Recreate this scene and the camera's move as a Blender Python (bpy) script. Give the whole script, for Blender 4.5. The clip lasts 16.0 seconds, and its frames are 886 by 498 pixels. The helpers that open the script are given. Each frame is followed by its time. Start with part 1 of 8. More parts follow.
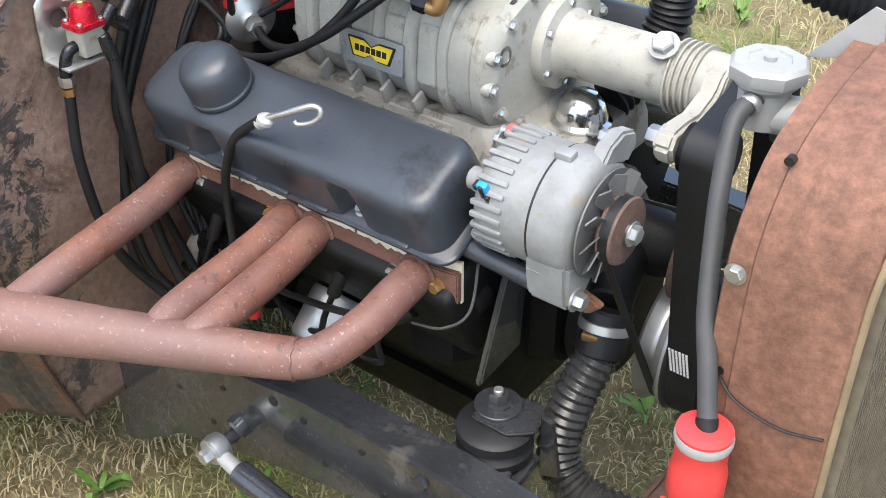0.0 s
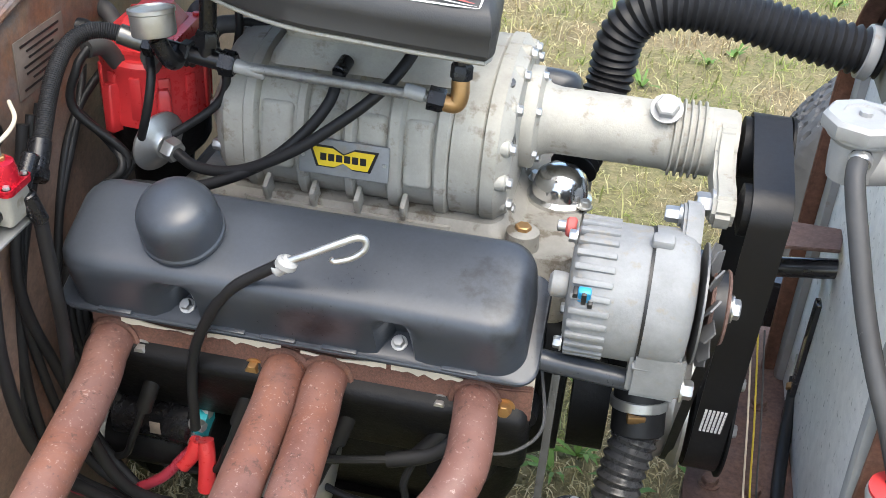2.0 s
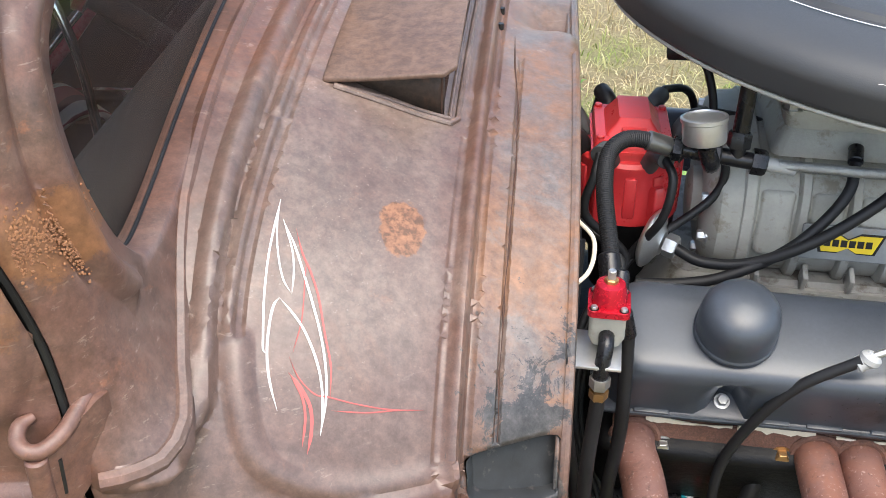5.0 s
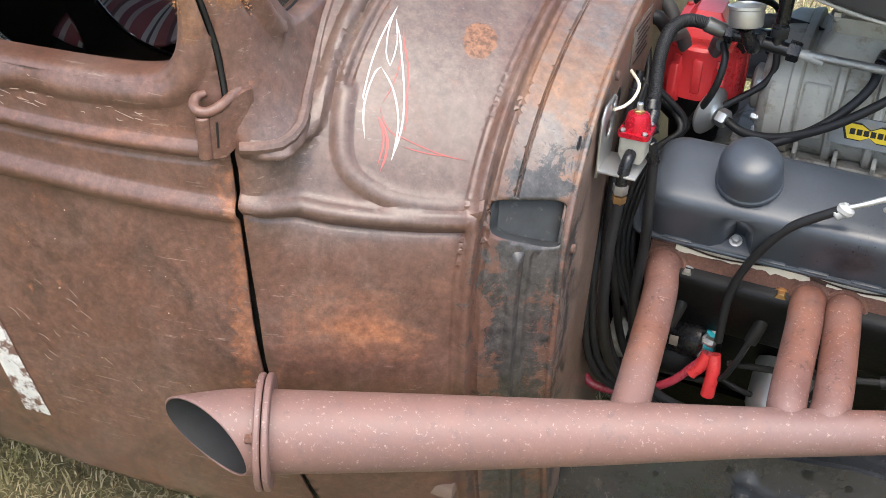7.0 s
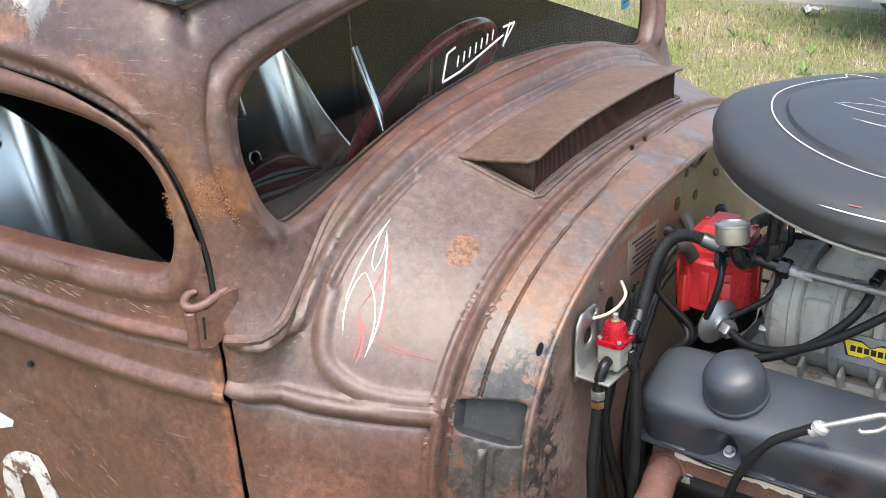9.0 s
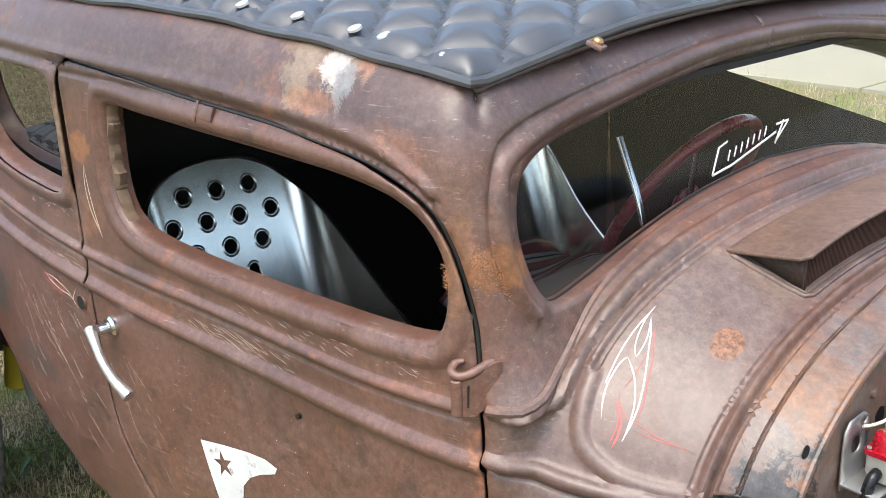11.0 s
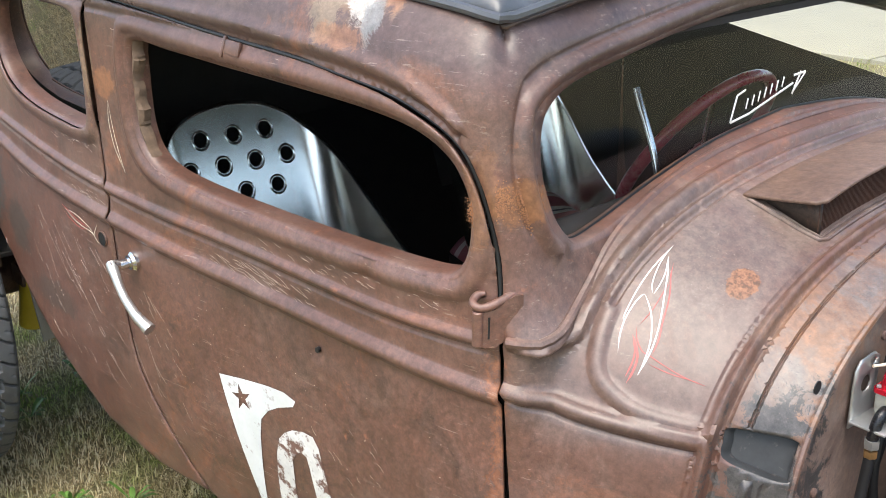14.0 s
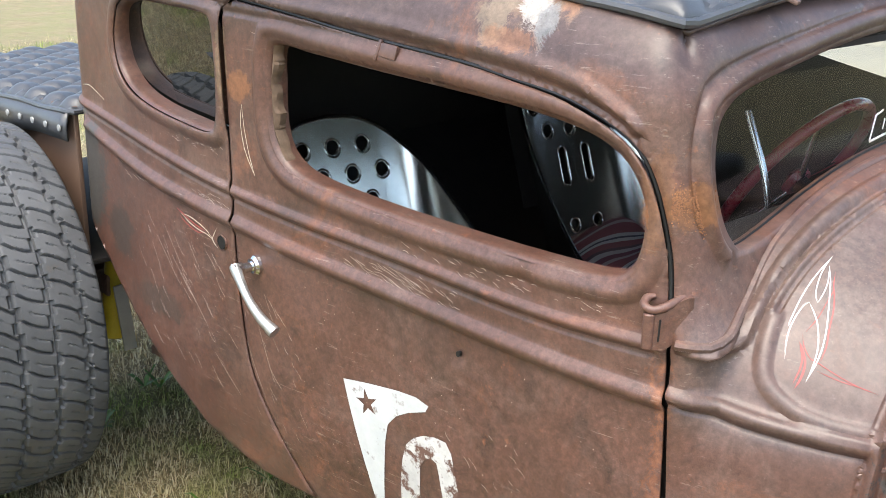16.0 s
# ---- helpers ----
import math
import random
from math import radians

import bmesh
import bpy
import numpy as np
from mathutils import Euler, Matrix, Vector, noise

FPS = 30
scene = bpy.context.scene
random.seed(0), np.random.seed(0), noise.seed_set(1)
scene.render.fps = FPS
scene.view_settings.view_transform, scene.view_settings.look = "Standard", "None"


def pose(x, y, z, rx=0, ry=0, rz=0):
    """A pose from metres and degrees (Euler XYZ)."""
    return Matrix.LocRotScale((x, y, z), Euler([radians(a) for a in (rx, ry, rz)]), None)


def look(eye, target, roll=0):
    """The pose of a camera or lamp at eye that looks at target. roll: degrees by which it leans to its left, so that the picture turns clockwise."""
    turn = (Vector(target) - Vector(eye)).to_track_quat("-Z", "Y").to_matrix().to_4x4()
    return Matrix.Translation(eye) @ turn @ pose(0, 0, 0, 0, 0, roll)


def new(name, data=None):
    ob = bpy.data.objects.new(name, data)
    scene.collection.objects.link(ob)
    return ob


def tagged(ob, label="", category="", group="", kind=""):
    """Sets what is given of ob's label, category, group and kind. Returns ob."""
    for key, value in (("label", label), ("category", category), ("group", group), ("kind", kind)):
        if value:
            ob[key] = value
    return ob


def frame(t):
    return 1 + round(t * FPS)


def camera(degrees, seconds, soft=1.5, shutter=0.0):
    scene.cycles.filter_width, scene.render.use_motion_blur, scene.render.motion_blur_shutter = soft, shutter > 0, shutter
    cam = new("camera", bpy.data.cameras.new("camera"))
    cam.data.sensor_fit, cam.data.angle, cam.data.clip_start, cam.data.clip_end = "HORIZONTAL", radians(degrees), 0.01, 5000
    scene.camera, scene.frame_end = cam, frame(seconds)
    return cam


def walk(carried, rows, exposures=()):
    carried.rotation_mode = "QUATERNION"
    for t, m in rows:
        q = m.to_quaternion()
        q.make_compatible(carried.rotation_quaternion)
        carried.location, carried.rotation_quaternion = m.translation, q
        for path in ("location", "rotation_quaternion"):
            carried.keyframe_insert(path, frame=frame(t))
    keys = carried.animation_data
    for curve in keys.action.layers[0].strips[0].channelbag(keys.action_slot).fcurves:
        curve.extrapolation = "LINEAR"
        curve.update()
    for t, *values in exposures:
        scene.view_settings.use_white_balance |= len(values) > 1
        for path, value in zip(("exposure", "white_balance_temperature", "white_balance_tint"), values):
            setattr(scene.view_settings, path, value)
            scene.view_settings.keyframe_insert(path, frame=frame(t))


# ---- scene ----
cam = camera(44.0, 16.0, soft=0.8)
PATH = [
    (0, (1.028, -0.989, 1.219), (0.016, 0.304, 0.077), -0.3),
    (0.5, (0.839, -1.105, 1.191), (0.048, 0.339, 0.057), 2.3),
    (1, (0.72, -1.15, 1.185), (0.14, 0.387, 0.046), 3.8),
    (1.5, (0.614, -1.075, 1.191), (0.199, 0.528, 0.069), 4.3),
    (2, (0.512, -1.057, 1.206), (0.232, 0.605, 0.129), 4.0),
    (2.5, (0.34, -1.123, 1.233), (0.163, 0.577, 0.194), 3.5),
    (3, (0.222, -1.123, 1.236), (0.112, 0.586, 0.204), 3.1),
    (3.5, (0.116, -1.041, 1.234), (0.031, 0.662, 0.189), 2.7),
    (4, (-0.012, -1.017, 1.235), (-0.112, 0.669, 0.163), 1.9),
    (4.2, (-0.069, -1.031, 1.235), (-0.19, 0.647, 0.154), 1.5),
    (6.3, (0.146, -1.34, 1.342), (-0.365, 0.3, 0.318), 1.3),
    (6.5, (0.175, -1.387, 1.336), (-0.389, 0.224, 0.293), 1.5),
    (7, (0.255, -1.442, 1.287), (-0.413, 0.098, 0.2), 1.7),
    (7.5, (0.383, -1.414, 1.246), (-0.381, 0.059, 0.129), 1.4),
    (8, (0.483, -1.39, 1.281), (-0.418, 0.016, 0.179), 0.3),
    (8.5, (0.534, -1.363, 1.344), (-0.485, 0.086, 0.415), -1.6),
    (9, (0.531, -1.373, 1.35), (-0.563, 0.102, 0.557), -1.9),
    (9.5, (0.524, -1.388, 1.375), (-0.69, 0.049, 0.696), -1.8),
    (10, (0.51, -1.408, 1.372), (-0.825, -0.058, 0.744), -1.5),
    (10.2, (0.511, -1.415, 1.368), (-0.866, -0.102, 0.751), -1.5),
    (12.3, (0.527, -1.438, 1.332), (-0.923, -0.221, 0.688), -2.2),
    (12.5, (0.537, -1.445, 1.331), (-0.908, -0.224, 0.683), -2.2),
    (13, (0.556, -1.441, 1.328), (-0.876, -0.211, 0.669), -2.0),
    (13.5, (0.564, -1.452, 1.32), (-0.859, -0.218, 0.647), -1.4),
    (14, (0.523, -1.471, 1.322), (-0.896, -0.237, 0.64), -0.6),
    (14.5, (0.458, -1.566, 1.331), (-0.967, -0.334, 0.658), 0.2),
    (15, (0.368, -1.693, 1.326), (-1.057, -0.453, 0.669), 1.0),
    (15.5, (0.343, -1.739, 1.319), (-1.073, -0.46, 0.719), 0.8),
    (16, (0.405, -1.644, 1.277), (-1.025, -0.385, 0.667), 1.2),
]
walk(cam, [(t, look(eye, target, roll)) for t, eye, target, roll in PATH], [(0, 1.72, 6600, 6.0), (16, 1.72, 6600, 6.0)])

from mathutils.geometry import delaunay_2d_cdt

# ---- world and light: bright, thinly veiled sky ----
world = bpy.data.worlds.new("sky")
scene.world = world
world.use_nodes = True
wn = world.node_tree.nodes
sky = wn.new("ShaderNodeTexSky")
sky.sky_type, sky.sun_disc = "NISHITA", False
sky.sun_elevation, sky.sun_rotation = radians(65), radians(168)
sky.air_density, sky.dust_density, sky.ozone_density = 1.0, 3.1, 1.2
wn["Background"].inputs["Strength"].default_value = 0.15
world.node_tree.links.new(sky.outputs[0], wn["Background"].inputs["Color"])
sun = new("sun", bpy.data.lights.new("sun", "SUN"))
sun.data.energy, sun.data.angle, sun.data.color = 0.85, radians(45), (1.0, 0.975, 0.93)
sun.matrix_world = look((1.9, -1.5, 6.0), (0, 0, 0))


# ---- materials ----
def mat(name):
    m = bpy.data.materials.new(name)
    m.use_nodes = True
    return m, m.node_tree.nodes, m.node_tree.links


def noise_node(nodes, links, coord, scale, detail=5.0, rough=0.6, distort=0.0):
    n = nodes.new("ShaderNodeTexNoise")
    n.inputs["Scale"].default_value, n.inputs["Detail"].default_value = scale, detail
    n.inputs["Roughness"].default_value, n.inputs["Distortion"].default_value = rough, distort
    links.new(coord, n.inputs["Vector"])
    return n.outputs["Fac"]


def ramp(nodes, links, fac, stops):
    r = nodes.new("ShaderNodeValToRGB")
    while len(r.color_ramp.elements) < len(stops):
        r.color_ramp.elements.new(0.5)
    for e, (p, c) in zip(r.color_ramp.elements, stops):
        e.position, e.color = p, (*c, 1) if len(c) == 3 else c
    links.new(fac, r.inputs["Fac"])
    return r.outputs["Color"]


def grey(v):
    return (v, v, v)


def mix(nodes, links, fac, a, b, mode="MIX"):
    m = nodes.new("ShaderNodeMix")
    m.data_type, m.blend_type = "RGBA", mode
    for sock, v in ((m.inputs[0], fac), (m.inputs[6], a), (m.inputs[7], b)):
        if isinstance(v, (int, float)):
            sock.default_value = v
        elif isinstance(v, tuple):
            sock.default_value = (*v, 1) if len(v) == 3 else v
        else:
            links.new(v, sock)
    return m.outputs[2]


def mathn(nodes, links, op, a, b=0.0, clamp=False):
    m = nodes.new("ShaderNodeMath")
    m.operation, m.use_clamp = op, clamp
    for sock, v in zip(m.inputs, (a, b)):
        if isinstance(v, (int, float)):
            sock.default_value = v
        else:
            links.new(v, sock)
    return m.outputs[0]


def bump(nodes, links, height, strength, dist, into):
    b = nodes.new("ShaderNodeBump")
    b.inputs["Strength"].default_value, b.inputs["Distance"].default_value = strength, dist
    links.new(height, b.inputs["Height"])
    links.new(b.outputs[0], into)


def plain(name, color, rough=0.5, metal=0.0, vary=0.25, scale=18.0, fine=160.0, relief=0.15, dist=0.0015, spread=0.12, coat=0.0, dirt=None, dirt_at=0.62, spec=0.5):
    """Paint, plastic, rubber or metal with mottling at two scales, uneven gloss and fine relief; dirt: a second colour in patches."""
    m, n, l = mat(name)
    bsdf = n["Principled BSDF"]
    co = n.new("ShaderNodeTexCoord").outputs["Object"]
    big, small = noise_node(n, l, co, scale), noise_node(n, l, co, fine, 4, 0.7)
    lo, hi = tuple(c * (1 - vary) for c in color), tuple(min(1, c * (1 + vary)) for c in color)
    col = ramp(n, l, big, [(0.3, lo), (0.7, hi)])
    col = mix(n, l, 0.25, col, ramp(n, l, small, [(0.3, lo), (0.7, hi)]))
    if dirt:
        col = mix(n, l, ramp(n, l, noise_node(n, l, co, scale * 1.7, 8, 0.65), [(dirt_at, grey(0)), (dirt_at + 0.09, grey(1))]), col, dirt)
    l.new(col, bsdf.inputs["Base Color"])
    l.new(ramp(n, l, mix(n, l, 0.5, big, small), [(0.3, grey(max(0.04, rough - spread))), (0.7, grey(min(1, rough + spread)))]), bsdf.inputs["Roughness"])
    bsdf.inputs["Metallic"].default_value, bsdf.inputs["Coat Weight"].default_value = metal, coat
    bsdf.inputs["Specular IOR Level"].default_value = spec
    bump(n, l, small, relief, dist, bsdf.inputs["Normal"])
    return m


def box_mask(n, l, co, lo, hi, soft, wob):
    """1 inside the box lo..hi (None: open), with a ragged edge."""
    sep = n.new("ShaderNodeSeparateXYZ")
    l.new(co, sep.inputs[0])
    out = None
    for k in range(3):
        for lim, sign in ((lo[k], 1), (hi[k], -1)):
            if lim is None:
                continue
            v = mathn(n, l, "SUBTRACT", sep.outputs[k], lim)
            v = mathn(n, l, "MULTIPLY", v, sign / soft)
            v = mathn(n, l, "ADD", v, wob, True)
            out = v if out is None else mathn(n, l, "MULTIPLY", out, v)
    return out


# centre, reach, colour and strength of stains on the body
SPOTS = [((-0.1790, -0.398, 0.838), (0.0185, 0.028, 0.029), (0.175, 0.078, 0.037), 1.0),
         ((-0.60, -0.622, 1.165), (0.080, 0.05, 0.055), (0.19, 0.115, 0.070), 0.7),
         ((-0.632, -0.635, 1.14), (0.026, 0.05, 0.06), (0.21, 0.155, 0.105), 0.8),
         ((-0.580, -0.625, 1.160), (0.022, 0.05, 0.045), (0.40, 0.37, 0.33), 0.85),
         ((-0.555, -0.645, 1.140), (0.016, 0.03, 0.035), (0.20, 0.20, 0.195), 0.8),
         ((-0.535, -0.615, 1.165), (0.016, 0.03, 0.025), (0.24, 0.11, 0.055), 0.6),
         ((-0.60, -0.668, 1.115), (0.05, 0.03, 0.018), (0.25, 0.11, 0.05), 0.6),
         ((-0.345, -0.60, 0.943), (0.05, 0.06, 0.028), (0.23, 0.10, 0.042), 0.75),
         ((-0.375, -0.65, 0.955), (0.022, 0.04, 0.07), (0.21, 0.10, 0.05), 0.55),
         ((-1.13, -0.70, 0.99), (0.035, 0.04, 0.026), (0.26, 0.11, 0.05), 0.7),
         ((-1.17, -0.70, 1.02), (0.012, 0.05, 0.07), (0.22, 0.15, 0.09), 0.6),
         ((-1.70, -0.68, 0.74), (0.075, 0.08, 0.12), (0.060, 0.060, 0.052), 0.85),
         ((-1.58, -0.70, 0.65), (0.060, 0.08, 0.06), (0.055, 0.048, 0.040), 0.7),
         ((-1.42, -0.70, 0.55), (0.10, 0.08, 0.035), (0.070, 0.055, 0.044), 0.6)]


def patina(name, base, warm=1.0):
    """Old brown paint worn through to orange rust, grey primer and bare, scratched metal."""
    m, n, l = mat(name)
    bsdf = n["Principled BSDF"]
    co = n.new("ShaderNodeTexCoord").outputs["Object"]
    big = noise_node(n, l, co, 3.2, 6, 0.62, 0.4)
    mid = noise_node(n, l, co, 11.0, 9, 0.72, 0.6)
    fine = noise_node(n, l, co, 85.0, 7, 0.78)
    speck = noise_node(n, l, co, 260.0, 3, 0.6)
    b = Vector(base)
    col = ramp(n, l, big, [(0.28, tuple(b * 0.62)), (0.5, tuple(b)), (0.72, (b[0] * 1.35, b[1] * 1.42, b[2] * 1.5))])
    col = mix(n, l, 0.32, col, ramp(n, l, mid, [(0.3, tuple(b * 0.5)), (0.52, tuple(b)), (0.72, (b[0] * 1.7, b[1] * 1.5, b[2] * 1.3))]))
    # purple-brown roof paint that kept more of its gloss
    roof = mathn(n, l, "MULTIPLY", box_mask(n, l, co, (None, None, 1.06), (-0.24, None, None), 0.05, mathn(n, l, "MULTIPLY", mathn(n, l, "SUBTRACT", mid, 0.5), 1.2)), 0.85)
    col = mix(n, l, roof, col, mix(n, l, mid, (0.050, 0.029, 0.025), (0.082, 0.052, 0.047)))
    # weathered mauve-grey film
    film = ramp(n, l, noise_node(n, l, co, 5.3, 9, 0.7, 0.8), [(0.50, grey(0)), (0.66, grey(0.5))])
    col = mix(n, l, film, col, (0.150, 0.098, 0.078))
    # dark stains
    stain = ramp(n, l, noise_node(n, l, co, 6.7, 10, 0.72, 1.2), [(0.52, grey(0)), (0.66, grey(0.8))])
    col = mix(n, l, stain, col, (0.058, 0.031, 0.023))
    # orange rust blooming through, coarse and fine
    orange = ramp(n, l, noise_node(n, l, co, 4.3, 10, 0.72, 0.9), [(0.56, grey(0)), (0.72, grey(0.65 * warm))])
    freckle = ramp(n, l, noise_node(n, l, co, 38, 6, 0.7, 0.3), [(0.63, grey(0)), (0.71, grey(0.55 * warm))])
    col = mix(n, l, freckle, col, (0.27, 0.10, 0.045))
    wob = mathn(n, l, "MULTIPLY", mathn(n, l, "SUBTRACT", mid, 0.5), 3.2)
    flake = noise_node(n, l, co, 34.0, 8, 0.8, 0.5)
    wob2 = mathn(n, l, "ADD", mathn(n, l, "MULTIPLY", mathn(n, l, "SUBTRACT", flake, 0.5), 9.0), wob)
    # pink primer, ochre and grey on the cowl's front lip
    lip = box_mask(n, l, co, (-0.13, None, 0.70), (None, None, None), 0.03, wob)
    lipcol = mix(n, l, ramp(n, l, mid, [(0.44, grey(0)), (0.60, grey(1))]), (0.160, 0.108, 0.082), (0.205, 0.100, 0.050))
    lipcol = mix(n, l, ramp(n, l, noise_node(n, l, co, 19, 8, 0.75, 0.6), [(0.47, grey(0)), (0.60, grey(0.85))]), lipcol, (0.135, 0.125, 0.118))
    col = mix(n, l, mathn(n, l, "MULTIPLY", lip, 0.8), col, lipcol)
    # dark primer where the bonnet once shut on the cowl's edge
    dark = box_mask(n, l, co, (-0.122, None, None), (-0.034, -0.40, 0.765), 0.028, wob2)
    dark = ramp(n, l, dark, [(0.42, grey(0)), (0.56, grey(1))])
    col = mix(n, l, mathn(n, l, "MULTIPLY", dark, 0.93), col, mix(n, l, ramp(n, l, fine, [(0.35, grey(0)), (0.65, grey(1))]), (0.018, 0.019, 0.02), (0.055, 0.052, 0.05)))
    # orange bloom low on the cowl side and along the door seam
    bloom = box_mask(n, l, co, (-0.285, None, 0.535), (-0.185, None, 0.60), 0.055, mathn(n, l, "ADD", wob, 0.35))
    seam = mathn(n, l, "MULTIPLY", box_mask(n, l, co, (-0.366, None, None), (-0.338, -0.625, 0.765), 0.012, wob2), 0.65)
    orange = mathn(n, l, "MAXIMUM", mathn(n, l, "MAXIMUM", orange, mathn(n, l, "MULTIPLY", bloom, 0.9)), seam)
    col = mix(n, l, orange, col, mix(n, l, ramp(n, l, flake, [(0.35, grey(0)), (0.65, grey(1))]), (0.19, 0.065, 0.03), (0.34, 0.13, 0.055)))
    # pale dust and chipped specks on the cowl's crown
    cowl_top = box_mask(n, l, co, (-0.345, None, 0.66), (-0.128, None, 0.93), 0.03, wob)
    col = mix(n, l, mathn(n, l, "MULTIPLY", cowl_top, 0.55), col, (0.112, 0.078, 0.065))
    crown = mathn(n, l, "ADD", mathn(n, l, "MULTIPLY", box_mask(n, l, co, (-0.33, None, 0.76), (-0.12, None, 0.95), 0.06, wob), 0.22), 0.04)
    pale = ramp(n, l, noise_node(n, l, co, 8.1, 9, 0.78, 0.5), [(0.40, grey(0.15)), (0.66, grey(1))])
    col = mix(n, l, mathn(n, l, "MULTIPLY", pale, crown), col, (0.34, 0.30, 0.255))
    chips = ramp(n, l, speck, [(0.66, grey(0)), (0.72, grey(1))])
    col = mix(n, l, mathn(n, l, "MULTIPLY", chips, mathn(n, l, "ADD", crown, 0.03)), col, (0.46, 0.38, 0.32))
    # raking scratches down to bright metal
    mp = n.new("ShaderNodeMapping")
    mp.inputs["Scale"].default_value, mp.inputs["Rotation"].default_value = (9, 40, 120), (0, radians(-38), 0)
    l.new(co, mp.inputs["Vector"])
    scr = ramp(n, l, noise_node(n, l, mp.outputs[0], 1.6, 5, 0.75), [(0.60, grey(0)), (0.655, grey(1))])
    region = ramp(n, l, noise_node(n, l, co, 3.4, 5, 0.6), [(0.46, grey(0)), (0.57, grey(1))])
    col = mix(n, l, mathn(n, l, "MULTIPLY", mathn(n, l, "MULTIPLY", scr, region), 0.32), col, (0.42, 0.34, 0.28))
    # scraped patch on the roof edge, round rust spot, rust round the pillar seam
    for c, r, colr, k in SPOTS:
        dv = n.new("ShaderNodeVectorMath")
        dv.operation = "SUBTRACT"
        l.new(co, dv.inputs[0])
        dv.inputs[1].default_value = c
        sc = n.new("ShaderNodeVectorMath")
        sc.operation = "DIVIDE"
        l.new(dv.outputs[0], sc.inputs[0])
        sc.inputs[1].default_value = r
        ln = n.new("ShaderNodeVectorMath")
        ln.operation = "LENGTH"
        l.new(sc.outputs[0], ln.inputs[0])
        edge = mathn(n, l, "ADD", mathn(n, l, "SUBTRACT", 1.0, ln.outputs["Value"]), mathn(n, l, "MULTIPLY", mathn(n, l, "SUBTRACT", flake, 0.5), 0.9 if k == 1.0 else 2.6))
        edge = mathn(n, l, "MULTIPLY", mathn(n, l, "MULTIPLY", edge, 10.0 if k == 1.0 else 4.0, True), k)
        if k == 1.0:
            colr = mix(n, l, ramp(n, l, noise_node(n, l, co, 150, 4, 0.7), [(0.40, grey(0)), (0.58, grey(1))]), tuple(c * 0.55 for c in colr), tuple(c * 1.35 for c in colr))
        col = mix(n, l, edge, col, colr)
    col = mix(n, l, 1.0, col, ramp(n, l, fine, [(0.32, grey(0.62)), (0.5, grey(0.97)), (0.68, grey(1.36))]), "MULTIPLY")
    l.new(col, bsdf.inputs["Base Color"])
    rough = mix(n, l, orange, ramp(n, l, mix(n, l, 0.4, mid, fine), [(0.35, grey(0.30)), (0.65, grey(0.52))]), grey(0.82))
    l.new(rough, bsdf.inputs["Roughness"])
    bsdf.inputs["Specular IOR Level"].default_value = 0.6
    h = mix(n, l, 0.35, fine, speck)
    h = mix(n, l, 0.5, h, noise_node(n, l, co, 24, 3, 0.5))
    bump(n, l, h, 0.38, 0.0016, bsdf.inputs["Normal"])
    return m


def rust(name, dark, light, accent, rough=0.8, scale=14.0, relief=0.5, amount=0.58):
    m, n, l = mat(name)
    bsdf = n["Principled BSDF"]
    co = n.new("ShaderNodeTexCoord").outputs["Object"]
    big, fine = noise_node(n, l, co, scale, 8, 0.7, 0.6), noise_node(n, l, co, scale * 14, 6, 0.75)
    col = ramp(n, l, big, [(0.3, dark), (0.6, light)])
    col = mix(n, l, ramp(n, l, noise_node(n, l, co, scale * 0.55, 6, 0.65, 0.4), [(amount, grey(0)), (amount + 0.12, grey(1))]), col, accent)
    col = mix(n, l, 0.4, col, ramp(n, l, fine, [(0.3, tuple(c * 0.55 for c in dark)), (0.65, light)]), "MIX")
    col = mix(n, l, ramp(n, l, noise_node(n, l, co, scale * 3.1, 9, 0.75, 0.8), [(0.60, grey(0)), (0.70, grey(0.55))]), col, tuple(c * 0.5 for c in dark))
    col = mix(n, l, 1.0, col, ramp(n, l, noise_node(n, l, co, scale * 7, 5, 0.8), [(0.3, grey(0.75)), (0.7, grey(1.22))]), "MULTIPLY")
    l.new(col, bsdf.inputs["Base Color"])
    l.new(ramp(n, l, big, [(0.3, grey(rough - 0.18)), (0.7, grey(min(1, rough + 0.1)))]), bsdf.inputs["Roughness"])
    bump(n, l, fine, relief, 0.0015, bsdf.inputs["Normal"])
    return m


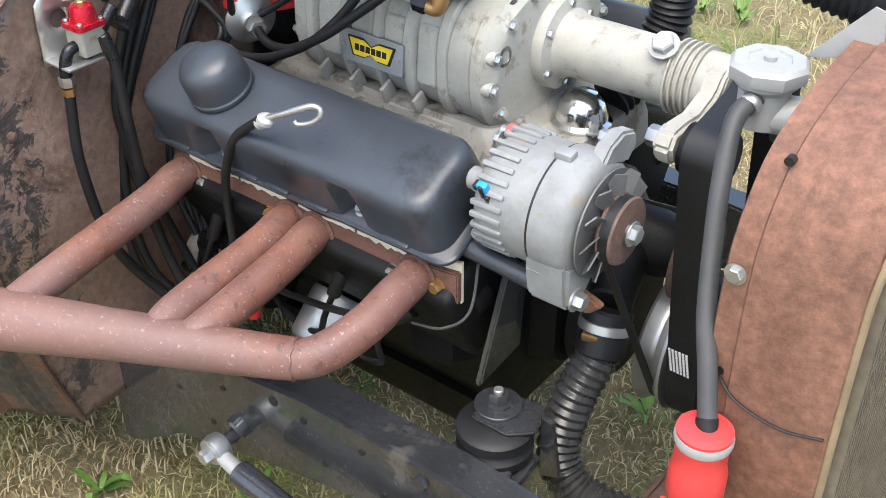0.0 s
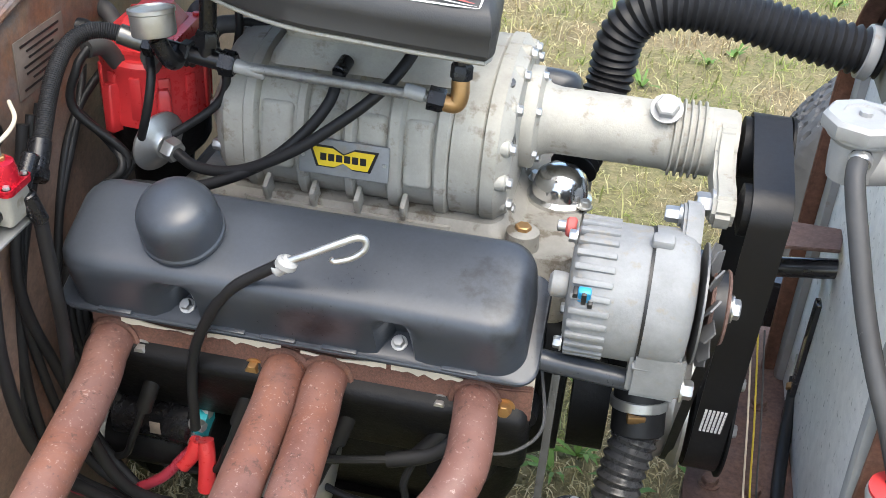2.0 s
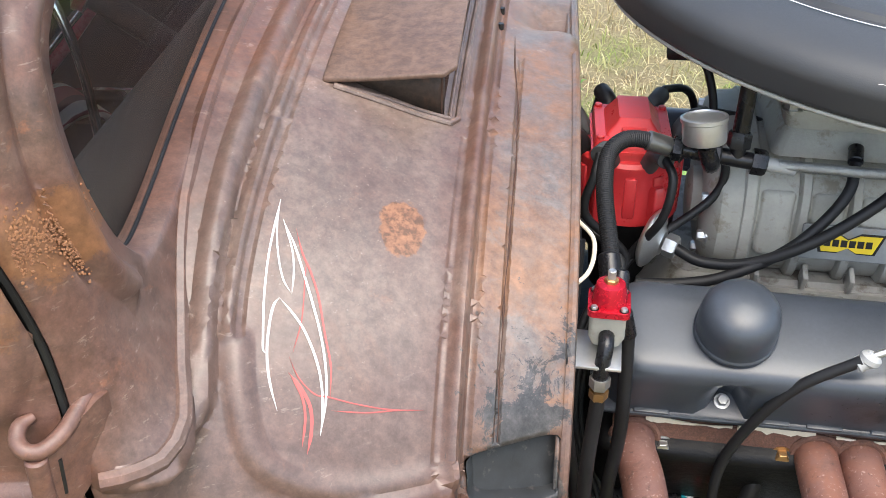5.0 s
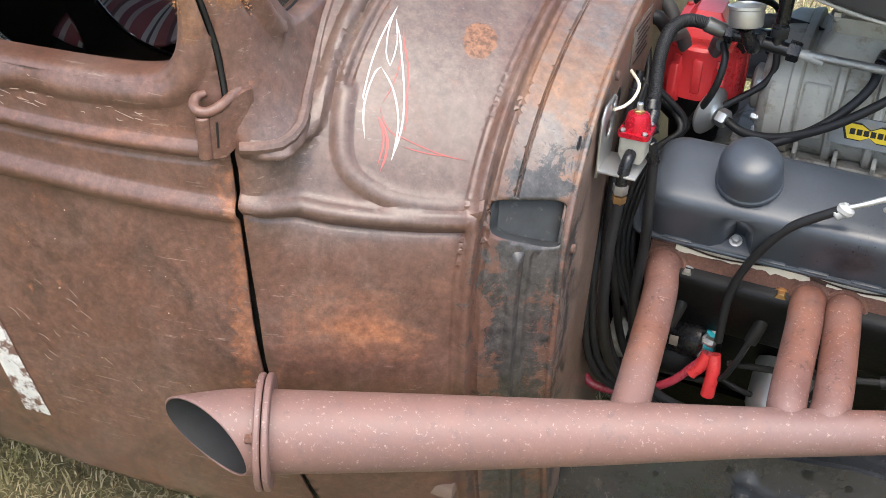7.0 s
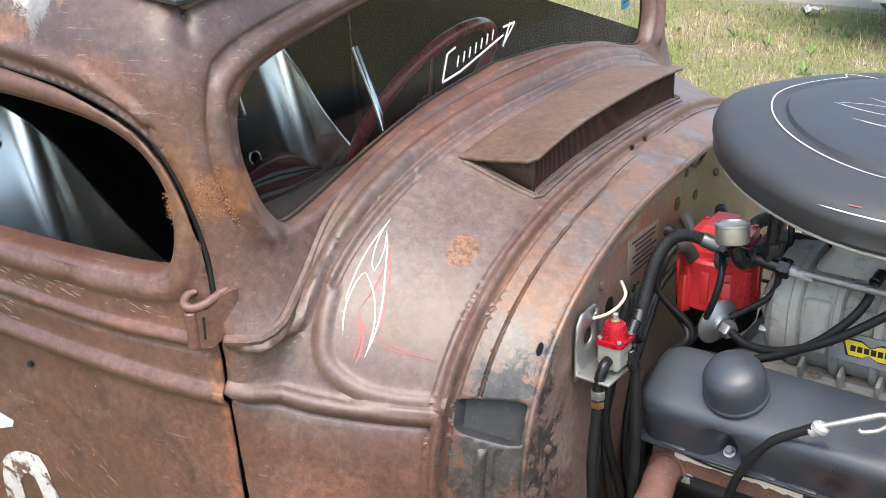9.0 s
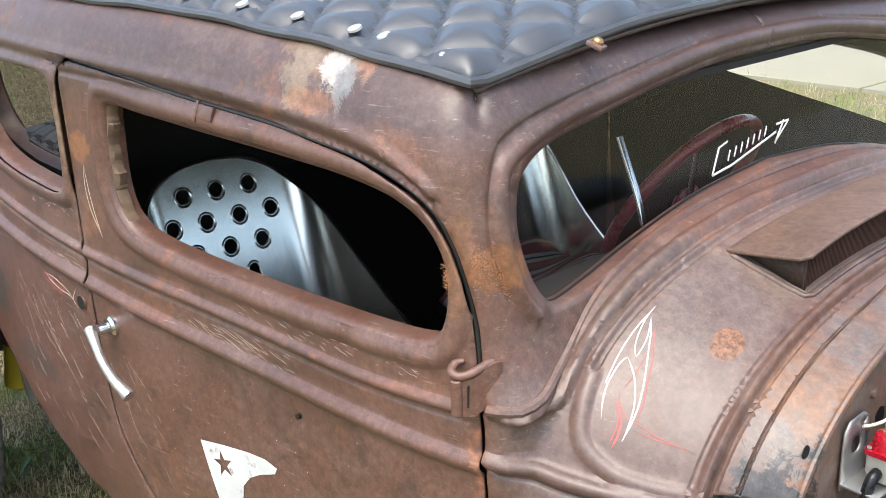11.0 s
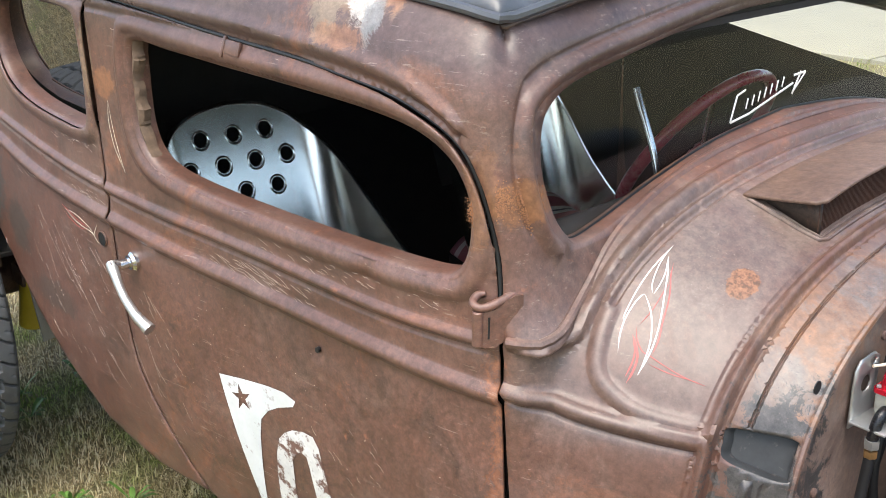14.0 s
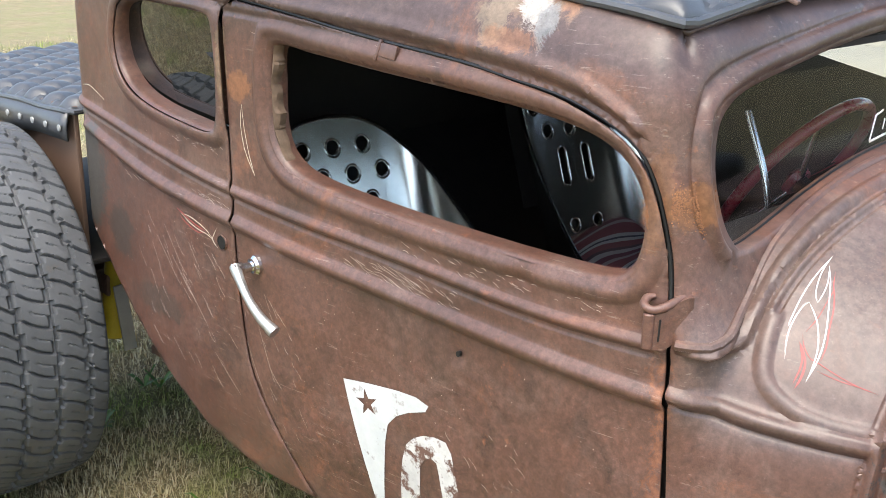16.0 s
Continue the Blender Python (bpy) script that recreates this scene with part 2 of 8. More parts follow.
def heat_rust(name):
    """Exhaust pipe: thin pinkish scale burnt to orange, with dark pits."""
    m, n, l = mat(name)
    bsdf = n["Principled BSDF"]
    co = n.new("ShaderNodeTexCoord").outputs["Object"]
    big, mid, fine = noise_node(n, l, co, 6.5, 5, 0.6, 0.5), noise_node(n, l, co, 30, 7, 0.7), noise_node(n, l, co, 210, 4, 0.7)
    col = ramp(n, l, big, [(0.36, (0.150, 0.080, 0.069)), (0.50, (0.142, 0.060, 0.044)), (0.62, (0.195, 0.071, 0.040))])
    col = mix(n, l, 0.25, col, ramp(n, l, mid, [(0.35, (0.11, 0.046, 0.034)), (0.65, (0.28, 0.145, 0.115))]))
    col = mix(n, l, ramp(n, l, noise_node(n, l, co, 9, 8, 0.72, 0.8), [(0.52, grey(0)), (0.63, grey(0.5))]), col, (0.22, 0.080, 0.040))
    col = mix(n, l, ramp(n, l, noise_node(n, l, co, 13, 9, 0.8, 0.6), [(0.55, grey(0)), (0.66, grey(0.7))]), col, (0.085, 0.042, 0.034))
    col = mix(n, l, ramp(n, l, noise_node(n, l, co, 75, 6, 0.75), [(0.57, grey(0)), (0.64, grey(0.85))]), col, (0.07, 0.035, 0.028))
    # pink-grey scale away from the engine, its pale sheen mixed into the colour
    sep = n.new("ShaderNodeSeparateXYZ")
    l.new(co, sep.inputs[0])
    cool = mathn(n, l, "ADD", mathn(n, l, "MULTIPLY", mathn(n, l, "SUBTRACT", -0.40, sep.outputs[1]), 11.0), mathn(n, l, "MULTIPLY", mathn(n, l, "SUBTRACT", mid, 0.5), 1.5), True)
    col = mix(n, l, mathn(n, l, "MULTIPLY", cool, 0.62), col, mix(n, l, big, (0.165, 0.100, 0.090), (0.225, 0.142, 0.128)))
    col = mix(n, l, ramp(n, l, fine, [(0.60, grey(0)), (0.68, grey(0.6))]), col, (0.40, 0.29, 0.26))
    l.new(col, bsdf.inputs["Base Color"])
    l.new(ramp(n, l, mid, [(0.3, grey(0.42)), (0.7, grey(0.66))]), bsdf.inputs["Roughness"])
    bump(n, l, mix(n, l, 0.5, mid, fine), 0.5, 0.0014, bsdf.inputs["Normal"])
    return m


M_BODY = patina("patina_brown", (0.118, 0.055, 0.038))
M_FIREWALL = patina("firewall_brown", (0.190, 0.126, 0.098), 0.8)
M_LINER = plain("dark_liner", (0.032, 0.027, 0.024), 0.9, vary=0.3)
M_FLOOR_IN = plain("brown_floor", (0.20, 0.13, 0.095), 0.8)
M_CRUST = rust("orange_crust", (0.24, 0.10, 0.05), (0.42, 0.20, 0.095), (0.20, 0.09, 0.05), 0.95, 60, 1.0)
M_HEADER = heat_rust("header_rust")
M_FLANGE = rust("flange_rust", (0.07, 0.032, 0.022), (0.17, 0.08, 0.055), (0.24, 0.10, 0.05), 0.85, 30, 0.6)
M_SHELL = rust("shell_rust", (0.115, 0.050, 0.032), (0.235, 0.115, 0.075), (0.20, 0.080, 0.040), 0.75, 6, 0.8, 0.5)
M_XMEMBER = rust("crossmember_rust", (0.09, 0.05, 0.04), (0.17, 0.105, 0.085), (0.2, 0.1, 0.06), 0.7, 12, 0.3)
M_GASKET = plain("gasket_cream", (0.62, 0.55, 0.43), 0.8, vary=0.2)
M_VALVE = plain("satin_black", (0.039, 0.045, 0.055), 0.33, vary=0.35, scale=5, fine=240, relief=0.12, dist=0.0006, spread=0.10, dirt=(0.012, 0.013, 0.016), dirt_at=0.55)
M_FAN = plain("dull_fan_steel", (0.15, 0.15, 0.15), 0.5, 0.4, 0.3)
M_BLOCK = plain("black_block", (0.0055, 0.0055, 0.006), 0.5, vary=0.4, scale=30, relief=0.4, spec=0.2)
M_INTAKE = plain("dirty_intake_alloy", (0.24, 0.23, 0.205), 0.6, 0.1, 0.3, 20, 260, 0.4, 0.001, dirt=(0.12, 0.10, 0.075), dirt_at=0.52)
M_FRAME = plain("black_frame", (0.028, 0.029, 0.032), 0.20, vary=0.5, scale=9, relief=0.3, dist=0.0012, spread=0.14, coat=0.6, dirt=(0.075, 0.068, 0.062), dirt_at=0.60)
M_CAST = plain("cast_aluminium", (0.36, 0.348, 0.305), 0.6, 0.1, 0.2, 22, 300, 0.4, 0.001, dirt=(0.24, 0.215, 0.17), dirt_at=0.56)
M_ALT = plain("alternator_aluminium", (0.235, 0.24, 0.24), 0.68, 0.1, 0.25, 25, 260, 0.4, 0.001, dirt=(0.24, 0.22, 0.19), dirt_at=0.57)
M_STEEL = plain("zinc_steel", (0.50, 0.50, 0.49), 0.38, 0.85, 0.2)
M_BRAID = plain("braided_steel", (0.34, 0.34, 0.33), 0.35, 0.8, 0.3, scale=60, fine=900, relief=0.9, dist=0.001)
M_CHROME = plain("chrome", (0.68, 0.68, 0.68), 0.15, 1.0, 0.05, spread=0.05, relief=0.03)
M_WHITE_METAL = plain("white_casting", (0.35, 0.35, 0.34), 0.45, 0.1, 0.15, dirt=(0.30, 0.27, 0.23))
M_RUBBER = plain("black_rubber", (0.012, 0.012, 0.013), 0.5, vary=0.3, relief=0.15, spec=0.32)
M_HOSE = plain("glossy_hose_rubber", (0.040, 0.040, 0.041), 0.30, vary=0.3, relief=0.1)
M_BELT = plain("belt_rubber", (0.008, 0.008, 0.009), 0.5, vary=0.2)
M_GREYHOSE = plain("grey_hose", (0.055, 0.055, 0.056), 0.6, vary=0.3, dirt=(0.35, 0.33, 0.3), dirt_at=0.66)
M_RED = plain("red_plastic", (0.52, 0.032, 0.036), 0.32, vary=0.14, relief=0.05)
M_REDANO = plain("red_anodised", (0.5, 0.012, 0.03), 0.25, 0.5, 0.1)
M_REDCAP = plain("red_cap", (0.62, 0.05, 0.05), 0.4, vary=0.1)
M_STEELDARK = plain("oiled_steel", (0.16, 0.16, 0.155), 0.35, 0.8, 0.3)
M_BLACKFIT = plain("black_fitting", (0.012, 0.012, 0.014), 0.28, 0.3, 0.2)
M_BRASS = plain("brass", (0.42, 0.25, 0.11), 0.4, 0.8, 0.3)
M_WHITE = plain("white_paint", (0.74, 0.72, 0.68), 0.5, vary=0.07)
M_YELLOW = plain("yellow_paint", (0.72, 0.52, 0.03), 0.4, vary=0.06)
M_INK = plain("black_ink", (0.01, 0.01, 0.01), 0.45, vary=0.1)
M_REDPAINT = plain("faded_red_paint", (0.42, 0.09, 0.08), 0.55, vary=0.25)
M_BLUE = plain("blue_plastic", (0.02, 0.28, 0.55), 0.4, vary=0.1)
M_BLUEDARK = plain("dark_blue_plastic", (0.03, 0.06, 0.22), 0.4, vary=0.15)
M_TEAL = plain("teal_tape", (0.02, 0.35, 0.40), 0.45, vary=0.1)
M_VINYL = plain("black_vinyl", (0.060, 0.062, 0.066), 0.36, vary=0.2, scale=30, fine=500, relief=0.2, dist=0.0006, spread=0.06, coat=0.08)
M_VINYL.node_tree.nodes["Principled BSDF"].inputs["Specular IOR Level"].default_value = 0.6
M_TYRE = plain("tyre_rubber", (0.088, 0.089, 0.091), 0.62, vary=0.3, scale=14, relief=0.3, dirt=(0.09, 0.08, 0.07))
M_SEAT = plain("polished_aluminium", (0.97, 0.91, 0.80), 0.21, 1.0, 0.04, 9, 420, 0.015, 0.0003, 0.05)
M_MAROON = plain("maroon_rim", (0.30, 0.03, 0.05), 0.3, vary=0.15, coat=0.3)
M_BROWNPAINT = plain("brown_paint", (0.17, 0.115, 0.08), 0.5, vary=0.2)
M_PLATE = plain("dull_plate", (0.20, 0.165, 0.14), 0.5, 0.3, 0.3, scale=40)
M_EMBLEM = plain("worn_white_paint", (0.58, 0.59, 0.565), 0.6, vary=0.1, scale=14, dirt=(0.20, 0.12, 0.09), dirt_at=0.585)
M_RUBBED = plain("rubbed_paint", (0.58, 0.56, 0.52), 0.65, vary=0.2, scale=26, dirt=(0.15, 0.08, 0.058), dirt_at=0.485)
M_RADBACK = plain("silver_painted_core", (0.86, 0.85, 0.81), 0.6, 0.0, 0.1, scale=60, fine=420, relief=0.5, dist=0.002, dirt=(0.42, 0.41, 0.38), dirt_at=0.60)
M_FELT = plain("torn_felt", (0.13, 0.085, 0.055), 0.95, vary=0.4, scale=50)
M_PRIMER = plain("dark_primer", (0.022, 0.023, 0.024), 0.6, vary=0.5, scale=40, dirt=(0.07, 0.06, 0.055), dirt_at=0.6)
M_SOOT = plain("exhaust_soot", (0.022, 0.021, 0.021), 0.9, vary=0.4)
M_MESH = plain("vent_mesh", (0.060, 0.026, 0.015), 0.8, vary=0.3)
M_CORE = plain("radiator_core", (0.03, 0.03, 0.03), 0.5, 0.5)
M_AIRCLEAN = plain("satin_air_cleaner", (0.036, 0.037, 0.039), 0.55, vary=0.2, scale=9, fine=500, relief=0.25, dist=0.0006)
M_YELLOWSHOCK = plain("yellow_spring", (0.55, 0.42, 0.04), 0.45, vary=0.15)

# glass, lightly tinted: clear through, mirror-like at grazing angles
M_GLASS, gn, gl = mat("tinted_glass")
clear, gloss, both_g = gn.new("ShaderNodeBsdfTransparent"), gn.new("ShaderNodeBsdfGlossy"), gn.new("ShaderNodeMixShader")
clear.inputs["Color"].default_value, gloss.inputs["Roughness"].default_value = (0.95, 0.96, 0.95, 1), 0.0
facing = gn.new("ShaderNodeLayerWeight")
facing.inputs["Blend"].default_value = 0.5
f5 = mathn(gn, gl, "POWER", facing.outputs["Facing"], 5.0)
gl.new(mathn(gn, gl, "ADD", mathn(gn, gl, "MULTIPLY", f5, 0.45), 0.026), both_g.inputs[0])
gl.new(clear.outputs[0], both_g.inputs[1])
gl.new(gloss.outputs[0], both_g.inputs[2])
gl.new(both_g.outputs[0], gn["Material Output"].inputs["Surface"])


# dark quarter glass: mostly a dim mirror of the lawn and tyre beside it
M_DARKGLASS, dn, dl = mat("dark_glass")
dn["Principled BSDF"].inputs["Base Color"].default_value = (0.006, 0.007, 0.006, 1)
dn["Principled BSDF"].inputs["Roughness"].default_value = 0.015
dn["Principled BSDF"].inputs["IOR"].default_value = 1.7
dn["Principled BSDF"].inputs["Specular IOR Level"].default_value = 0.8

# ---- mesh helpers ----
def part(name, bm, material, parent=None, label="", smooth=True, at=None):
    """Links a bmesh as one mesh object, under a thing or a part."""
    me = bpy.data.meshes.new(name)
    bmesh.ops.recalc_face_normals(bm, faces=bm.faces)
    bm.to_mesh(me)
    bm.free()
    return part_mesh(name, me, material, parent, label, smooth, at)


def part_mesh(name, me, material, parent=None, label="", smooth=True, at=None):
    me.materials.append(material)
    if smooth and me.polygons:
        me.shade_smooth()
        me.set_sharp_from_angle(angle=radians(38))
    ob = new(name, me)
    ob.parent = parent
    if at is not None:
        ob.matrix_basis = at
    return tagged(ob, label)


def thing(name, label, category, group="", at=None, kind=""):
    ob = tagged(new(name), label, category, group, kind)
    ob.empty_display_size = 0.05
    if at is not None:
        ob.matrix_basis = at
    return ob


def block(size, at=None, bevel=0.002, seg=2, bm=None):
    bm = bm or bmesh.new()
    r = bmesh.ops.create_cube(bm, size=1.0)
    bmesh.ops.scale(bm, vec=size, verts=r["verts"])
    if bevel:
        edges = list({e for v in r["verts"] for e in v.link_edges})
        g = bmesh.ops.bevel(bm, geom=edges, offset=bevel, segments=seg, affect="EDGES", profile=0.5)
        verts = list({v for f in g["faces"] for v in f.verts} | {v for v in r["verts"] if v.is_valid})
        verts = list({w for v in verts for f in v.link_faces for w in f.verts})
    else:
        verts = r["verts"]
    if at is not None:
        bmesh.ops.transform(bm, matrix=at, verts=verts)
    return bm


def axis_frame(p0, p1):
    d = Vector(p1) - Vector(p0)
    return Matrix.Translation(p0) @ d.to_track_quat("Z", "Y").to_matrix().to_4x4()


def lathe(profile, p0=(0, 0, 0), p1=(0, 0, 1), seg=32, bm=None, cap=True):
    """Turned shape: profile of (radius, height along p0 to p1), height in metres."""
    bm = bm or bmesh.new()
    m = axis_frame(p0, p1)
    rings = []
    for r, h in profile:
        rings.append([bm.verts.new(m @ Vector((r * math.cos(2 * math.pi * k / seg), r * math.sin(2 * math.pi * k / seg), h))) for k in range(seg)])
    for a, b in zip(rings, rings[1:]):
        for k in range(seg):
            bm.faces.new((a[k], a[(k + 1) % seg], b[(k + 1) % seg], b[k]))
    if cap:
        for ring in (rings[0][::-1], rings[-1]):
            if (ring[0].co - ring[1].co).length > 1e-6:
                bm.faces.new(ring)
    return bm


def rod(p0, p1, r, r1=None, seg=20, bm=None, bevel=0.0):
    h, r1 = (Vector(p1) - Vector(p0)).length, r if r1 is None else r1
    prof = [(r, 0), (r1, h)] if not bevel else [(r - bevel, 0), (r, bevel), (r1, h - bevel), (r1 - bevel, h)]
    return lathe(prof, p0, p1, seg, bm)


def curve_points(pts, n=12):
    """Catmull-Rom through the points."""
    P = np.array(pts, float)
    P = np.vstack([2 * P[0] - P[1], P, 2 * P[-1] - P[-2]])
    out = []
    for i in range(1, len(P) - 2):
        for t in np.linspace(0, 1, n, endpoint=False):
            a, b, c, d = P[i - 1], P[i], P[i + 1], P[i + 2]
            out.append(0.5 * (2 * b + (c - a) * t + (2 * a - 5 * b + 4 * c - d) * t * t + (3 * b - a - 3 * c + d) * t ** 3))
    out.append(P[-2])
    return np.array(out)


def sweep(path, radius, seg=12, bm=None, closed=False, cap=True):
    """A round tube along a path of points; radius may be a number or one per point."""
    bm = bm or bmesh.new()
    P = [Vector(p) for p in path]
    n = len(P)
    rad = [radius] * n if isinstance(radius, (int, float)) else list(radius)
    up, rings = None, []
    for i in range(n):
        d = (P[(i + 1) % n] - P[i - 1]) if closed else (P[min(i + 1, n - 1)] - P[max(i - 1, 0)])
        d.normalize()
        if up is None:
            up = d.orthogonal().normalized()
        up = (up - d * up.dot(d)).normalized()
        side = d.cross(up)
        rings.append([bm.verts.new(P[i] + rad[i] * (math.cos(2 * math.pi * k / seg) * up + math.sin(2 * math.pi * k / seg) * side)) for k in range(seg)])
    for i in range(n if closed else n - 1):
        a, b = rings[i], rings[(i + 1) % n]
        off = 0
        if closed and i == n - 1:
            off = min(range(seg), key=lambda o: (a[0].co - b[o].co).length)
        for k in range(seg):
            bm.faces.new((a[k], a[(k + 1) % seg], b[(k + 1 + off) % seg], b[(k + off) % seg]))
    if cap and not closed:
        bm.faces.new(rings[0][::-1])
        bm.faces.new(rings[-1])
    return bm


def hose(pts, r, seg=12, n=10, ribs=0, depth=0.0, bm=None):
    """A bent hose; ribs: how many corrugations."""
    P = curve_points(pts, n)
    if ribs:
        d = np.r_[0, np.cumsum(np.linalg.norm(np.diff(P, axis=0), axis=1))]
        u = np.linspace(0, d[-1], ribs * 6)
        P = np.stack([np.interp(u, d, P[:, k]) for k in range(3)], -1)
        return sweep(P, [r + depth * math.cos(2 * math.pi * i / 6) for i in range(len(P))], seg, bm)
    return sweep(P, r, seg, bm)


def hexbolt(p, d, r, h, bm=None, washer=True):
    bm = bm or bmesh.new()
    p, d = Vector(p), Vector(d).normalized()
    if washer:
        lathe([(r * 1.35, 0), (r * 1.35, h * 0.2)], p, p + d, 16, bm)
    lathe([(r, h * 0.2), (r, h * 0.85), (r * 0.85, h)], p, p + d, 6, bm)
    return bm


def inside(poly, x, y):
    poly = np.asarray(poly, float)
    res = np.zeros(len(x), bool)
    for (x0, y0), (x1, y1) in zip(poly, np.roll(poly, -1, 0)):
        hit = (y0 > y) != (y1 > y)
        with np.errstate(divide="ignore", invalid="ignore"):
            res ^= hit & (x < (x1 - x0) * (y - y0) / (y1 - y0) + x0)
    return res


def densify(poly, step, closed=True):
    poly = np.asarray(poly, float)
    out = []
    for a, b in zip(poly, np.roll(poly, -1, 0) if closed else poly[1:]):
        k = max(1, int(round(np.linalg.norm(b - a) / step)))
        out += [a + (b - a) * i / k for i in range(k)]
    return np.array(out)


def round_loop(pts, n=8):
    """A smooth closed loop through the points."""
    P = np.array(pts, float)
    k = len(P)
    out = []
    for i in range(k):
        a, b, c, d = P[i - 1], P[i], P[(i + 1) % k], P[(i + 2) % k]
        for t in np.linspace(0, 1, n, endpoint=False):
            out.append(0.5 * (2 * b + (c - a) * t + (2 * a - 5 * b + 4 * c - d) * t * t + (3 * b - a - 3 * c + d) * t ** 3))
    return np.array(out)


def fill_plane(outline, holes, step, rows=()):
    """Even triangles over a flat outline with holes, with closer rows of points along given lines. Returns points and triangles."""
    loops = [densify(outline, step)] + [densify(h, min(step, 0.012)) for h in holes]
    pts, edges = [], []
    for lp in loops:
        b = len(pts)
        pts += [tuple(p) for p in lp]
        edges += [(b + i, b + (i + 1) % len(lp)) for i in range(len(lp))]
    lo, hi = loops[0].min(0), loops[0].max(0)
    gx, gy = np.meshgrid(np.arange(lo[0] + step / 2, hi[0], step), np.arange(lo[1] + step / 2, hi[1], step))
    gx = gx + (np.arange(gx.shape[0]) % 2)[:, None] * step / 2
    g = np.stack([gx.ravel(), gy.ravel()], -1)
    ok = inside(loops[0], g[:, 0], g[:, 1])
    for lp in loops[1:]:
        ok &= ~inside(lp, g[:, 0], g[:, 1])
    g = g[ok]
    rim = np.array(pts)
    near = np.array([np.min((rim[:, 0] - p[0]) ** 2 + (rim[:, 1] - p[1]) ** 2) for p in g]) if len(g) else np.array([])
    g = g[near > (0.45 * step) ** 2] if len(g) else g
    extra = []
    for line, w in rows:
        L = densify(line, 0.007, False)
        T = np.gradient(L, axis=0)
        T /= np.linalg.norm(T, axis=1)[:, None] + 1e-12
        B = np.stack([-T[:, 1], T[:, 0]], -1)
        for i in range(0, len(g), 3000):
            d = ((g[i:i + 3000, None] - L[None]) ** 2).sum(-1).min(1) if len(g) else None
            g[i:i + 3000][d < (1.05 * w) ** 2] = np.nan
        g = g[~np.isnan(g[:, 0])]
        new_p = np.vstack([L + B * w * k for k in (-1.06, -.92, -.62, -.3, 0, .3, .62, .92, 1.06)])
        if extra:
            E = np.vstack(extra)
            d = np.array([np.min(((E - p) ** 2).sum(-1)) for p in new_p])
            new_p = new_p[d > 0.0025 ** 2]
        extra.append(new_p)
    if extra:
        E = np.vstack(extra)
        ok = inside(loops[0], E[:, 0], E[:, 1])
        for lp in loops[1:]:
            ok &= ~inside(lp, E[:, 0], E[:, 1])
        E = E[ok]
        near = np.array([np.min((rim[:, 0] - p[0]) ** 2 + (rim[:, 1] - p[1]) ** 2) for p in E]) if len(E) else np.array([])
        E = E[near > 0.002 ** 2] if len(E) else E
        g = np.vstack([g, E]) if len(g) else E
    allp = [Vector(p) for p in pts] + [Vector(p) for p in g]
    v, _, f, *_ = delaunay_2d_cdt(allp, edges, [], 0, 1e-6)
    v = np.array([tuple(p) for p in v])
    f = np.array([t for t in f if len(t) == 3])
    c = v[f].mean(1)
    keep = inside(loops[0], c[:, 0], c[:, 1])
    for lp in loops[1:]:
        keep &= ~inside(lp, c[:, 0], c[:, 1])
    return v, f[keep]


def beads_on(P, N, beads):
    """Raises rounded beads along lines: (points in space, half width, height)."""
    P = P.copy()
    lift = np.zeros(len(P))
    for line, w, h in beads:
        L = np.asarray(line)
        L = densify(L, 0.006, False)
        for i in range(0, len(P), 4000):
            d = np.sqrt(((P[i:i + 4000, None] - L[None]) ** 2).sum(-1)).min(1)
            lift[i:i + 4000] += h * np.clip(1 - (d / w) ** 2, 0, 1) ** 1.15
    return P + N * lift[:, None]


def skin(point, outline, holes, step, beads=(), flip=False, mirror=False, dents=()):
    """A mesh over a curved surface point(u, v) inside the outline, less the holes, with raised beads."""
    v, f = fill_plane(outline, holes, step, [(ln, w) for ln, w, h in beads])
    beads = [(point(ln[:, 0], ln[:, 1]), w, h) for ln, w, h in beads]
    P = point(v[:, 0], v[:, 1])
    e = 1e-4
    N = np.cross(point(v[:, 0] + e, v[:, 1]) - P, point(v[:, 0], v[:, 1] + e) - P)
    N /= np.linalg.norm(N, axis=1)[:, None] + 1e-12
    if flip:
        N = -N
    P = beads_on(P, N, beads)
    for (c, r, h) in dents:
        d = np.linalg.norm(P - np.array(c), axis=1)
        P = P + N * (h * np.exp(-(d / r) ** 2))[:, None]
    a = P[f]
    fn = np.cross(a[:, 1] - a[:, 0], a[:, 2] - a[:, 0])
    wrong = (fn * N[f[:, 0]]).sum(1) < 0
    f[wrong] = f[wrong][:, ::-1]
    if mirror:
        P = P * np.array([1, -1, 1])
        f = f[:, ::-1]
    me = bpy.data.meshes.new("skin")
    me.from_pydata(P.tolist(), [], f.tolist())
    return me


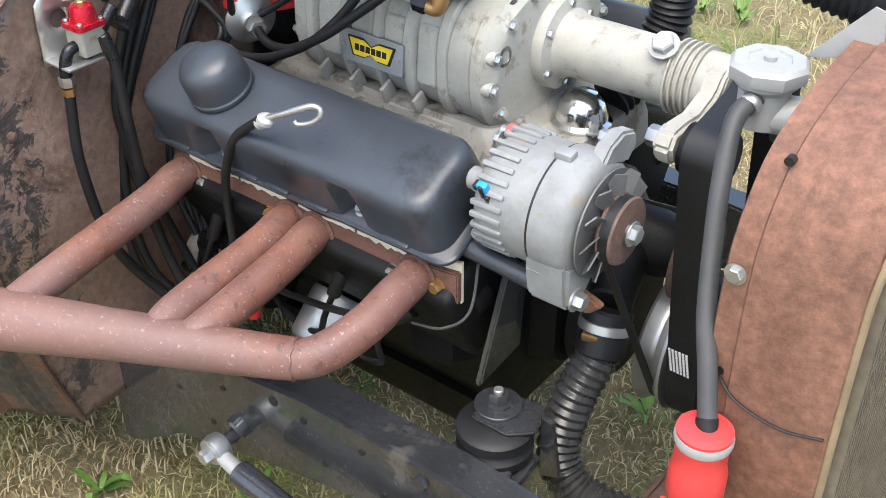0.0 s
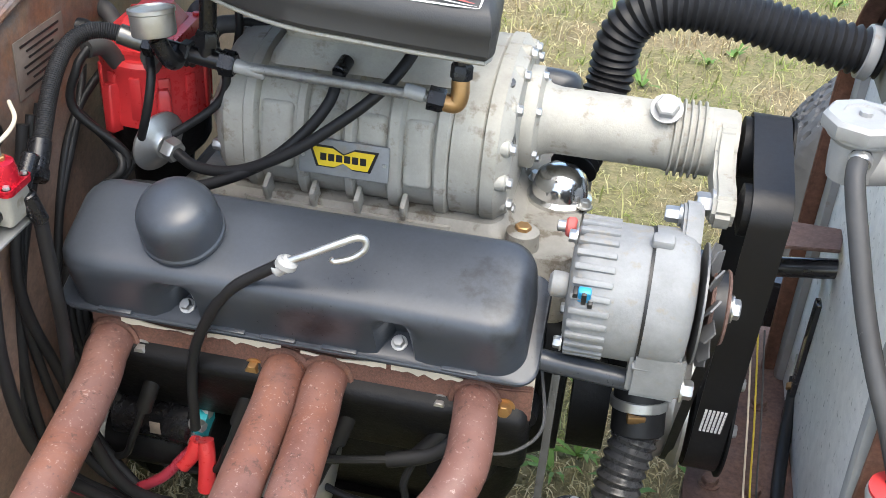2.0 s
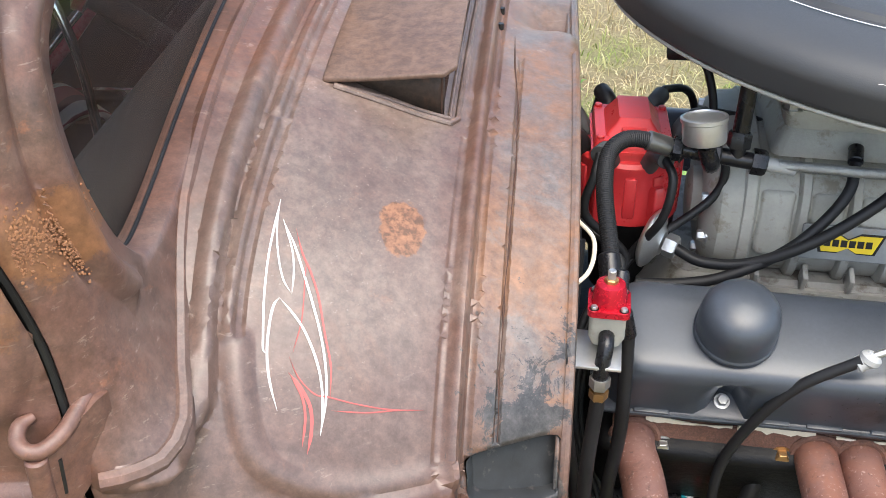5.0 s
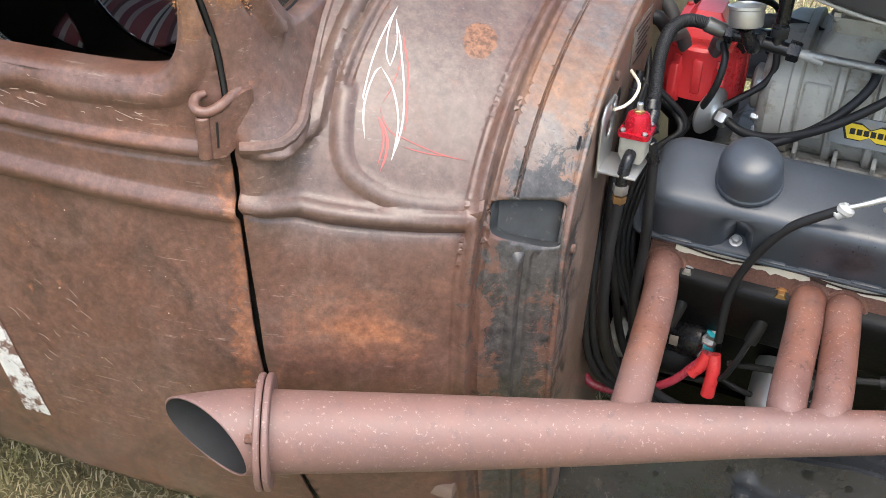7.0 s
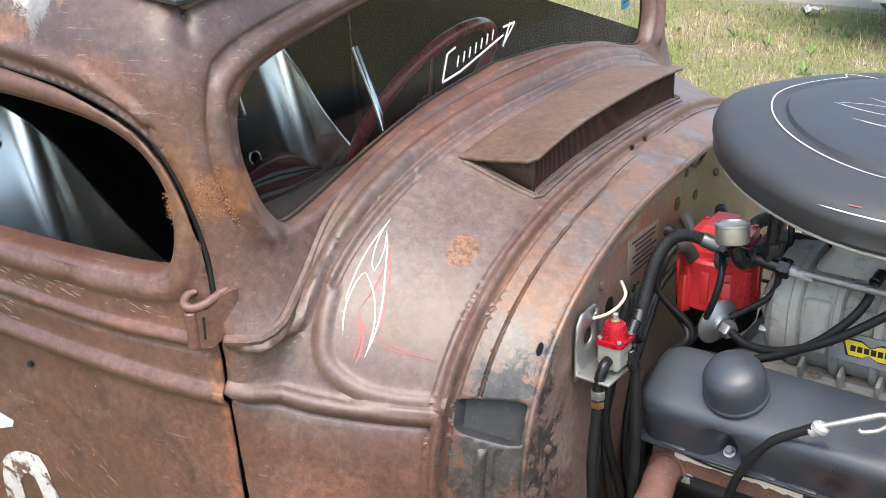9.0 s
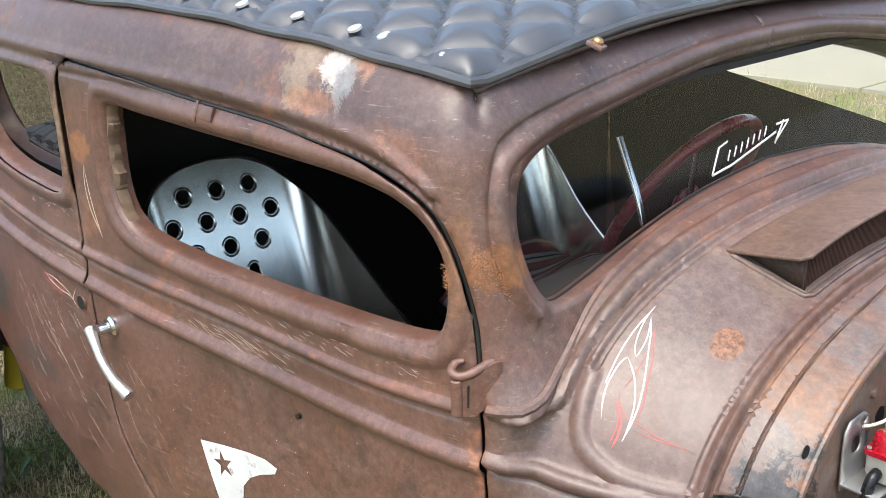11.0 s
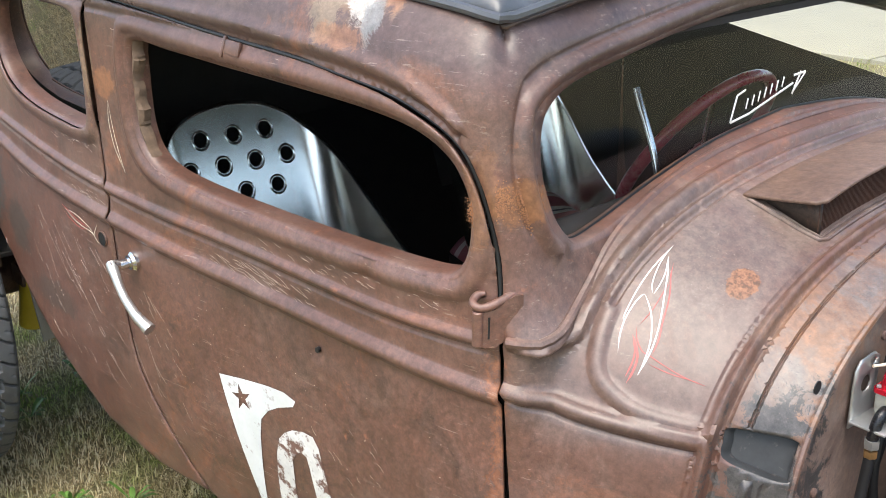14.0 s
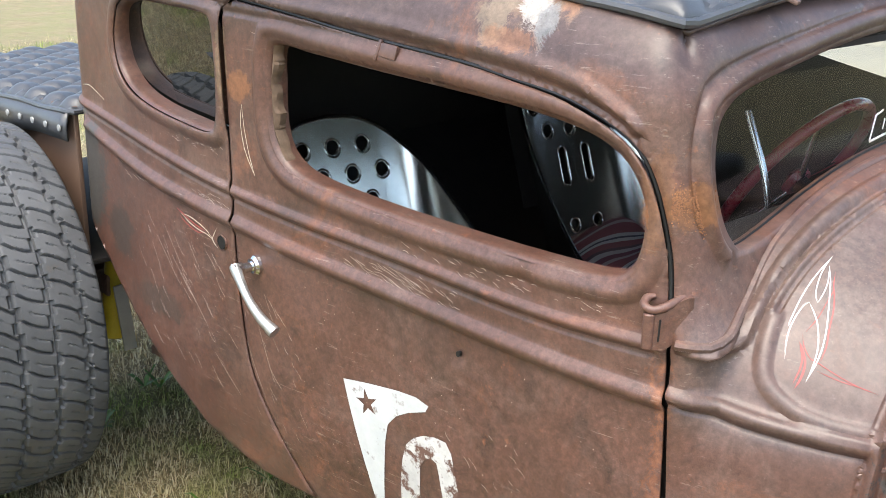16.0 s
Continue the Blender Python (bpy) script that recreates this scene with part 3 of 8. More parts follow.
def lip(point, loop, profile, mirror=False):
    """A turned-in rim along a loop on a surface: profile of (way into the opening, depth)."""
    L = np.asarray(loop)
    c = np.roll(L, -1, 0) - np.roll(L, 1, 0)
    nrm = np.stack([-c[:, 1], c[:, 0]], -1)
    nrm /= np.linalg.norm(nrm, axis=1)[:, None] + 1e-12
    area = 0.5 * np.sum(L[:, 0] * np.roll(L[:, 1], -1) - np.roll(L[:, 0], -1) * L[:, 1])
    nrm *= 1 if area > 0 else -1
    bm, rings = bmesh.new(), []
    for inn, dep in profile:
        q = L + nrm * inn
        P = point(q[:, 0], q[:, 1], dep)
        if mirror:
            P = P * np.array([1, -1, 1])
        rings.append([bm.verts.new(p) for p in P])
    for a, b in zip(rings, rings[1:]):
        for k in range(len(a)):
            bm.faces.new((a[k], a[(k + 1) % len(a)], b[(k + 1) % len(a)], b[k]))
    return bm


def solid(ob, t, offset=-1):
    s = ob.modifiers.new("thickness", "SOLIDIFY")
    s.thickness, s.offset = t, offset
    return ob


def smooth_line(pts, n=10):
    """A smooth line through points of a surface, in the surface's own two numbers."""
    return curve_points([(*p, 0) for p in pts], n)[:, :2]


def ribbon(point, pts, width, lift, n=10, taper=True):
    """A painted stroke lying on a surface, its line given in the surface's own numbers (metres where possible)."""
    q = curve_points([(*p, 0) for p in pts], n)[:, :2]
    P = point(q[:, 0], q[:, 1])
    e = 1e-4
    N = np.cross(point(q[:, 0] + e, q[:, 1]) - P, point(q[:, 0], q[:, 1] + e) - P)
    N /= np.linalg.norm(N, axis=1)[:, None]
    T = np.gradient(P, axis=0)
    T /= np.linalg.norm(T, axis=1)[:, None] + 1e-12
    B = np.cross(N, T)
    k = np.linspace(0, 1, len(P))
    w = width / 2 * (np.clip(np.minimum(k, 1 - k) * 6, 0.15, 1) if taper else np.ones(len(P)))
    up = N * lift
    bm = bmesh.new()
    rows = [[bm.verts.new(p) for p in (P[i] + B[i] * w[i] + up[i], P[i] + up[i] * 1.25, P[i] - B[i] * w[i] + up[i])] for i in range(len(P))]
    for a, b in zip(rows, rows[1:]):
        for i in (0, 1):
            bm.faces.new((a[i], a[i + 1], b[i + 1], b[i]))
    return bm
# ---- body shape (body frame: x forward, y to the far side, z up) ----
W_FIT = np.polyfit([-1.95, -1.79, -1.5, -1.2, -1.1, -.9, -.67, -.5, -.35, -.246, -.178, -.1, -.042, -.01],
                   [.655, .672, .692, .701, .70, .685, .666, .656, .640, .612, .575, .532, .495, .475], 7)


def half_width(x):
    return np.polyval(W_FIT, np.clip(x, -1.95, 0.0))


def tuck(z):
    return 0.5 * np.clip(0.55 - z, 0, 1) ** 2


def cowl_point(x, a):
    """Cowl skin: a below 0 is the height under z = 0.55 on the side, 0 to 1 runs over the shoulder to the crown, 1 to 2 down again."""
    x, a = np.broadcast_arrays(np.asarray(x, float), np.asarray(a, float))
    w, top, p = half_width(x), np.interp(x, [-.36, -.33, -.264, -.18, -.1, -.03], [.945, .937, .915, .885, .863, .852]), 2 / 2.7
    th = np.clip(a, 0, 2) * math.pi / 2
    y = -np.sign(np.cos(th)) * w * np.abs(np.cos(th)) ** p
    z = 0.55 + (top - 0.55) * np.abs(np.sin(th)) ** p
    full = np.clip((-0.292 - x) / 0.038, 0, 1)
    full = full * full * (3 - 2 * full)
    fade = np.clip((z - 0.775) / 0.050, 0, 1)
    full = full * (1 - fade * fade * (3 - 2 * fade))
    y = y + (np.sign(y) * w - y) * full
    low = np.where(a < 0, 0.55 + a, np.where(a > 2, 0.55 - (a - 2), z))
    y = np.where(a < 0, -(w - tuck(low)), np.where(a > 2, w - tuck(low), y))
    return np.stack([x, y, low], -1)


R_CORNER, S_CORNER = 0.065, -0.40
S_FRONT = S_CORNER + R_CORNER * math.pi / 2
W_CORNER = float(half_width(S_CORNER))


S_REAR, R_REAR = -1.70, 0.07


def roll_start(s):
    return np.interp(s, [-1.85, -1.75, -1.5, -.92, -.62, -.49, -.40, -.34, -.28, 0, .28], [1.075, 1.10, 1.115, 1.10, 1.075, 1.06, 1.045, 1.055, 1.09, 1.105, 1.11])


def upper_point(s, q, inset=0.0):
    """Door, quarter, pillar and roof-edge skin: s runs forward along the side, round the pillar and across the front; q is the height, then the way over the roof edge."""
    s, q = np.broadcast_arrays(np.asarray(s, float), np.asarray(q, float))
    front_low = np.interp(q, [.735, .765, .785, .81, .84, .875], [.20, .075, .042, .022, .010, 0]) * (s > -1.0)
    corner = S_CORNER + front_low
    turn = np.clip((s - corner) / R_CORNER, 0, math.pi / 2)
    tail = np.clip((S_REAR - s) / R_REAR, 0, math.pi / 2)
    flat = np.clip(s, S_REAR, corner)
    w = half_width(flat)
    x = flat + R_CORNER * np.sin(turn) - R_REAR * np.sin(tail)
    y = -w + R_CORNER * (1 - np.cos(turn)) + R_REAR * (1 - np.cos(tail)) + np.clip(s - S_FRONT - front_low, 0, 9) + np.clip(S_REAR - R_REAR * math.pi / 2 - s, 0, 9)
    nx, ny = np.sin(turn) - np.sin(tail), -np.cos(turn) * np.cos(tail)
    z0 = roll_start(s)
    front = np.clip((s + 0.42) / 0.14, 0, 1)
    th = np.clip((q - z0) / 0.11, 0, 1) * math.pi / 2
    z = np.where(q > z0, z0 + (0.105 - 0.045 * front) * np.sin(th), q)
    back = inset + (0.075 - 0.025 * front) * (1 - np.cos(th)) + tuck(q) + 0.14 * np.clip(z - 0.88, 0, 1) * np.clip(nx, 0, 1)
    return np.stack([x - back * nx, y - back * ny, z], -1)


# ---- the car's body ----
YAW = 3.0
body = thing("hot_rod", "chopped rusty brown vintage sedan body standing on dry grass", "car", at=pose(0, 0, 0, 0, 0, YAW))
S_MID = S_FRONT + W_CORNER - R_CORNER
KA = 0.75  # metres for one turn of the cowl's section


def cowl_m(x, b, inset=0.0):
    return cowl_point(x, np.asarray(b) / KA)


def mirror_mesh(me):
    m = me.copy()
    v = np.empty(len(m.vertices) * 3)
    m.vertices.foreach_get("co", v)
    v = v.reshape(-1, 3) * np.array([1, -1, 1])
    m.vertices.foreach_set("co", v.ravel())
    m.flip_normals()
    return m


def both(name, me, material, parent, thick, label=""):
    """The near panel and its mirror image on the far side."""
    far = mirror_mesh(me)
    a = solid(part_mesh(name, me, material, parent, label), thick)
    b = solid(part_mesh(name, far, material, parent), thick)
    return a, b


# cowl
rear_edge = [(-.287, -.32), (-.31, -.21), (-.331, -.03), (-.338, .08), (-.343, .2), (-.343, .285), (-.346, .33), (-.344, .37), (-.344, .45), (-.345, .7), (-.346, 1.0)]
cowl_rear = [(x, a * KA) for x, a in rear_edge] + [(x, (2 - a) * KA) for x, a in rear_edge[::-1][1:]]
cowl_out = cowl_rear + [(-.043, 2.36 * KA), (-.043, -.36 * KA), (-.15, -.335 * KA), (-.22, -.29 * KA)]
notch = round_loop([(-.116, .258 * KA), (-.085, .262 * KA), (-.051, .255 * KA), (-.047, .205 * KA), (-.05, .158 * KA), (-.085, .17 * KA), (-.113, .19 * KA), (-.117, .225 * KA)], 4)


def on_cowl(pts, n=10):
    return smooth_line([(x, a * KA) for x, a in pts], n)


def over(pts):
    """The same line carried over the crown to the far side."""
    return pts + [(x, 2 - a) for x, a in pts[::-1]]


ridge = [(-.343, .350), (-.325, .339), (-.3085, .337), (-.2985, .354), (-.3005, .42), (-.306, .52), (-.309, .62), (-.309, .72), (-.308, .88), (-.307, .97)]
panel_edge = [(-.132, .240), (-.196, .2385), (-.236, .2575), (-.262, .295), (-.2755, .37), (-.281, .43)]
cowl_beads = [
    (on_cowl([(-.343, .215), (-.30, .206), (-.258, .2025), (-.194, .2075), (-.135, .2115)]), .0125, .0105),
    (on_cowl([(-.343, .192), (-.30, .183), (-.258, .179), (-.194, .184), (-.135, .188)]), .005, -.002),
    (on_cowl(panel_edge), .0125, .0055),
    (on_cowl(over(ridge)), .0115, .0085),
    (on_cowl(over([(-.2945, .43), (-.2975, .5), (-.2975, .60), (-.2955, .72), (-.295, .88), (-.294, .97)])), .0045, -.0035),
    (on_cowl(over([(-.2875, .43), (-.2895, .5), (-.2895, .60), (-.2875, .72), (-.2865, .88), (-.286, .97)])), .0055, .0042),
    (on_cowl(over([(-.2795, .43), (-.2815, .5), (-.2815, .60), (-.279, .72), (-.2775, .88), (-.277, .97)])), .0045, -.003),
    (on_cowl([(-.130, a) for a in np.linspace(-.34, 2.34, 30)], 4), .0075, .0085),
    (on_cowl([(-.1195, a) for a in np.linspace(-.34, 2.34, 30)], 4), .0045, -.004),
    (on_cowl([(-.1405, a) for a in np.linspace(-.34, 2.34, 30)], 4), .004, -.002),
    (on_cowl([(-.0975, a) for a in np.linspace(.27, .93, 20)], 4), .003, -.0035),
    (on_cowl([(-.086, a) for a in np.linspace(-.34, .15, 12)], 4), .007, .006),
    (on_cowl([(-.07, a) for a in np.linspace(-.34, .15, 12)], 4), .005, -.003),
]
cowl_me = skin(cowl_m, cowl_out, [notch], 0.009, cowl_beads, dents=[((-.072, .012, .859), .026, -.020), ((-.050, .020, .856), .022, -.016), ((-.060, -.036, .858), .016, .007), ((-.046, -.062, .855), .016, .006), ((-.104, .030, .866), .012, .006)])
cowl = solid(part_mesh("cowl", cowl_me, M_BODY, body), 0.004)
bm = lip(lambda x, b, d: cowl_m(x, b) + np.array([0, d * 0.9, -d * 0.25]), notch, [(0, 0), (.002, .004), (.003, .018)])
recess = part("recess", bm, M_PRIMER, body)
bm = bmesh.new()
bm.faces.new([bm.verts.new(p + np.array([0, .0155, -.0045])) for p in cowl_m(notch[:, 0], notch[:, 1])])
part("recess_floor", bm, M_PRIMER, recess)
# rolled front edge of the cowl
part("cowl_edge", sweep(cowl_point(np.full(90, -.0445), np.linspace(-.36, 2.36, 90)) - np.array([0, 0, .001]), .0045, 8), M_BODY, body)
# firewall
FW = -0.052
sec = cowl_point(np.full(80, FW), np.linspace(-.36, 2.36, 80))[:, 1:] * np.array([.992, 1]) - np.array([0, .004])
fv, ff = fill_plane(np.vstack([sec, [(sec[-1][0], .185), (sec[0][0], .185)]]), [], .03)
me = bpy.data.meshes.new("firewall")
me.from_pydata([(FW, y, z) for y, z in fv], [], ff[:, ::-1].tolist())
firewall = solid(part_mesh("firewall", me, M_FIREWALL, body), .004)
for y, z in ((-.40, .33), (-.291, .775), (.1, .8), (.25, .78), (-.43, .62), (.33, .70)):
    part("rivet", lathe([(.006, -.001), (.006, .0035), (.003, .005)], (FW + .004, y, z), (FW + 1, y, z), 10), M_XMEMBER, firewall)
for y, z, r in ((-.266, .737, .012), (-.448, .762, .008), (-.05, .80, .010), (-.02, .835, .006), (.02, .79, .008)):
    part("bolt_hole", lathe([(r, 0), (r, .0012)], (FW + .0035, y, z), (FW + 1, y, z), 14), M_INK, firewall)
bm = block((.0015, .098, .056), pose(FW + .005, -.168, .776, -2), .0005)
data_plate = part("data_plate", bm, M_PLATE, firewall, "weathered data plate")
bm = bmesh.new()
for i in range(7):
    block((.0006, .078 - .014 * (i % 3), .0022), pose(FW + .0062, -.168, .776, -2) @ pose(0, .004 * (i % 2), .021 - .007 * i), 0, bm=bm)
part("print_line", bm, M_CORE, data_plate)

# air vent on the cowl
def cowl_height(x, y):
    P = cowl_point(np.full(400, x), np.linspace(0, 1, 400))
    return float(np.interp(-abs(y), P[:, 1], P[:, 2]))


VENT_A, VENT_B, VENT_X0, VENT_X1, VENT_H = -.272, .222, -.262, -.158, .048
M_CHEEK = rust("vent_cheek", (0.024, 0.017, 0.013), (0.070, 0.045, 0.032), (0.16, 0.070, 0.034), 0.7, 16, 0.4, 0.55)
bm, rows = bmesh.new(), []
for u in np.linspace(0, 1, 10):
    row = []
    for k in np.linspace(0, 1, 40):
        y = VENT_A - .004 * u + (VENT_B - VENT_A + .008 * u) * k
        round_off = .010 * u * (max(0, 1 - k / .03) ** 2 + max(0, (k - .97) / .03) ** 2)
        x = VENT_X0 + u * .113 - round_off
        z = cowl_height(VENT_X0, y) * (1 - u) + (cowl_height(VENT_X1, y) + VENT_H) * u + .0035 + .0012 * math.sin(9 * y + 3 * u)
        row.append(bm.verts.new((x, y, z)))
    rows.append(row)
for a, b in zip(rows, rows[1:]):
    for i in range(len(a) - 1):
        bm.faces.new((a[i], a[i + 1], b[i + 1], b[i]))
M_VENT = rust("vent_flap_rust", (0.085, 0.048, 0.033), (0.175, 0.108, 0.078), (0.20, 0.105, 0.055), 0.6, 7, 0.3, 0.54)
vent = solid(part("cowl_vent", bm, M_VENT, body, "raised fresh-air vent flap with wire mesh"), .0048)
bev = vent.modifiers.new("rounded", "BEVEL")
bev.width, bev.segments, bev.limit_method = .0016, 2, "ANGLE"
for yc in (VENT_A + .016, VENT_B - .016):
    bm = bmesh.new()
    xs_c = np.linspace(VENT_X0 + .026, VENT_X1 - .002, 10)
    low_v = [bm.verts.new((x, yc, cowl_height(x, yc) - .002)) for x in xs_c]
    up_v = [bm.verts.new((x, yc, cowl_height(VENT_X0, yc) * (1 - u) + (cowl_height(VENT_X1, yc) + VENT_H) * u - .0015)) for x, u in zip(xs_c, (xs_c - VENT_X0) / .113)]
    for i in range(9):
        bm.faces.new((low_v[i], low_v[i + 1], up_v[i + 1], up_v[i]))
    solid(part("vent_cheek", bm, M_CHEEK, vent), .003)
bm = bmesh.new()
for i in range(131):
    y = VENT_A + .016 + i * (VENT_B - VENT_A - .032) / 130
    zb = cowl_height(VENT_X1, y)
    block((.0011, .0011, VENT_H - .002), pose(VENT_X1 - .004, y, zb + VENT_H / 2 - .001), 0, bm=bm)
for i in range(13):
    ys_m = np.linspace(VENT_A + .016, VENT_B - .016, 18)
    sweep([(VENT_X1 - .0048, y, cowl_height(VENT_X1, y) + .002 + .0036 * i) for y in ys_m], .0006, 4, bm)
part("vent_mesh", bm, M_MESH, vent, "rusty wire mesh", smooth=False)
bm = bmesh.new()
ys_m = np.linspace(VENT_A + .018, VENT_B - .018, 18)
vp = [bm.verts.new((VENT_X1 - .016, y, cowl_height(VENT_X1 - .016, y) - .002)) for y in ys_m]
vq = [bm.verts.new((VENT_X1 - .016, y, cowl_height(VENT_X1, y) + VENT_H - .010)) for y in ys_m]
for i in range(17):
    bm.faces.new((vp[i], vp[i + 1], vq[i + 1], vq[i]))
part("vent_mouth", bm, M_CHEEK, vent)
for grow, r_g in ((.004, .0028), (-.003, .0018)):
    corner_pts = [(VENT_X0 + .01, VENT_A - grow * .4), (VENT_X0 + .05, VENT_A + .006 - grow), (VENT_X1 + .004, VENT_A + .010 - grow), (VENT_X1 + .006 + grow, VENT_A + .016), (VENT_X1 + .006 + grow, (VENT_A + VENT_B) / 2), (VENT_X1 + .006 + grow, VENT_B - .016), (VENT_X1 + .004, VENT_B - .010 + grow), (VENT_X0 + .05, VENT_B - .006 + grow), (VENT_X0 + .01, VENT_B + grow * .4)]
    line = densify(np.array(corner_pts), .012, False)
    part("vent_gutter", sweep([(x, y, cowl_height(x, y) + .0012) for x, y in line], r_g, 8), M_BODY, vent)

# windscreen opening, door and quarter windows, in (s, height)
ws_near = [(S_MID, 1.117), (.155, 1.1145), (.0, 1.100), (-.073, 1.090), (-.12, 1.083), (-.1946, 1.0715), (-.235, 1.061), (-.262, 1.046), (-.2765, 1.029), (-.2845, 1.0), (-.2842, .965), (-.272, .922), (-.254, .893), (-.228, .8755), (-.17, .884), (-.05, .912), (.1, .938), (S_MID, .952)]
ws_frame = [(S_MID, 1.141), (.122, 1.136), (-.09, 1.108), (-.20, 1.0905), (-.262, 1.074), (-.298, 1.052), (-.3125, 1.02), (-.3135, .985), (-.306, .943), (-.290, .902), (-.268, .874)]
ws_line = curve_points([(*p, 0) for p in ws_near], 5)[:, :2]
door_win = round_loop([(-1.050, 1.066), (-1.061, 1.0), (-1.057, .93), (-1.030, .885), (-.97, .862), (-.84, .848), (-.68, .841), (-.52, .84), (-.44, .843), (-.408, .855), (-.390, .885), (-.386, .93), (-.397, .968), (-.424, 1.0), (-.475, 1.023), (-.56, 1.036), (-.68, 1.044), (-.83, 1.053), (-.96, 1.063)], 5)
qtr_win = round_loop([(-1.195, 1.075), (-1.188, .99), (-1.193, .925), (-1.215, .905), (-1.29, .908), (-1.40, .918), (-1.48, .935), (-1.53, .965), (-1.548, 1.01), (-1.54, 1.055), (-1.515, 1.088), (-1.45, 1.103), (-1.33, 1.103), (-1.22, 1.098)], 5)
gap_front = [(-.292, .225), (-.312, .34), (-.336, .54), (-.341, .65), (-.346, .76), (-.349, .83), (-.358, .90), (-.383, .973), (-.418, 1.018), (-.50, 1.052), (-.60, 1.068), (-.675, 1.078), (-.82, 1.09), (-1.0, 1.108), (-1.13, 1.118)]
gap_rear = [(-1.168, 1.108), (-1.169, 1.07), (-1.163, .943), (-1.158, .8), (-1.15, .66), (-1.125, .52), (-1.075, .42), (-1.0, .30)]
low_edge = [(-1.0, .285), (-1.14, .30), (-1.30, .335), (-1.45, .42), (-1.56, .50), (-1.67, .59), (-1.75, .665), (-1.81, .74)]
GAP = .0035


def shift(pts, dx, dz):
    return [(x + dx, z + dz) for x, z in pts]


gap_line = [(x, z) for x, z in curve_points([(*p, 0) for p in gap_front], 4)[:, :2]]
gap_back = [(x, z) for x, z in curve_points([(*p, 0) for p in gap_rear], 4)[:, :2]]
top_q = lambda s: float(roll_start(s)) + .112


def meet_cowl(s):
    """Height at which the pillar and windscreen panel comes down on the cowl."""
    for q in np.arange(.95, .74, -.002):
        x, y, z = upper_point(s, q)
        if z < cowl_height(x, y):
            return q
    return .768


meet = [(s, meet_cowl(s)) for s in np.linspace(S_MID, -.3385, 48)]
meet = [(s, q if s > -.20 else max(q, .785)) for s, q in meet]
meet = [(s, float(np.mean([q for _, q in meet[max(0, i - 4):i + 5]]))) for i, (s, _) in enumerate(meet)]
shell_out = [(S_MID, top_q(S_MID))] + [tuple(p) for p in ws_line] + [(s, min(q - .012, .868 if s < -.1 else 1)) for s, q in meet]
shell_out += [(x + GAP * (1 if z < 1.0 else .4), z + GAP * (0 if z < .95 else .5)) for x, z in gap_line if z > .770]
shell_out += [(x - GAP, z) for x, z in gap_back] + shift(low_edge[1:], 0, 0)
shell_out += [(-1.81, 1.0)] + [(s, top_q(s)) for s in (-1.81, -1.7, -1.5, -1.3, -1.1, -.92, -.75, -.62, -.55, -.49, -.44, -.40, -.37, -.34, -.31, -.28, -.1, .1)]


def on_side(pts, n=8):
    return smooth_line(pts, n)


bead_up = [(-1.76, .885), (-1.6, .866), (-1.41, .845), (-1.154, .817), (-1.0, .803), (-.84, .793), (-.576, .778), (-.36, .778)]
bead_lo = [(-1.70, .838), (-1.6, .815), (-1.43, .788), (-1.164, .765), (-.945, .742), (-.68, .724), (-.48, .716), (-.345, .711)]
drip = [(-1.74, 1.118), (-1.454, 1.132), (-.916, 1.112), (-.70, 1.096), (-.612, 1.089), (-.50, 1.072), (-.43, 1.048), (-.408, 1.030)]
loop_bead = lambda lp, k: on_side([tuple(p) for p in lp[::3]] + [tuple(lp[0])], 4)
side_beads = [(on_side(bead_up), .010, .0075), (on_side([(x, z - .013) for x, z in bead_up]), .006, -.002), (on_side(bead_lo), .0145, .0105)]
shell_beads = side_beads + [
    (on_side(drip), .012, .007),
    (on_side([(s + .004, q - .013) for s, q in drip]), .008, -.004),
    (on_side(ws_frame), .0135, .010),
    (on_side([(s - .016, q + .014) if q > 1.03 else (s - .018, q) for s, q in ws_frame[1:-1]]), .006, -.0025),
    (loop_bead(qtr_win + (qtr_win - qtr_win.mean(0)) * .07, 3), .018, .007)]
shell_me = skin(upper_point, shell_out, [qtr_win], .0115, shell_beads)
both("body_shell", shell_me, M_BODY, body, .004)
foot = upper_point([s for s, q in meet], [q for s, q in meet])
foot = np.vstack([foot[::-1], (foot * np.array([1, -1, 1]))[1:]])
part("cowl_ridge", sweep(foot, .0065, 8), M_BODY, body)
door_out = [(x - GAP, z - (.5 * GAP if z > .95 else 0)) for x, z in gap_line] + [(x + GAP, z) for x, z in gap_back] + [(-.9, .262), (-.7, .24), (-.5, .228)]
door_beads = side_beads + [(loop_bead(door_win + (door_win - door_win.mean(0)) * np.array([.05, .14]), 3), .014, .006),
                           (on_side([(s + .003, q - .018) for s, q in drip[1:]]), .007, -.003)]
door_me = skin(upper_point, door_out, [door_win], .0105, door_beads,
               dents=[((-.667, -.663, .676), .012, -.008), ((-.56, -.66, .822), .018, -.006)])
door, far_door = both("door", door_me, M_BODY, body, .004, "brown rusted door with open window and white painted emblem")
# black rod laid in the upper door gap to stand for its shade
shut = np.array([p for p in gap_line if p[1] > .80])
for my in (1, -1):
    part("gap_shade", sweep(upper_point(shut[:, 0], shut[:, 1], .0048) * np.array([1, my, 1]), .0034, 8), M_INK, body, "black strip standing for the shade in the door gap")
for lp, own, mir in ((door_win, door, False), (door_win, far_door, True), (qtr_win, body, False), (qtr_win, body, True)):
    bm = lip(upper_point, lp, [(0, 0), (.003, .002), (.006, .008), (.007, .018), (.007, .034)], mir)
    part("window_surround", bm, M_BODY, own)
bm, rings = bmesh.new(), []
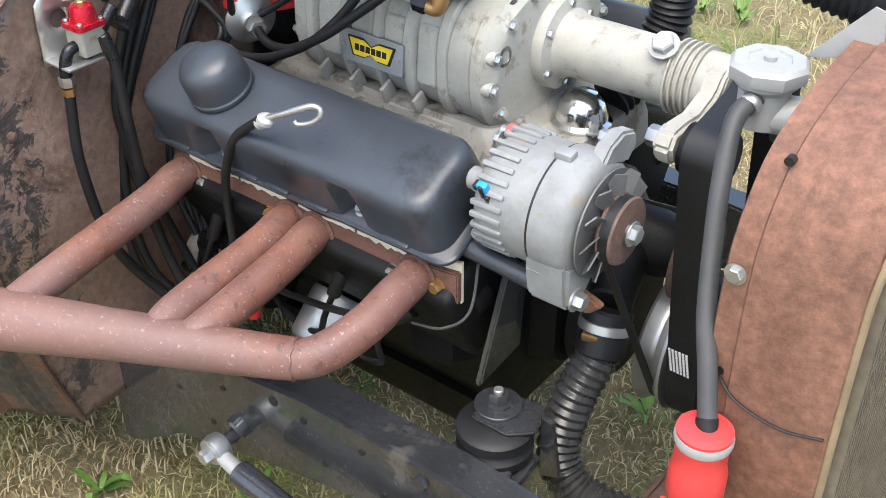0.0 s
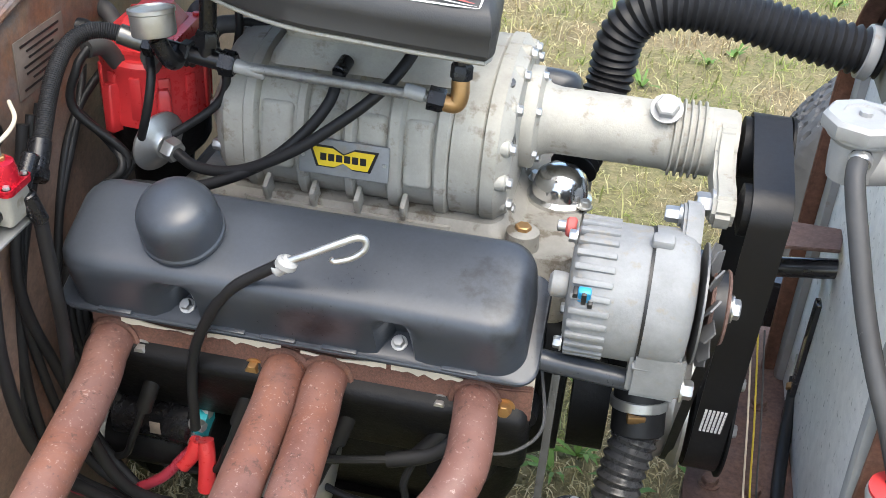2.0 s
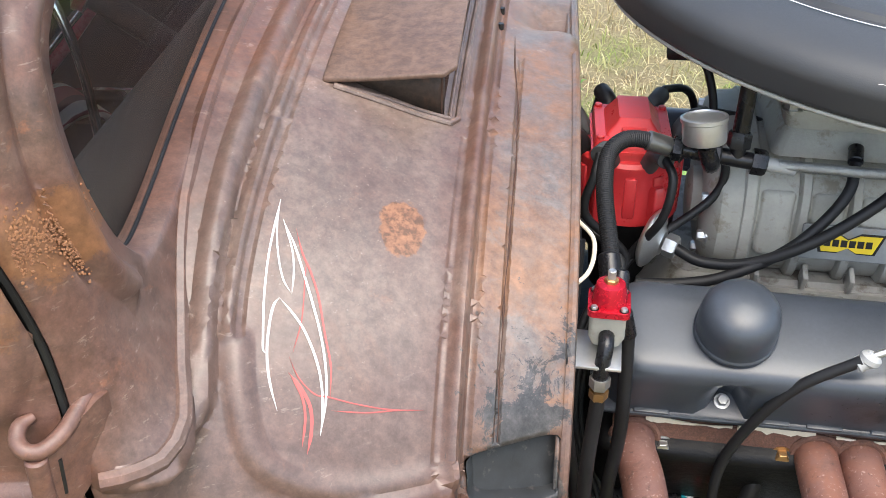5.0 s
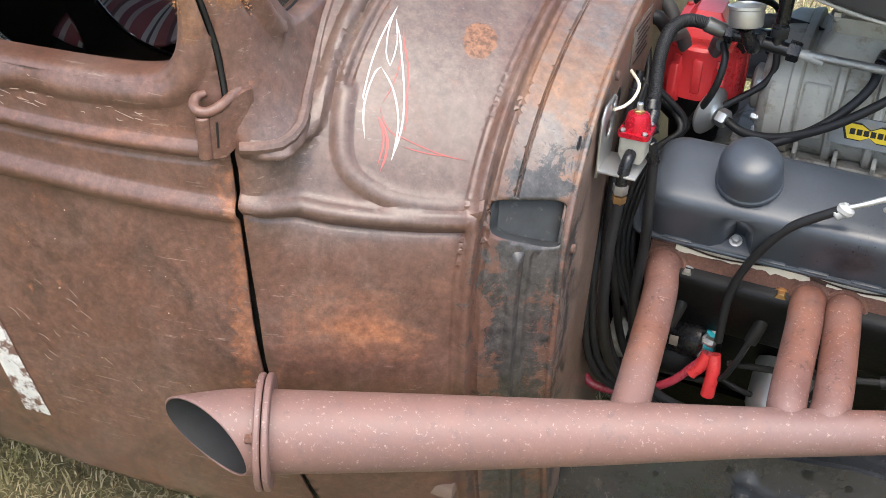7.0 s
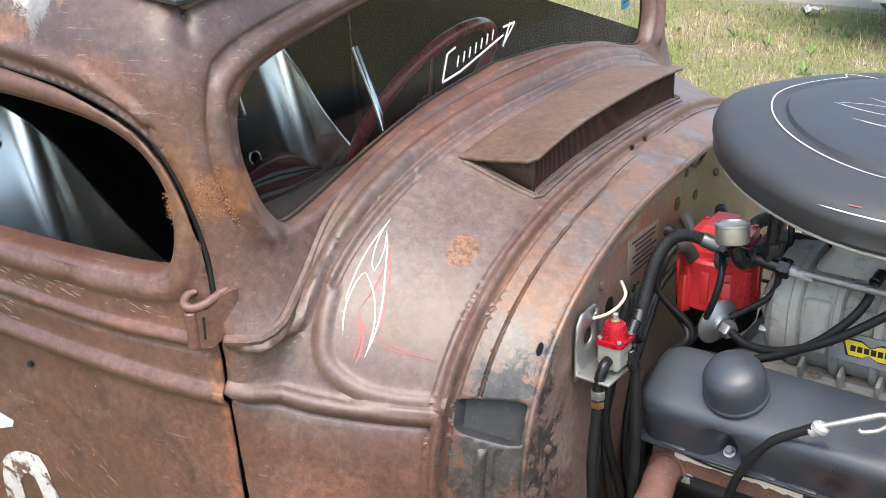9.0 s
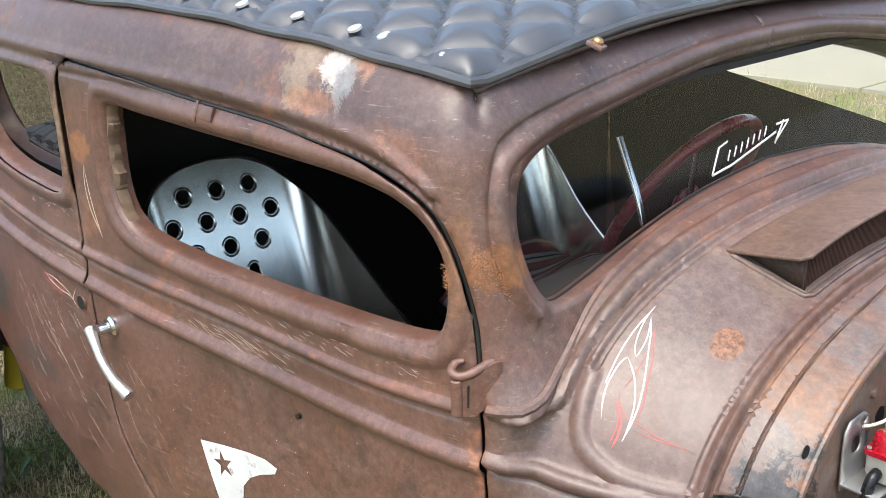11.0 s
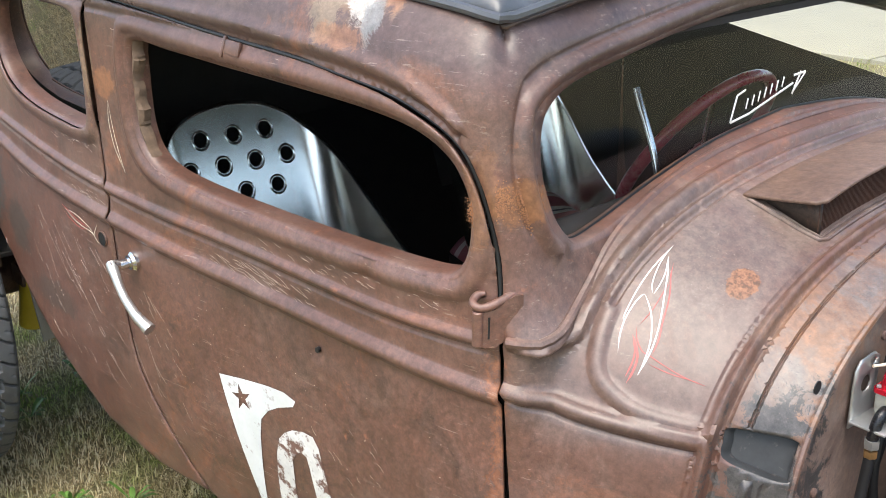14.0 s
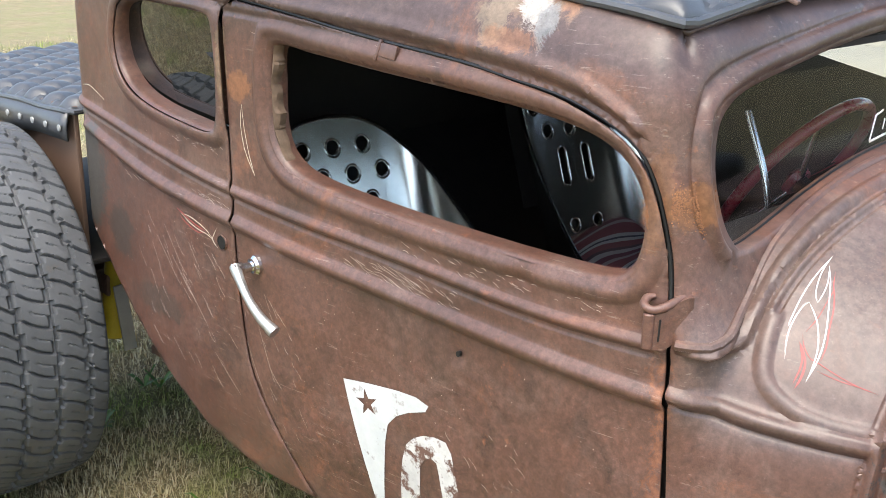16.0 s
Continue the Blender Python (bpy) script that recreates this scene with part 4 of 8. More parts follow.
W3 = [upper_point(ws_line[:, 0], ws_line[:, 1], d) for d in (0, .002, .012, .026)]
for d, P in enumerate(W3):
    P = np.vstack([P, (P * np.array([1, -1, 1]))[::-1]])
    c = P.mean(0)
    P = P + (c - P) * np.array([0, .012, .03]) * (0, .25, .6, .8)[d]
    rings.append([bm.verts.new(p) for p in P])
for a, b in zip(rings, rings[1:]):
    for k in range(len(a)):
        bm.faces.new((a[k], a[(k + 1) % len(a)], b[(k + 1) % len(a)], b[k]))
part("windscreen_surround", bm, M_BODY, body)


def pane(name, P, parent, label, material=M_GLASS):
    bm = bmesh.new()
    bm.faces.new([bm.verts.new(p) for p in P])
    ob = solid(part(name, bm, material, parent, label, smooth=False), .004)
    ob.visible_shadow = False
    return ob


P = upper_point(ws_line[:, 0], ws_line[:, 1], .022)
P = np.vstack([P, (P * np.array([1, -1, 1]))[::-1]])
fitp = np.polyfit(P[:, 2], P[:, 0], 1)
P[:, 0] = np.polyval(fitp, P[:, 2])
windscreen = pane("windscreen", P, body, "clear dusty windscreen glass")
for my in (1, -1):
    Q = upper_point(qtr_win[:, 0], qtr_win[:, 1], .02) * np.array([1, my, 1])
    # the pane stands more upright than the panel round it, its lower edge set in
    Q[:, 1] += my * np.clip(1.10 - qtr_win[:, 1], 0, 1) * .10
    pane("quarter_window", Q, body, "dark tinted quarter glass", M_DARKGLASS)
bm = sweep([P[i] + np.array([.004, 0, .003]) for i in range(len(P)) if P[i][2] < .965], .0016, 6)
part("windscreen_seal", bm, M_INK, windscreen)


def ws_point(y, z):
    return np.stack([np.polyval(fitp, z) + .006 + 0 * y, y, z], -1)


# strokes on the glass stand for a painted signature
sign = bmesh.new()
for a, b, w in [((-.150, .957), (-.128, .992), .004), ((-.128, .992), (-.105, .997), .003), ((-.150, .957), (-.10, .962), .0035), ((-.10, .962), (.028, .988), .0035)] + [((-.108 + .017 * k, .970 + .0028 * k), (-.100 + .017 * k, .984 + .0028 * k), .0032) for k in range(7)] + [((.022, .972), (.052, 1.002), .004), ((.03, .999), (.066, 1.0), .0035), ((.066, 1.0), (.024, .974), .003)]:
    t = np.linspace(0, 1, 6)[:, None]
    L = np.array(a) * (1 - t) + np.array(b) * t
    d = np.array([-(b[1] - a[1]), b[0] - a[0]])
    d = d / np.linalg.norm(d) * w / 2
    r0, r1 = [[sign.verts.new(p) for p in ws_point((L + s * d)[:, 0], (L + s * d)[:, 1])] for s in (1, -1)]
    for i in range(5):
        sign.faces.new((r0[i], r0[i + 1], r1[i + 1], r1[i]))
solid(part("painted_bar", sign, M_WHITE, windscreen, "white painted bars"), .0004, 0)
st = pose(*[float(v) for v in ws_point(.475, .99)], 90, 0, 90) @ pose(-.002, 0, .0, 0, 0, 4)
sticker = part("sticker", block((.034, .085, .001), st, .0003), M_BLUE, windscreen, "blue dated windscreen sticker")
f = bpy.data.curves.new("year", "FONT")
f.body, f.size, f.align_x, f.align_y, f.extrude = "2015", .014, "CENTER", "CENTER", .0003
tx = new("year", f)
dg = bpy.context.evaluated_depsgraph_get()
tme = bpy.data.meshes.new_from_object(tx.evaluated_get(dg))
bpy.data.objects.remove(tx)
part_mesh("year", tme, M_INK, sticker, smooth=False, at=st @ pose(0, .031, .0008))
bm = bmesh.new()
for i in range(5):
    block((.024 - .004 * (i % 2), .0035, .0006), st @ pose(0, .014 - .011 * i, .0008), 0, bm=bm)
part("print_line", bm, M_INK, sticker)

# roof top under the cover, headliner, floor and closing walls
def roof_z(x, y):
    w = half_width(np.clip(x, -1.7, -.4)) - .07
    return roll_start(np.clip(x, -1.74, -.40)) + .1 + .045 * (1 - np.clip(np.abs(y) / w, 0, 1) ** 2.2) - .035 * np.clip((x + .46) / .1, 0, 1) ** 2 * 0


xs, yv = np.linspace(-1.76, -.392, 40), np.linspace(-1, 1, 31)
bm, rows = bmesh.new(), []
for x in xs:
    w = float(half_width(np.clip(x, -1.7, -.4))) - .062
    rows.append([bm.verts.new((x, y * w, float(roof_z(x, y * w)) - .006)) for y in yv])
for a, b in zip(rows, rows[1:]):
    for i in range(len(yv) - 1):
        bm.faces.new((a[i], a[i + 1], b[i + 1], b[i]))
solid(part("roof_top", bm, M_BODY, body), .006)
# front header between the two roof edges
bm, rows = bmesh.new(), []
e0 = upper_point(np.linspace(-.36, S_MID, 30), [top_q(s) - .002 for s in np.linspace(-.36, S_MID, 30)])
e0 = np.vstack([e0, (e0 * np.array([1, -1, 1]))[::-1]])
for p in e0:
    y = p[1]
    rows.append([bm.verts.new(p), bm.verts.new((p[0] - .03, y * .985, .5 * p[2] + .5 * float(roof_z(-.42, y)) - .001)), bm.verts.new((-.44, y * .96, float(roof_z(-.44, y)) - .003))])
for a, b in zip(rows, rows[1:]):
    for i in (0, 1):
        bm.faces.new((a[i], a[i + 1], b[i + 1], b[i]))
solid(part("roof_header", bm, M_BODY, body), .003)
line_in = lambda s, q: upper_point(s, q, .036)
quarter_out = [(-1.16, .30), (-1.30, .36), (-1.45, .44), (-1.56, .52), (-1.67, .61), (-1.75, .70), (-1.75, 1.10), (-1.16, 1.10)]
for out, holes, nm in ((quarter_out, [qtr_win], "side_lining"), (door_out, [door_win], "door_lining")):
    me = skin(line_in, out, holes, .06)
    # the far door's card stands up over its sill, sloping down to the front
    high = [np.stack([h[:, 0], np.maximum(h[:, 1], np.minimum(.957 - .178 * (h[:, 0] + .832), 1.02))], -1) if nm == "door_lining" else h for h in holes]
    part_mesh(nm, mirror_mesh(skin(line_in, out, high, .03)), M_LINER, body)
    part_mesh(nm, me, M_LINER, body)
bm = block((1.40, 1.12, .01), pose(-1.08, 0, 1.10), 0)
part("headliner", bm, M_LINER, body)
for sy in (-1, 1):
    bm = bmesh.new()
    bm.faces.new([bm.verts.new((x, sy * .575, z)) for x, z in ((-1.22, .34), (-1.30, .39), (-1.50, .50), (-1.70, .68), (-1.74, .84), (-1.42, .84))])
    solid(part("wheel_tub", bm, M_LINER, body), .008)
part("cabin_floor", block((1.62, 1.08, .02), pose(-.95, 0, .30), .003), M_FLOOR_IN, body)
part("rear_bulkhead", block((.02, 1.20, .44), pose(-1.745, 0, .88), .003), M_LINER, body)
# sloped panel added to keep light from leaking in under the bulkhead
part("rear_light_stop", block((.62, 1.16, .012), pose(-1.54, 0, .50, 0, 46), .003), M_LINER, body)
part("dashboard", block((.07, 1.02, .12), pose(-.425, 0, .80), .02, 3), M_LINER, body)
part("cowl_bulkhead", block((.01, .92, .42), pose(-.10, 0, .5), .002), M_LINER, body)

# hinge standing out from the pillar, its strap curled round the pin
def upright_plate(ends, t):
    """A plate on edge through (x, y, z low, z high) stations."""
    bm, rows = bmesh.new(), []
    for x, y, z0, z1 in ends:
        rows.append([bm.verts.new((x + a * t, y + a * t * -.5, z)) for a, z in ((-.5, z0), (.5, z0), (.5, z1), (-.5, z1))])
    for a, b in zip(rows, rows[1:]):
        for k in range(4):
            bm.faces.new((a[k], a[(k + 1) % 4], b[(k + 1) % 4], b[k]))
    bm.faces.new(rows[0][::-1])
    bm.faces.new(rows[-1])
    bmesh.ops.recalc_face_normals(bm, faces=bm.faces)
    return bm


hinge = part("door_hinge", upright_plate([(-.3345, -.616, .797, .841), (-.338, -.624, .797, .841), (-.347, -.638, .783, .834), (-.351, -.646, .778, .826), (-.360, -.660, .780, .823)], .006), M_BODY, body, "worn strap hinge", smooth=False)
part("hinge_barrel", rod((-.3615, -.6625, .781), (-.3615, -.6625, .825), .0068, bevel=.0015), M_BODY, hinge)
part("hinge_leaf", upright_plate([(-.364, -.660, .783, .822), (-.374, -.648, .785, .820), (-.384, -.640, .786, .819)], .005), M_BODY, hinge, smooth=False)
part("hinge_slit", rod((-.3530, -.6535, .790), (-.3525, -.6530, .817), .0016), M_INK, hinge)
strap = curve_points([(-.342, -.612, .842), (-.346, -.630, .837), (-.350, -.648, .832), (-.358, -.660, .829), (-.366, -.6635, .831), (-.3725, -.6585, .834), (-.3735, -.650, .838), (-.368, -.643, .8395)], 6)
part("hinge_strap", sweep(strap, [.0052] * (len(strap) - 8) + [.0052 - .0003 * k for k in range(8)], 10), M_BODY, hinge)


# thick orange crust on the pillar seam
rng = random.Random(4)
bm = bmesh.new()
for i in range(1500):
    s, q = rng.choice(((rng.gauss(-.352, .006), rng.gauss(.950, .010)), (rng.gauss(-.335, .012), rng.gauss(.946, .008)), (rng.gauss(-.315, .007), rng.gauss(.948, .012)), (rng.gauss(-.312, .006), rng.gauss(.930, .009)), (rng.gauss(-.386, .0035), rng.gauss(.938, .009)), (rng.gauss(-.300, .008), rng.gauss(.942, .008))))
    if abs(s + .367) < .008:
        continue
    p = upper_point(s, q)
    bmesh.ops.create_icosphere(bm, subdivisions=1, radius=rng.uniform(.0004, .0012), matrix=Matrix.Translation(p) @ pose(0, 0, 0, rng.uniform(0, 90), rng.uniform(0, 90)))
crust = part("rust_crust", bm, M_CRUST, body, "flaking orange rust on the pillar seam")
# torn window felt and a welded clip on the door frame
rt = random.Random(31)
zz = np.linspace(1.062, .888, 48)
se = np.interp(zz, [.885, .93, 1.0, 1.066], [-1.030, -1.057, -1.061, -1.050])
rag = np.array([.0105 + .003 * math.sin(z * 61) + .002 * math.sin(z * 173) + (.004 * rt.random() if rt.random() < .2 else 0) for z in zz])
rag *= np.clip((1.064 - zz) / .03, .45, 1)
bm = bmesh.new()
ring = [[bm.verts.new(upper_point(s + o, q, d)) for o, d in ((.002, .006), (w * .6, .0045 + .001 * rt.random()), (w, .009 + .002 * rt.random()), (w * .95, .022), (.002, .024))] for s, q, w in zip(se, zz, rag)]
for r0, r1 in zip(ring, ring[1:]):
    for i in range(5):
        bm.faces.new((r0[i], r0[(i + 1) % 5], r1[(i + 1) % 5], r1[i]))
bm.faces.new(ring[0])
bm.faces.new(ring[-1][::-1])
bmesh.ops.recalc_face_normals(bm, faces=bm.faces)
part("window_felt", bm, M_FELT, door, "torn weathered brown window channel")
cp = upper_point(-.806, 1.078)
weld = part("frame_clip", block((.040, .006, .020), Matrix.Translation(cp) @ pose(0, -.002, 0, -14, 4), .002), M_BODY, door)
part("clip_fold", block((.006, .007, .030), Matrix.Translation(cp) @ pose(-.016, -.003, 0, -14, 10), .002), M_BODY, weld)
# split seam and bolt holes along the cowl's front lip
for a0, a1 in ((.27, .965), (1.02, 1.62)):
    aa = np.linspace(a0, a1, 40)
    P = cowl_point(-.0970 - .010 * np.clip((aa - .8) / .2, 0, 1.4) + .0010 * np.sin(aa * 11) + .0004 * np.sin(aa * 47), aa)
    part("split_seam", sweep(P + np.array([0, 0, .0004]), [.0006 + .0003 * math.sin(a * 57) for a in aa], 6), M_MESH, cowl)
for x, y in ((-.1215, -.043), (-.1225, .003)):
    part("bolt_hole", lathe([(.0034, -.004), (.0034, .0030)], (x, y, float(cowl_point(x, 1.0)[2]) - .001), (x, y, 2), 12), M_INK, cowl)
# handle, key hole
handle = part("door_handle", rod((-1.100, -.699, .703), (-1.104, -.730, .700), .0085, .008, bevel=.002), M_CHROME, door, "worn chrome lever handle")
part("escutcheon", lathe([(.0165, -.003), (.0165, .003), (.0125, .0075), (.0125, .010)], (-1.100, -.699, .703), (-1.104, -.730, .700), 28), M_CHROME, handle)
part("lever_boss", lathe([(.001, -.010), (.010, -.009), (.0105, .006), (.007, .009), (.001, .010)], (-1.105, -.734, .702), (-1.1055, -.752, .7005), 24), M_CHROME, handle)
lev = curve_points([(-1.108, -.735, .706), (-1.092, -.739, .693), (-1.060, -.745, .668), (-1.028, -.745, .645), (-.998, -.739, .626)], 8)
part("lever", sweep(lev, [.0082 + .0012 * math.cos(2 * math.pi * i / (len(lev) - 1)) + .0010 * (i > len(lev) - 4) for i in range(len(lev))], 14), M_STEEL, handle, "dulled tapered lever")
part("key_hole", rod((-1.190, -.690, .7205), (-1.190, -.7065, .7205), .0115), M_INK, body)
part("hole_rim", lathe([(.0112, -.002), (.0135, .0), (.0128, .0022)], (-1.190, -.7045, .7205), (-1.190, -.75, .7205), 24, cap=False), M_BODY, body)
part("drilled_hole", rod((-.667, -.655, .676), (-.667, -.6665, .676), .0042), M_INK, door)
# pinstripes on the cowl
stripes = [([(-.2685, .603), (-.2688, .569), (-.2688, .527), (-.267, .48), (-.264, .435), (-.2628, .418), (-.261, .412)], .0030, M_WHITE),
           ([(-.2685, .603), (-.2676, .575), (-.2637, .540), (-.2569, .505), (-.2491, .486)], .0026, M_WHITE),
           ([(-.2491, .486), (-.2501, .513), (-.254, .542), (-.2637, .577)], .0026, M_WHITE),
           ([(-.2637, .577), (-.253, .548), (-.2443, .517), (-.2345, .478), (-.2258, .437), (-.2199, .394), (-.218, .353), (-.2195, .315)], .0034, M_WHITE),
           ([(-.2491, .344), (-.2559, .379), (-.2598, .412), (-.2608, .447), (-.2598, .470), (-.2569, .480)], .0034, M_WHITE),
           ([(-.2569, .480), (-.2472, .464), (-.2374, .443), (-.2277, .410), (-.2219, .377), (-.2195, .34), (-.2198, .313)], .0034, M_WHITE),
           ([(-.254, .569), (-.2462, .538), (-.2384, .515), (-.2306, .484), (-.2229, .437), (-.217, .400), (-.2151, .359)], .0030, M_REDPAINT),
           ([(-.2443, .3905), (-.2355, .373), (-.2277, .348), (-.2258, .318), (-.2275, .29)], .0048, M_REDPAINT),
           ([(-.2420, .385), (-.234, .362), (-.2305, .335), (-.231, .30)], .0036, M_REDPAINT),
           ([(-.2452, .41), (-.2374, .385), (-.2258, .365), (-.216, .361), (-.1976, .3516), (-.1742, .342), (-.1509, .336)], .0020, M_REDPAINT),
           ([(-.2141, .344), (-.1908, .340), (-.1713, .340), (-.1509, .336)], .0020, M_REDPAINT),
           ([(-.243, .415), (-.240, .455), (-.2415, .50), (-.243, .53)], .0016, M_REDPAINT)]
for pts, w, m_ in stripes:
    part("pinstripe", ribbon(cowl_m, [(x, a * KA) for x, a in pts], w * .52, .0006), m_, cowl)
for pts, w, m_ in [([(-1.332, .750), (-1.30, .741), (-1.268, .733), (-1.24, .729)], .0022, M_REDPAINT),
                   ([(-1.322, .738), (-1.30, .729), (-1.268, .722), (-1.245, .724)], .0018, M_REDPAINT),
                   ([(-1.318, .744), (-1.29, .744), (-1.262, .739), (-1.236, .731), (-1.219, .720)], .0013, M_GASKET),
                   ([(-1.318, .744), (-1.29, .733), (-1.262, .727), (-1.236, .7245), (-1.219, .720)], .0013, M_GASKET),
                   ([(-1.205, .742), (-1.213, .731), (-1.219, .720), (-1.212, .712), (-1.203, .708)], .0013, M_GASKET),
                   ([(-1.714, .915), (-1.68, .918), (-1.65, .910), (-1.613, .8986)], .0013, M_GASKET),
                   ([(-1.123, .964), (-1.127, .93), (-1.118, .89), (-1.095, .852)], .0014, M_GASKET),
                   ([(-1.123, .964), (-1.118, .925), (-1.108, .885), (-1.095, .852)], .0012, M_GASKET)]:
    part("pinstripe", ribbon(upper_point, pts, w, .0009), m_, door if pts[0][0] > -1.16 else body)
# scratches raked down to bright metal, and stone chips
M_SCRATCH = plain("scratched_metal", (0.40, 0.31, 0.25), 0.5, 0.3, 0.3, scale=60)
rs = random.Random(77)


def scratch_set(owner, long_ones, fields, chips):
    bm = bmesh.new()
    lines = [(p, q, w) for p, q, w in long_ones]
    for (s0, s1, q0, q1), count, (ds, dq), (l0, l1), w in fields:
        for _ in range(count):
            p = (rs.uniform(s0, s1), rs.uniform(q0, q1))
            k = rs.uniform(l0, l1)
            lines.append((p, (p[0] + k * (ds + rs.gauss(0, .12)), p[1] + k * (dq + rs.gauss(0, .12))), w * rs.uniform(.5, 1.2)))
    for p, q, w in lines:
        bend = rs.uniform(-.004, .004)
        pts = [p, ((p[0] + q[0]) / 2 + bend * .4, (p[1] + q[1]) / 2 + bend * .4), q]
        rib = ribbon(upper_point, pts, w, .0007, 4)
        me = bpy.data.meshes.new("scratch")
        rib.to_mesh(me)
        rib.free()
        bm.from_mesh(me)
        bpy.data.meshes.remove(me)
    for (s0, s1, q0, q1), count, r in chips:
        for _ in range(count):
            p, rr = (rs.uniform(s0, s1), rs.uniform(q0, q1)), r * rs.uniform(.4, 1.2)
            bm.faces.new([bm.verts.new(upper_point(p[0] + rr * math.cos(a) * rs.uniform(.6, 1.2), p[1] + rr * math.sin(a) * rs.uniform(.6, 1.2), -.0006)) for a in np.linspace(0, 2 * math.pi, 7)[:-1]])
    tagged(part("scratches", bm, M_SCRATCH, owner, "fine bright scratches and chips"), "fine bright scratches and chips", kind="stuff")


scratch_set(body, [((-1.384, .708), (-1.322, .638), .0011), ((-1.418, .681), (-1.339, .608), .0013), ((-1.334, .634), (-1.243, .55), .0013), ((-1.228, .51), (-1.162, .449), .0012), ((-1.36, .655), (-1.30, .60), .0009), ((-1.45, .72), (-1.42, .69), .0009), ((-1.30, .70), (-1.265, .655), .0008), ((-1.50, .64), (-1.47, .605), .0012)],
            [((-1.46, -1.18, .47, .70), 46, (.66, -.75), (.010, .045), .0008), ((-1.34, -1.18, .872, .893), 30, (.8, -.2), (.006, .018), .0009), ((-1.40, -1.18, .782, .80), 34, (.9, -.25), (.008, .025), .0009), ((-1.56, -1.44, .77, .80), 10, (.9, -.3), (.01, .03), .0013)],
            [((-1.62, -1.18, .50, .90), 60, .0011)])
scratch_set(door, [((-1.10, .60), (-1.06, .50), .0009), ((-1.13, .56), (-1.09, .47), .0009)],
            [((-.90, -.66, .742, .772), 60, (.93, -.30), (.008, .032), .0009), ((-.78, -.55, .795, .832), 46, (.93, -.25), (.006, .022), .0009), ((-.58, -.40, .80, .836), 20, (.93, -.2), (.006, .018), .0008), ((-1.15, -1.0, .40, .66), 26, (.55, -.8), (.01, .04), .0008), ((-.70, -.50, .45, .60), 18, (.7, -.6), (.006, .02), .0007), ((-1.10, -.70, 1.068, 1.085), 12, (.95, -.05), (.006, .02), .0008)],
            [((-1.12, -.42, .36, .70), 90, .0011)])
# painted emblem on the door
flag = [(-.898, .566), (-.839, .575), (-.784, .582), (-.746, .584), (-.720, .578), (-.726, .567), (-.760, .554), (-.785, .540), (-.803, .520), (-.809, .492), (-.815, .443), (-.823, .383), (-.830, .33), (-.838, .33), (-.845, .373), (-.855, .417), (-.867, .461), (-.882, .513)]
star = [(-.847 + r * math.sin(2 * math.pi * k / 10 - .25) * 1.02, .541 + r * math.cos(2 * math.pi * k / 10 - .25)) for k, r in enumerate([.023, .0085] * 5)]
me = skin(lambda a, b: upper_point(a, b, -.001), flag, [star], .009)
part_mesh("painted_emblem", me, M_EMBLEM, door, "hand-painted white emblem with a star")
arch = [(-.790, .34), (-.784, .40), (-.780, .438), (-.774, .473), (-.765, .50), (-.750, .516), (-.731, .527), (-.707, .533), (-.685, .533), (-.674, .518), (-.667, .485), (-.661, .454), (-.652, .40), (-.646, .34), (-.684, .34), (-.690, .40), (-.695, .442), (-.700, .476), (-.704, .492), (-.716, .496), (-.729, .487), (-.738, .473), (-.741, .431), (-.746, .34)]
me = skin(lambda a, b: upper_point(a, b, -.001), arch, [], .008)
part_mesh("painted_emblem", me, M_RUBBED, door, "rubbed white painted letter shape")

# quilted cover on the roof
def quilt_z(x, y, size=.085, h=.021):
    u, v = (x + y * .8) / size, (x - y * .8) / size
    return h * np.minimum(np.abs(np.sin(math.pi * u)) ** .55, np.abs(np.sin(math.pi * v)) ** .55)


def quilt(name, fx, x0, x1, wfun, zfun, label, cat, nx, ny, size, drop=.014):
    ob = thing(name, label, cat, at=pose(0, 0, 0, 0, 0, YAW))
    X = np.linspace(x0, x1, nx)
    T = np.linspace(-1, 1, ny)
    G = np.zeros((nx, ny, 3))
    for i, x in enumerate(X):
        w = wfun(x)
        y = T * w
        edge = np.clip(np.minimum((1 - np.abs(T)) * w, min(x - x0, x1 - x)) / .02, 0, 1)
        G[i, :, 0], G[i, :, 1] = x, y
        G[i, :, 2] = zfun(x, y) + .004 + quilt_z(x, y, size) * edge ** .5 + .004 * edge + .0015 * np.sin(x * 31 + y * 17)
    me = bpy.data.meshes.new(name)
    idx = np.arange(nx * ny).reshape(nx, ny)
    f = np.stack([idx[:-1, :-1], idx[1:, :-1], idx[1:, 1:], idx[:-1, 1:]], -1).reshape(-1, 4)
    me.from_pydata(G.reshape(-1, 3).tolist(), [], f.tolist())
    solid(part_mesh("quilted_pad", me, M_VINYL, ob), .008)
    rim = np.vstack([G[:, 0], G[-1, 1:], G[::-1, -1][1:], G[0, ::-1][1:-1]])
    rim[:, 2] -= .001
    part("piping", sweep(rim[::3], .0065, 8, closed=True), M_VINYL, ob, "black edge piping")
    return ob, G


roof_cover, G = quilt("roof_cover", None, -1.70, -.388, lambda x: float(half_width(np.clip(x, -1.68, -.4))) - .046 - .05 * max(0, (-1.5 - x)), roof_z,
                      "black diamond-quilted vinyl cover snapped over the roof", "roof cover", 190, 170, .104)
snap = lathe([(.0095, 0), (.009, .003), (.005, .0045), (.0001, .005)], seg=18)
me_snap = bpy.data.meshes.new("snap")
snap.to_mesh(me_snap)
snap.free()
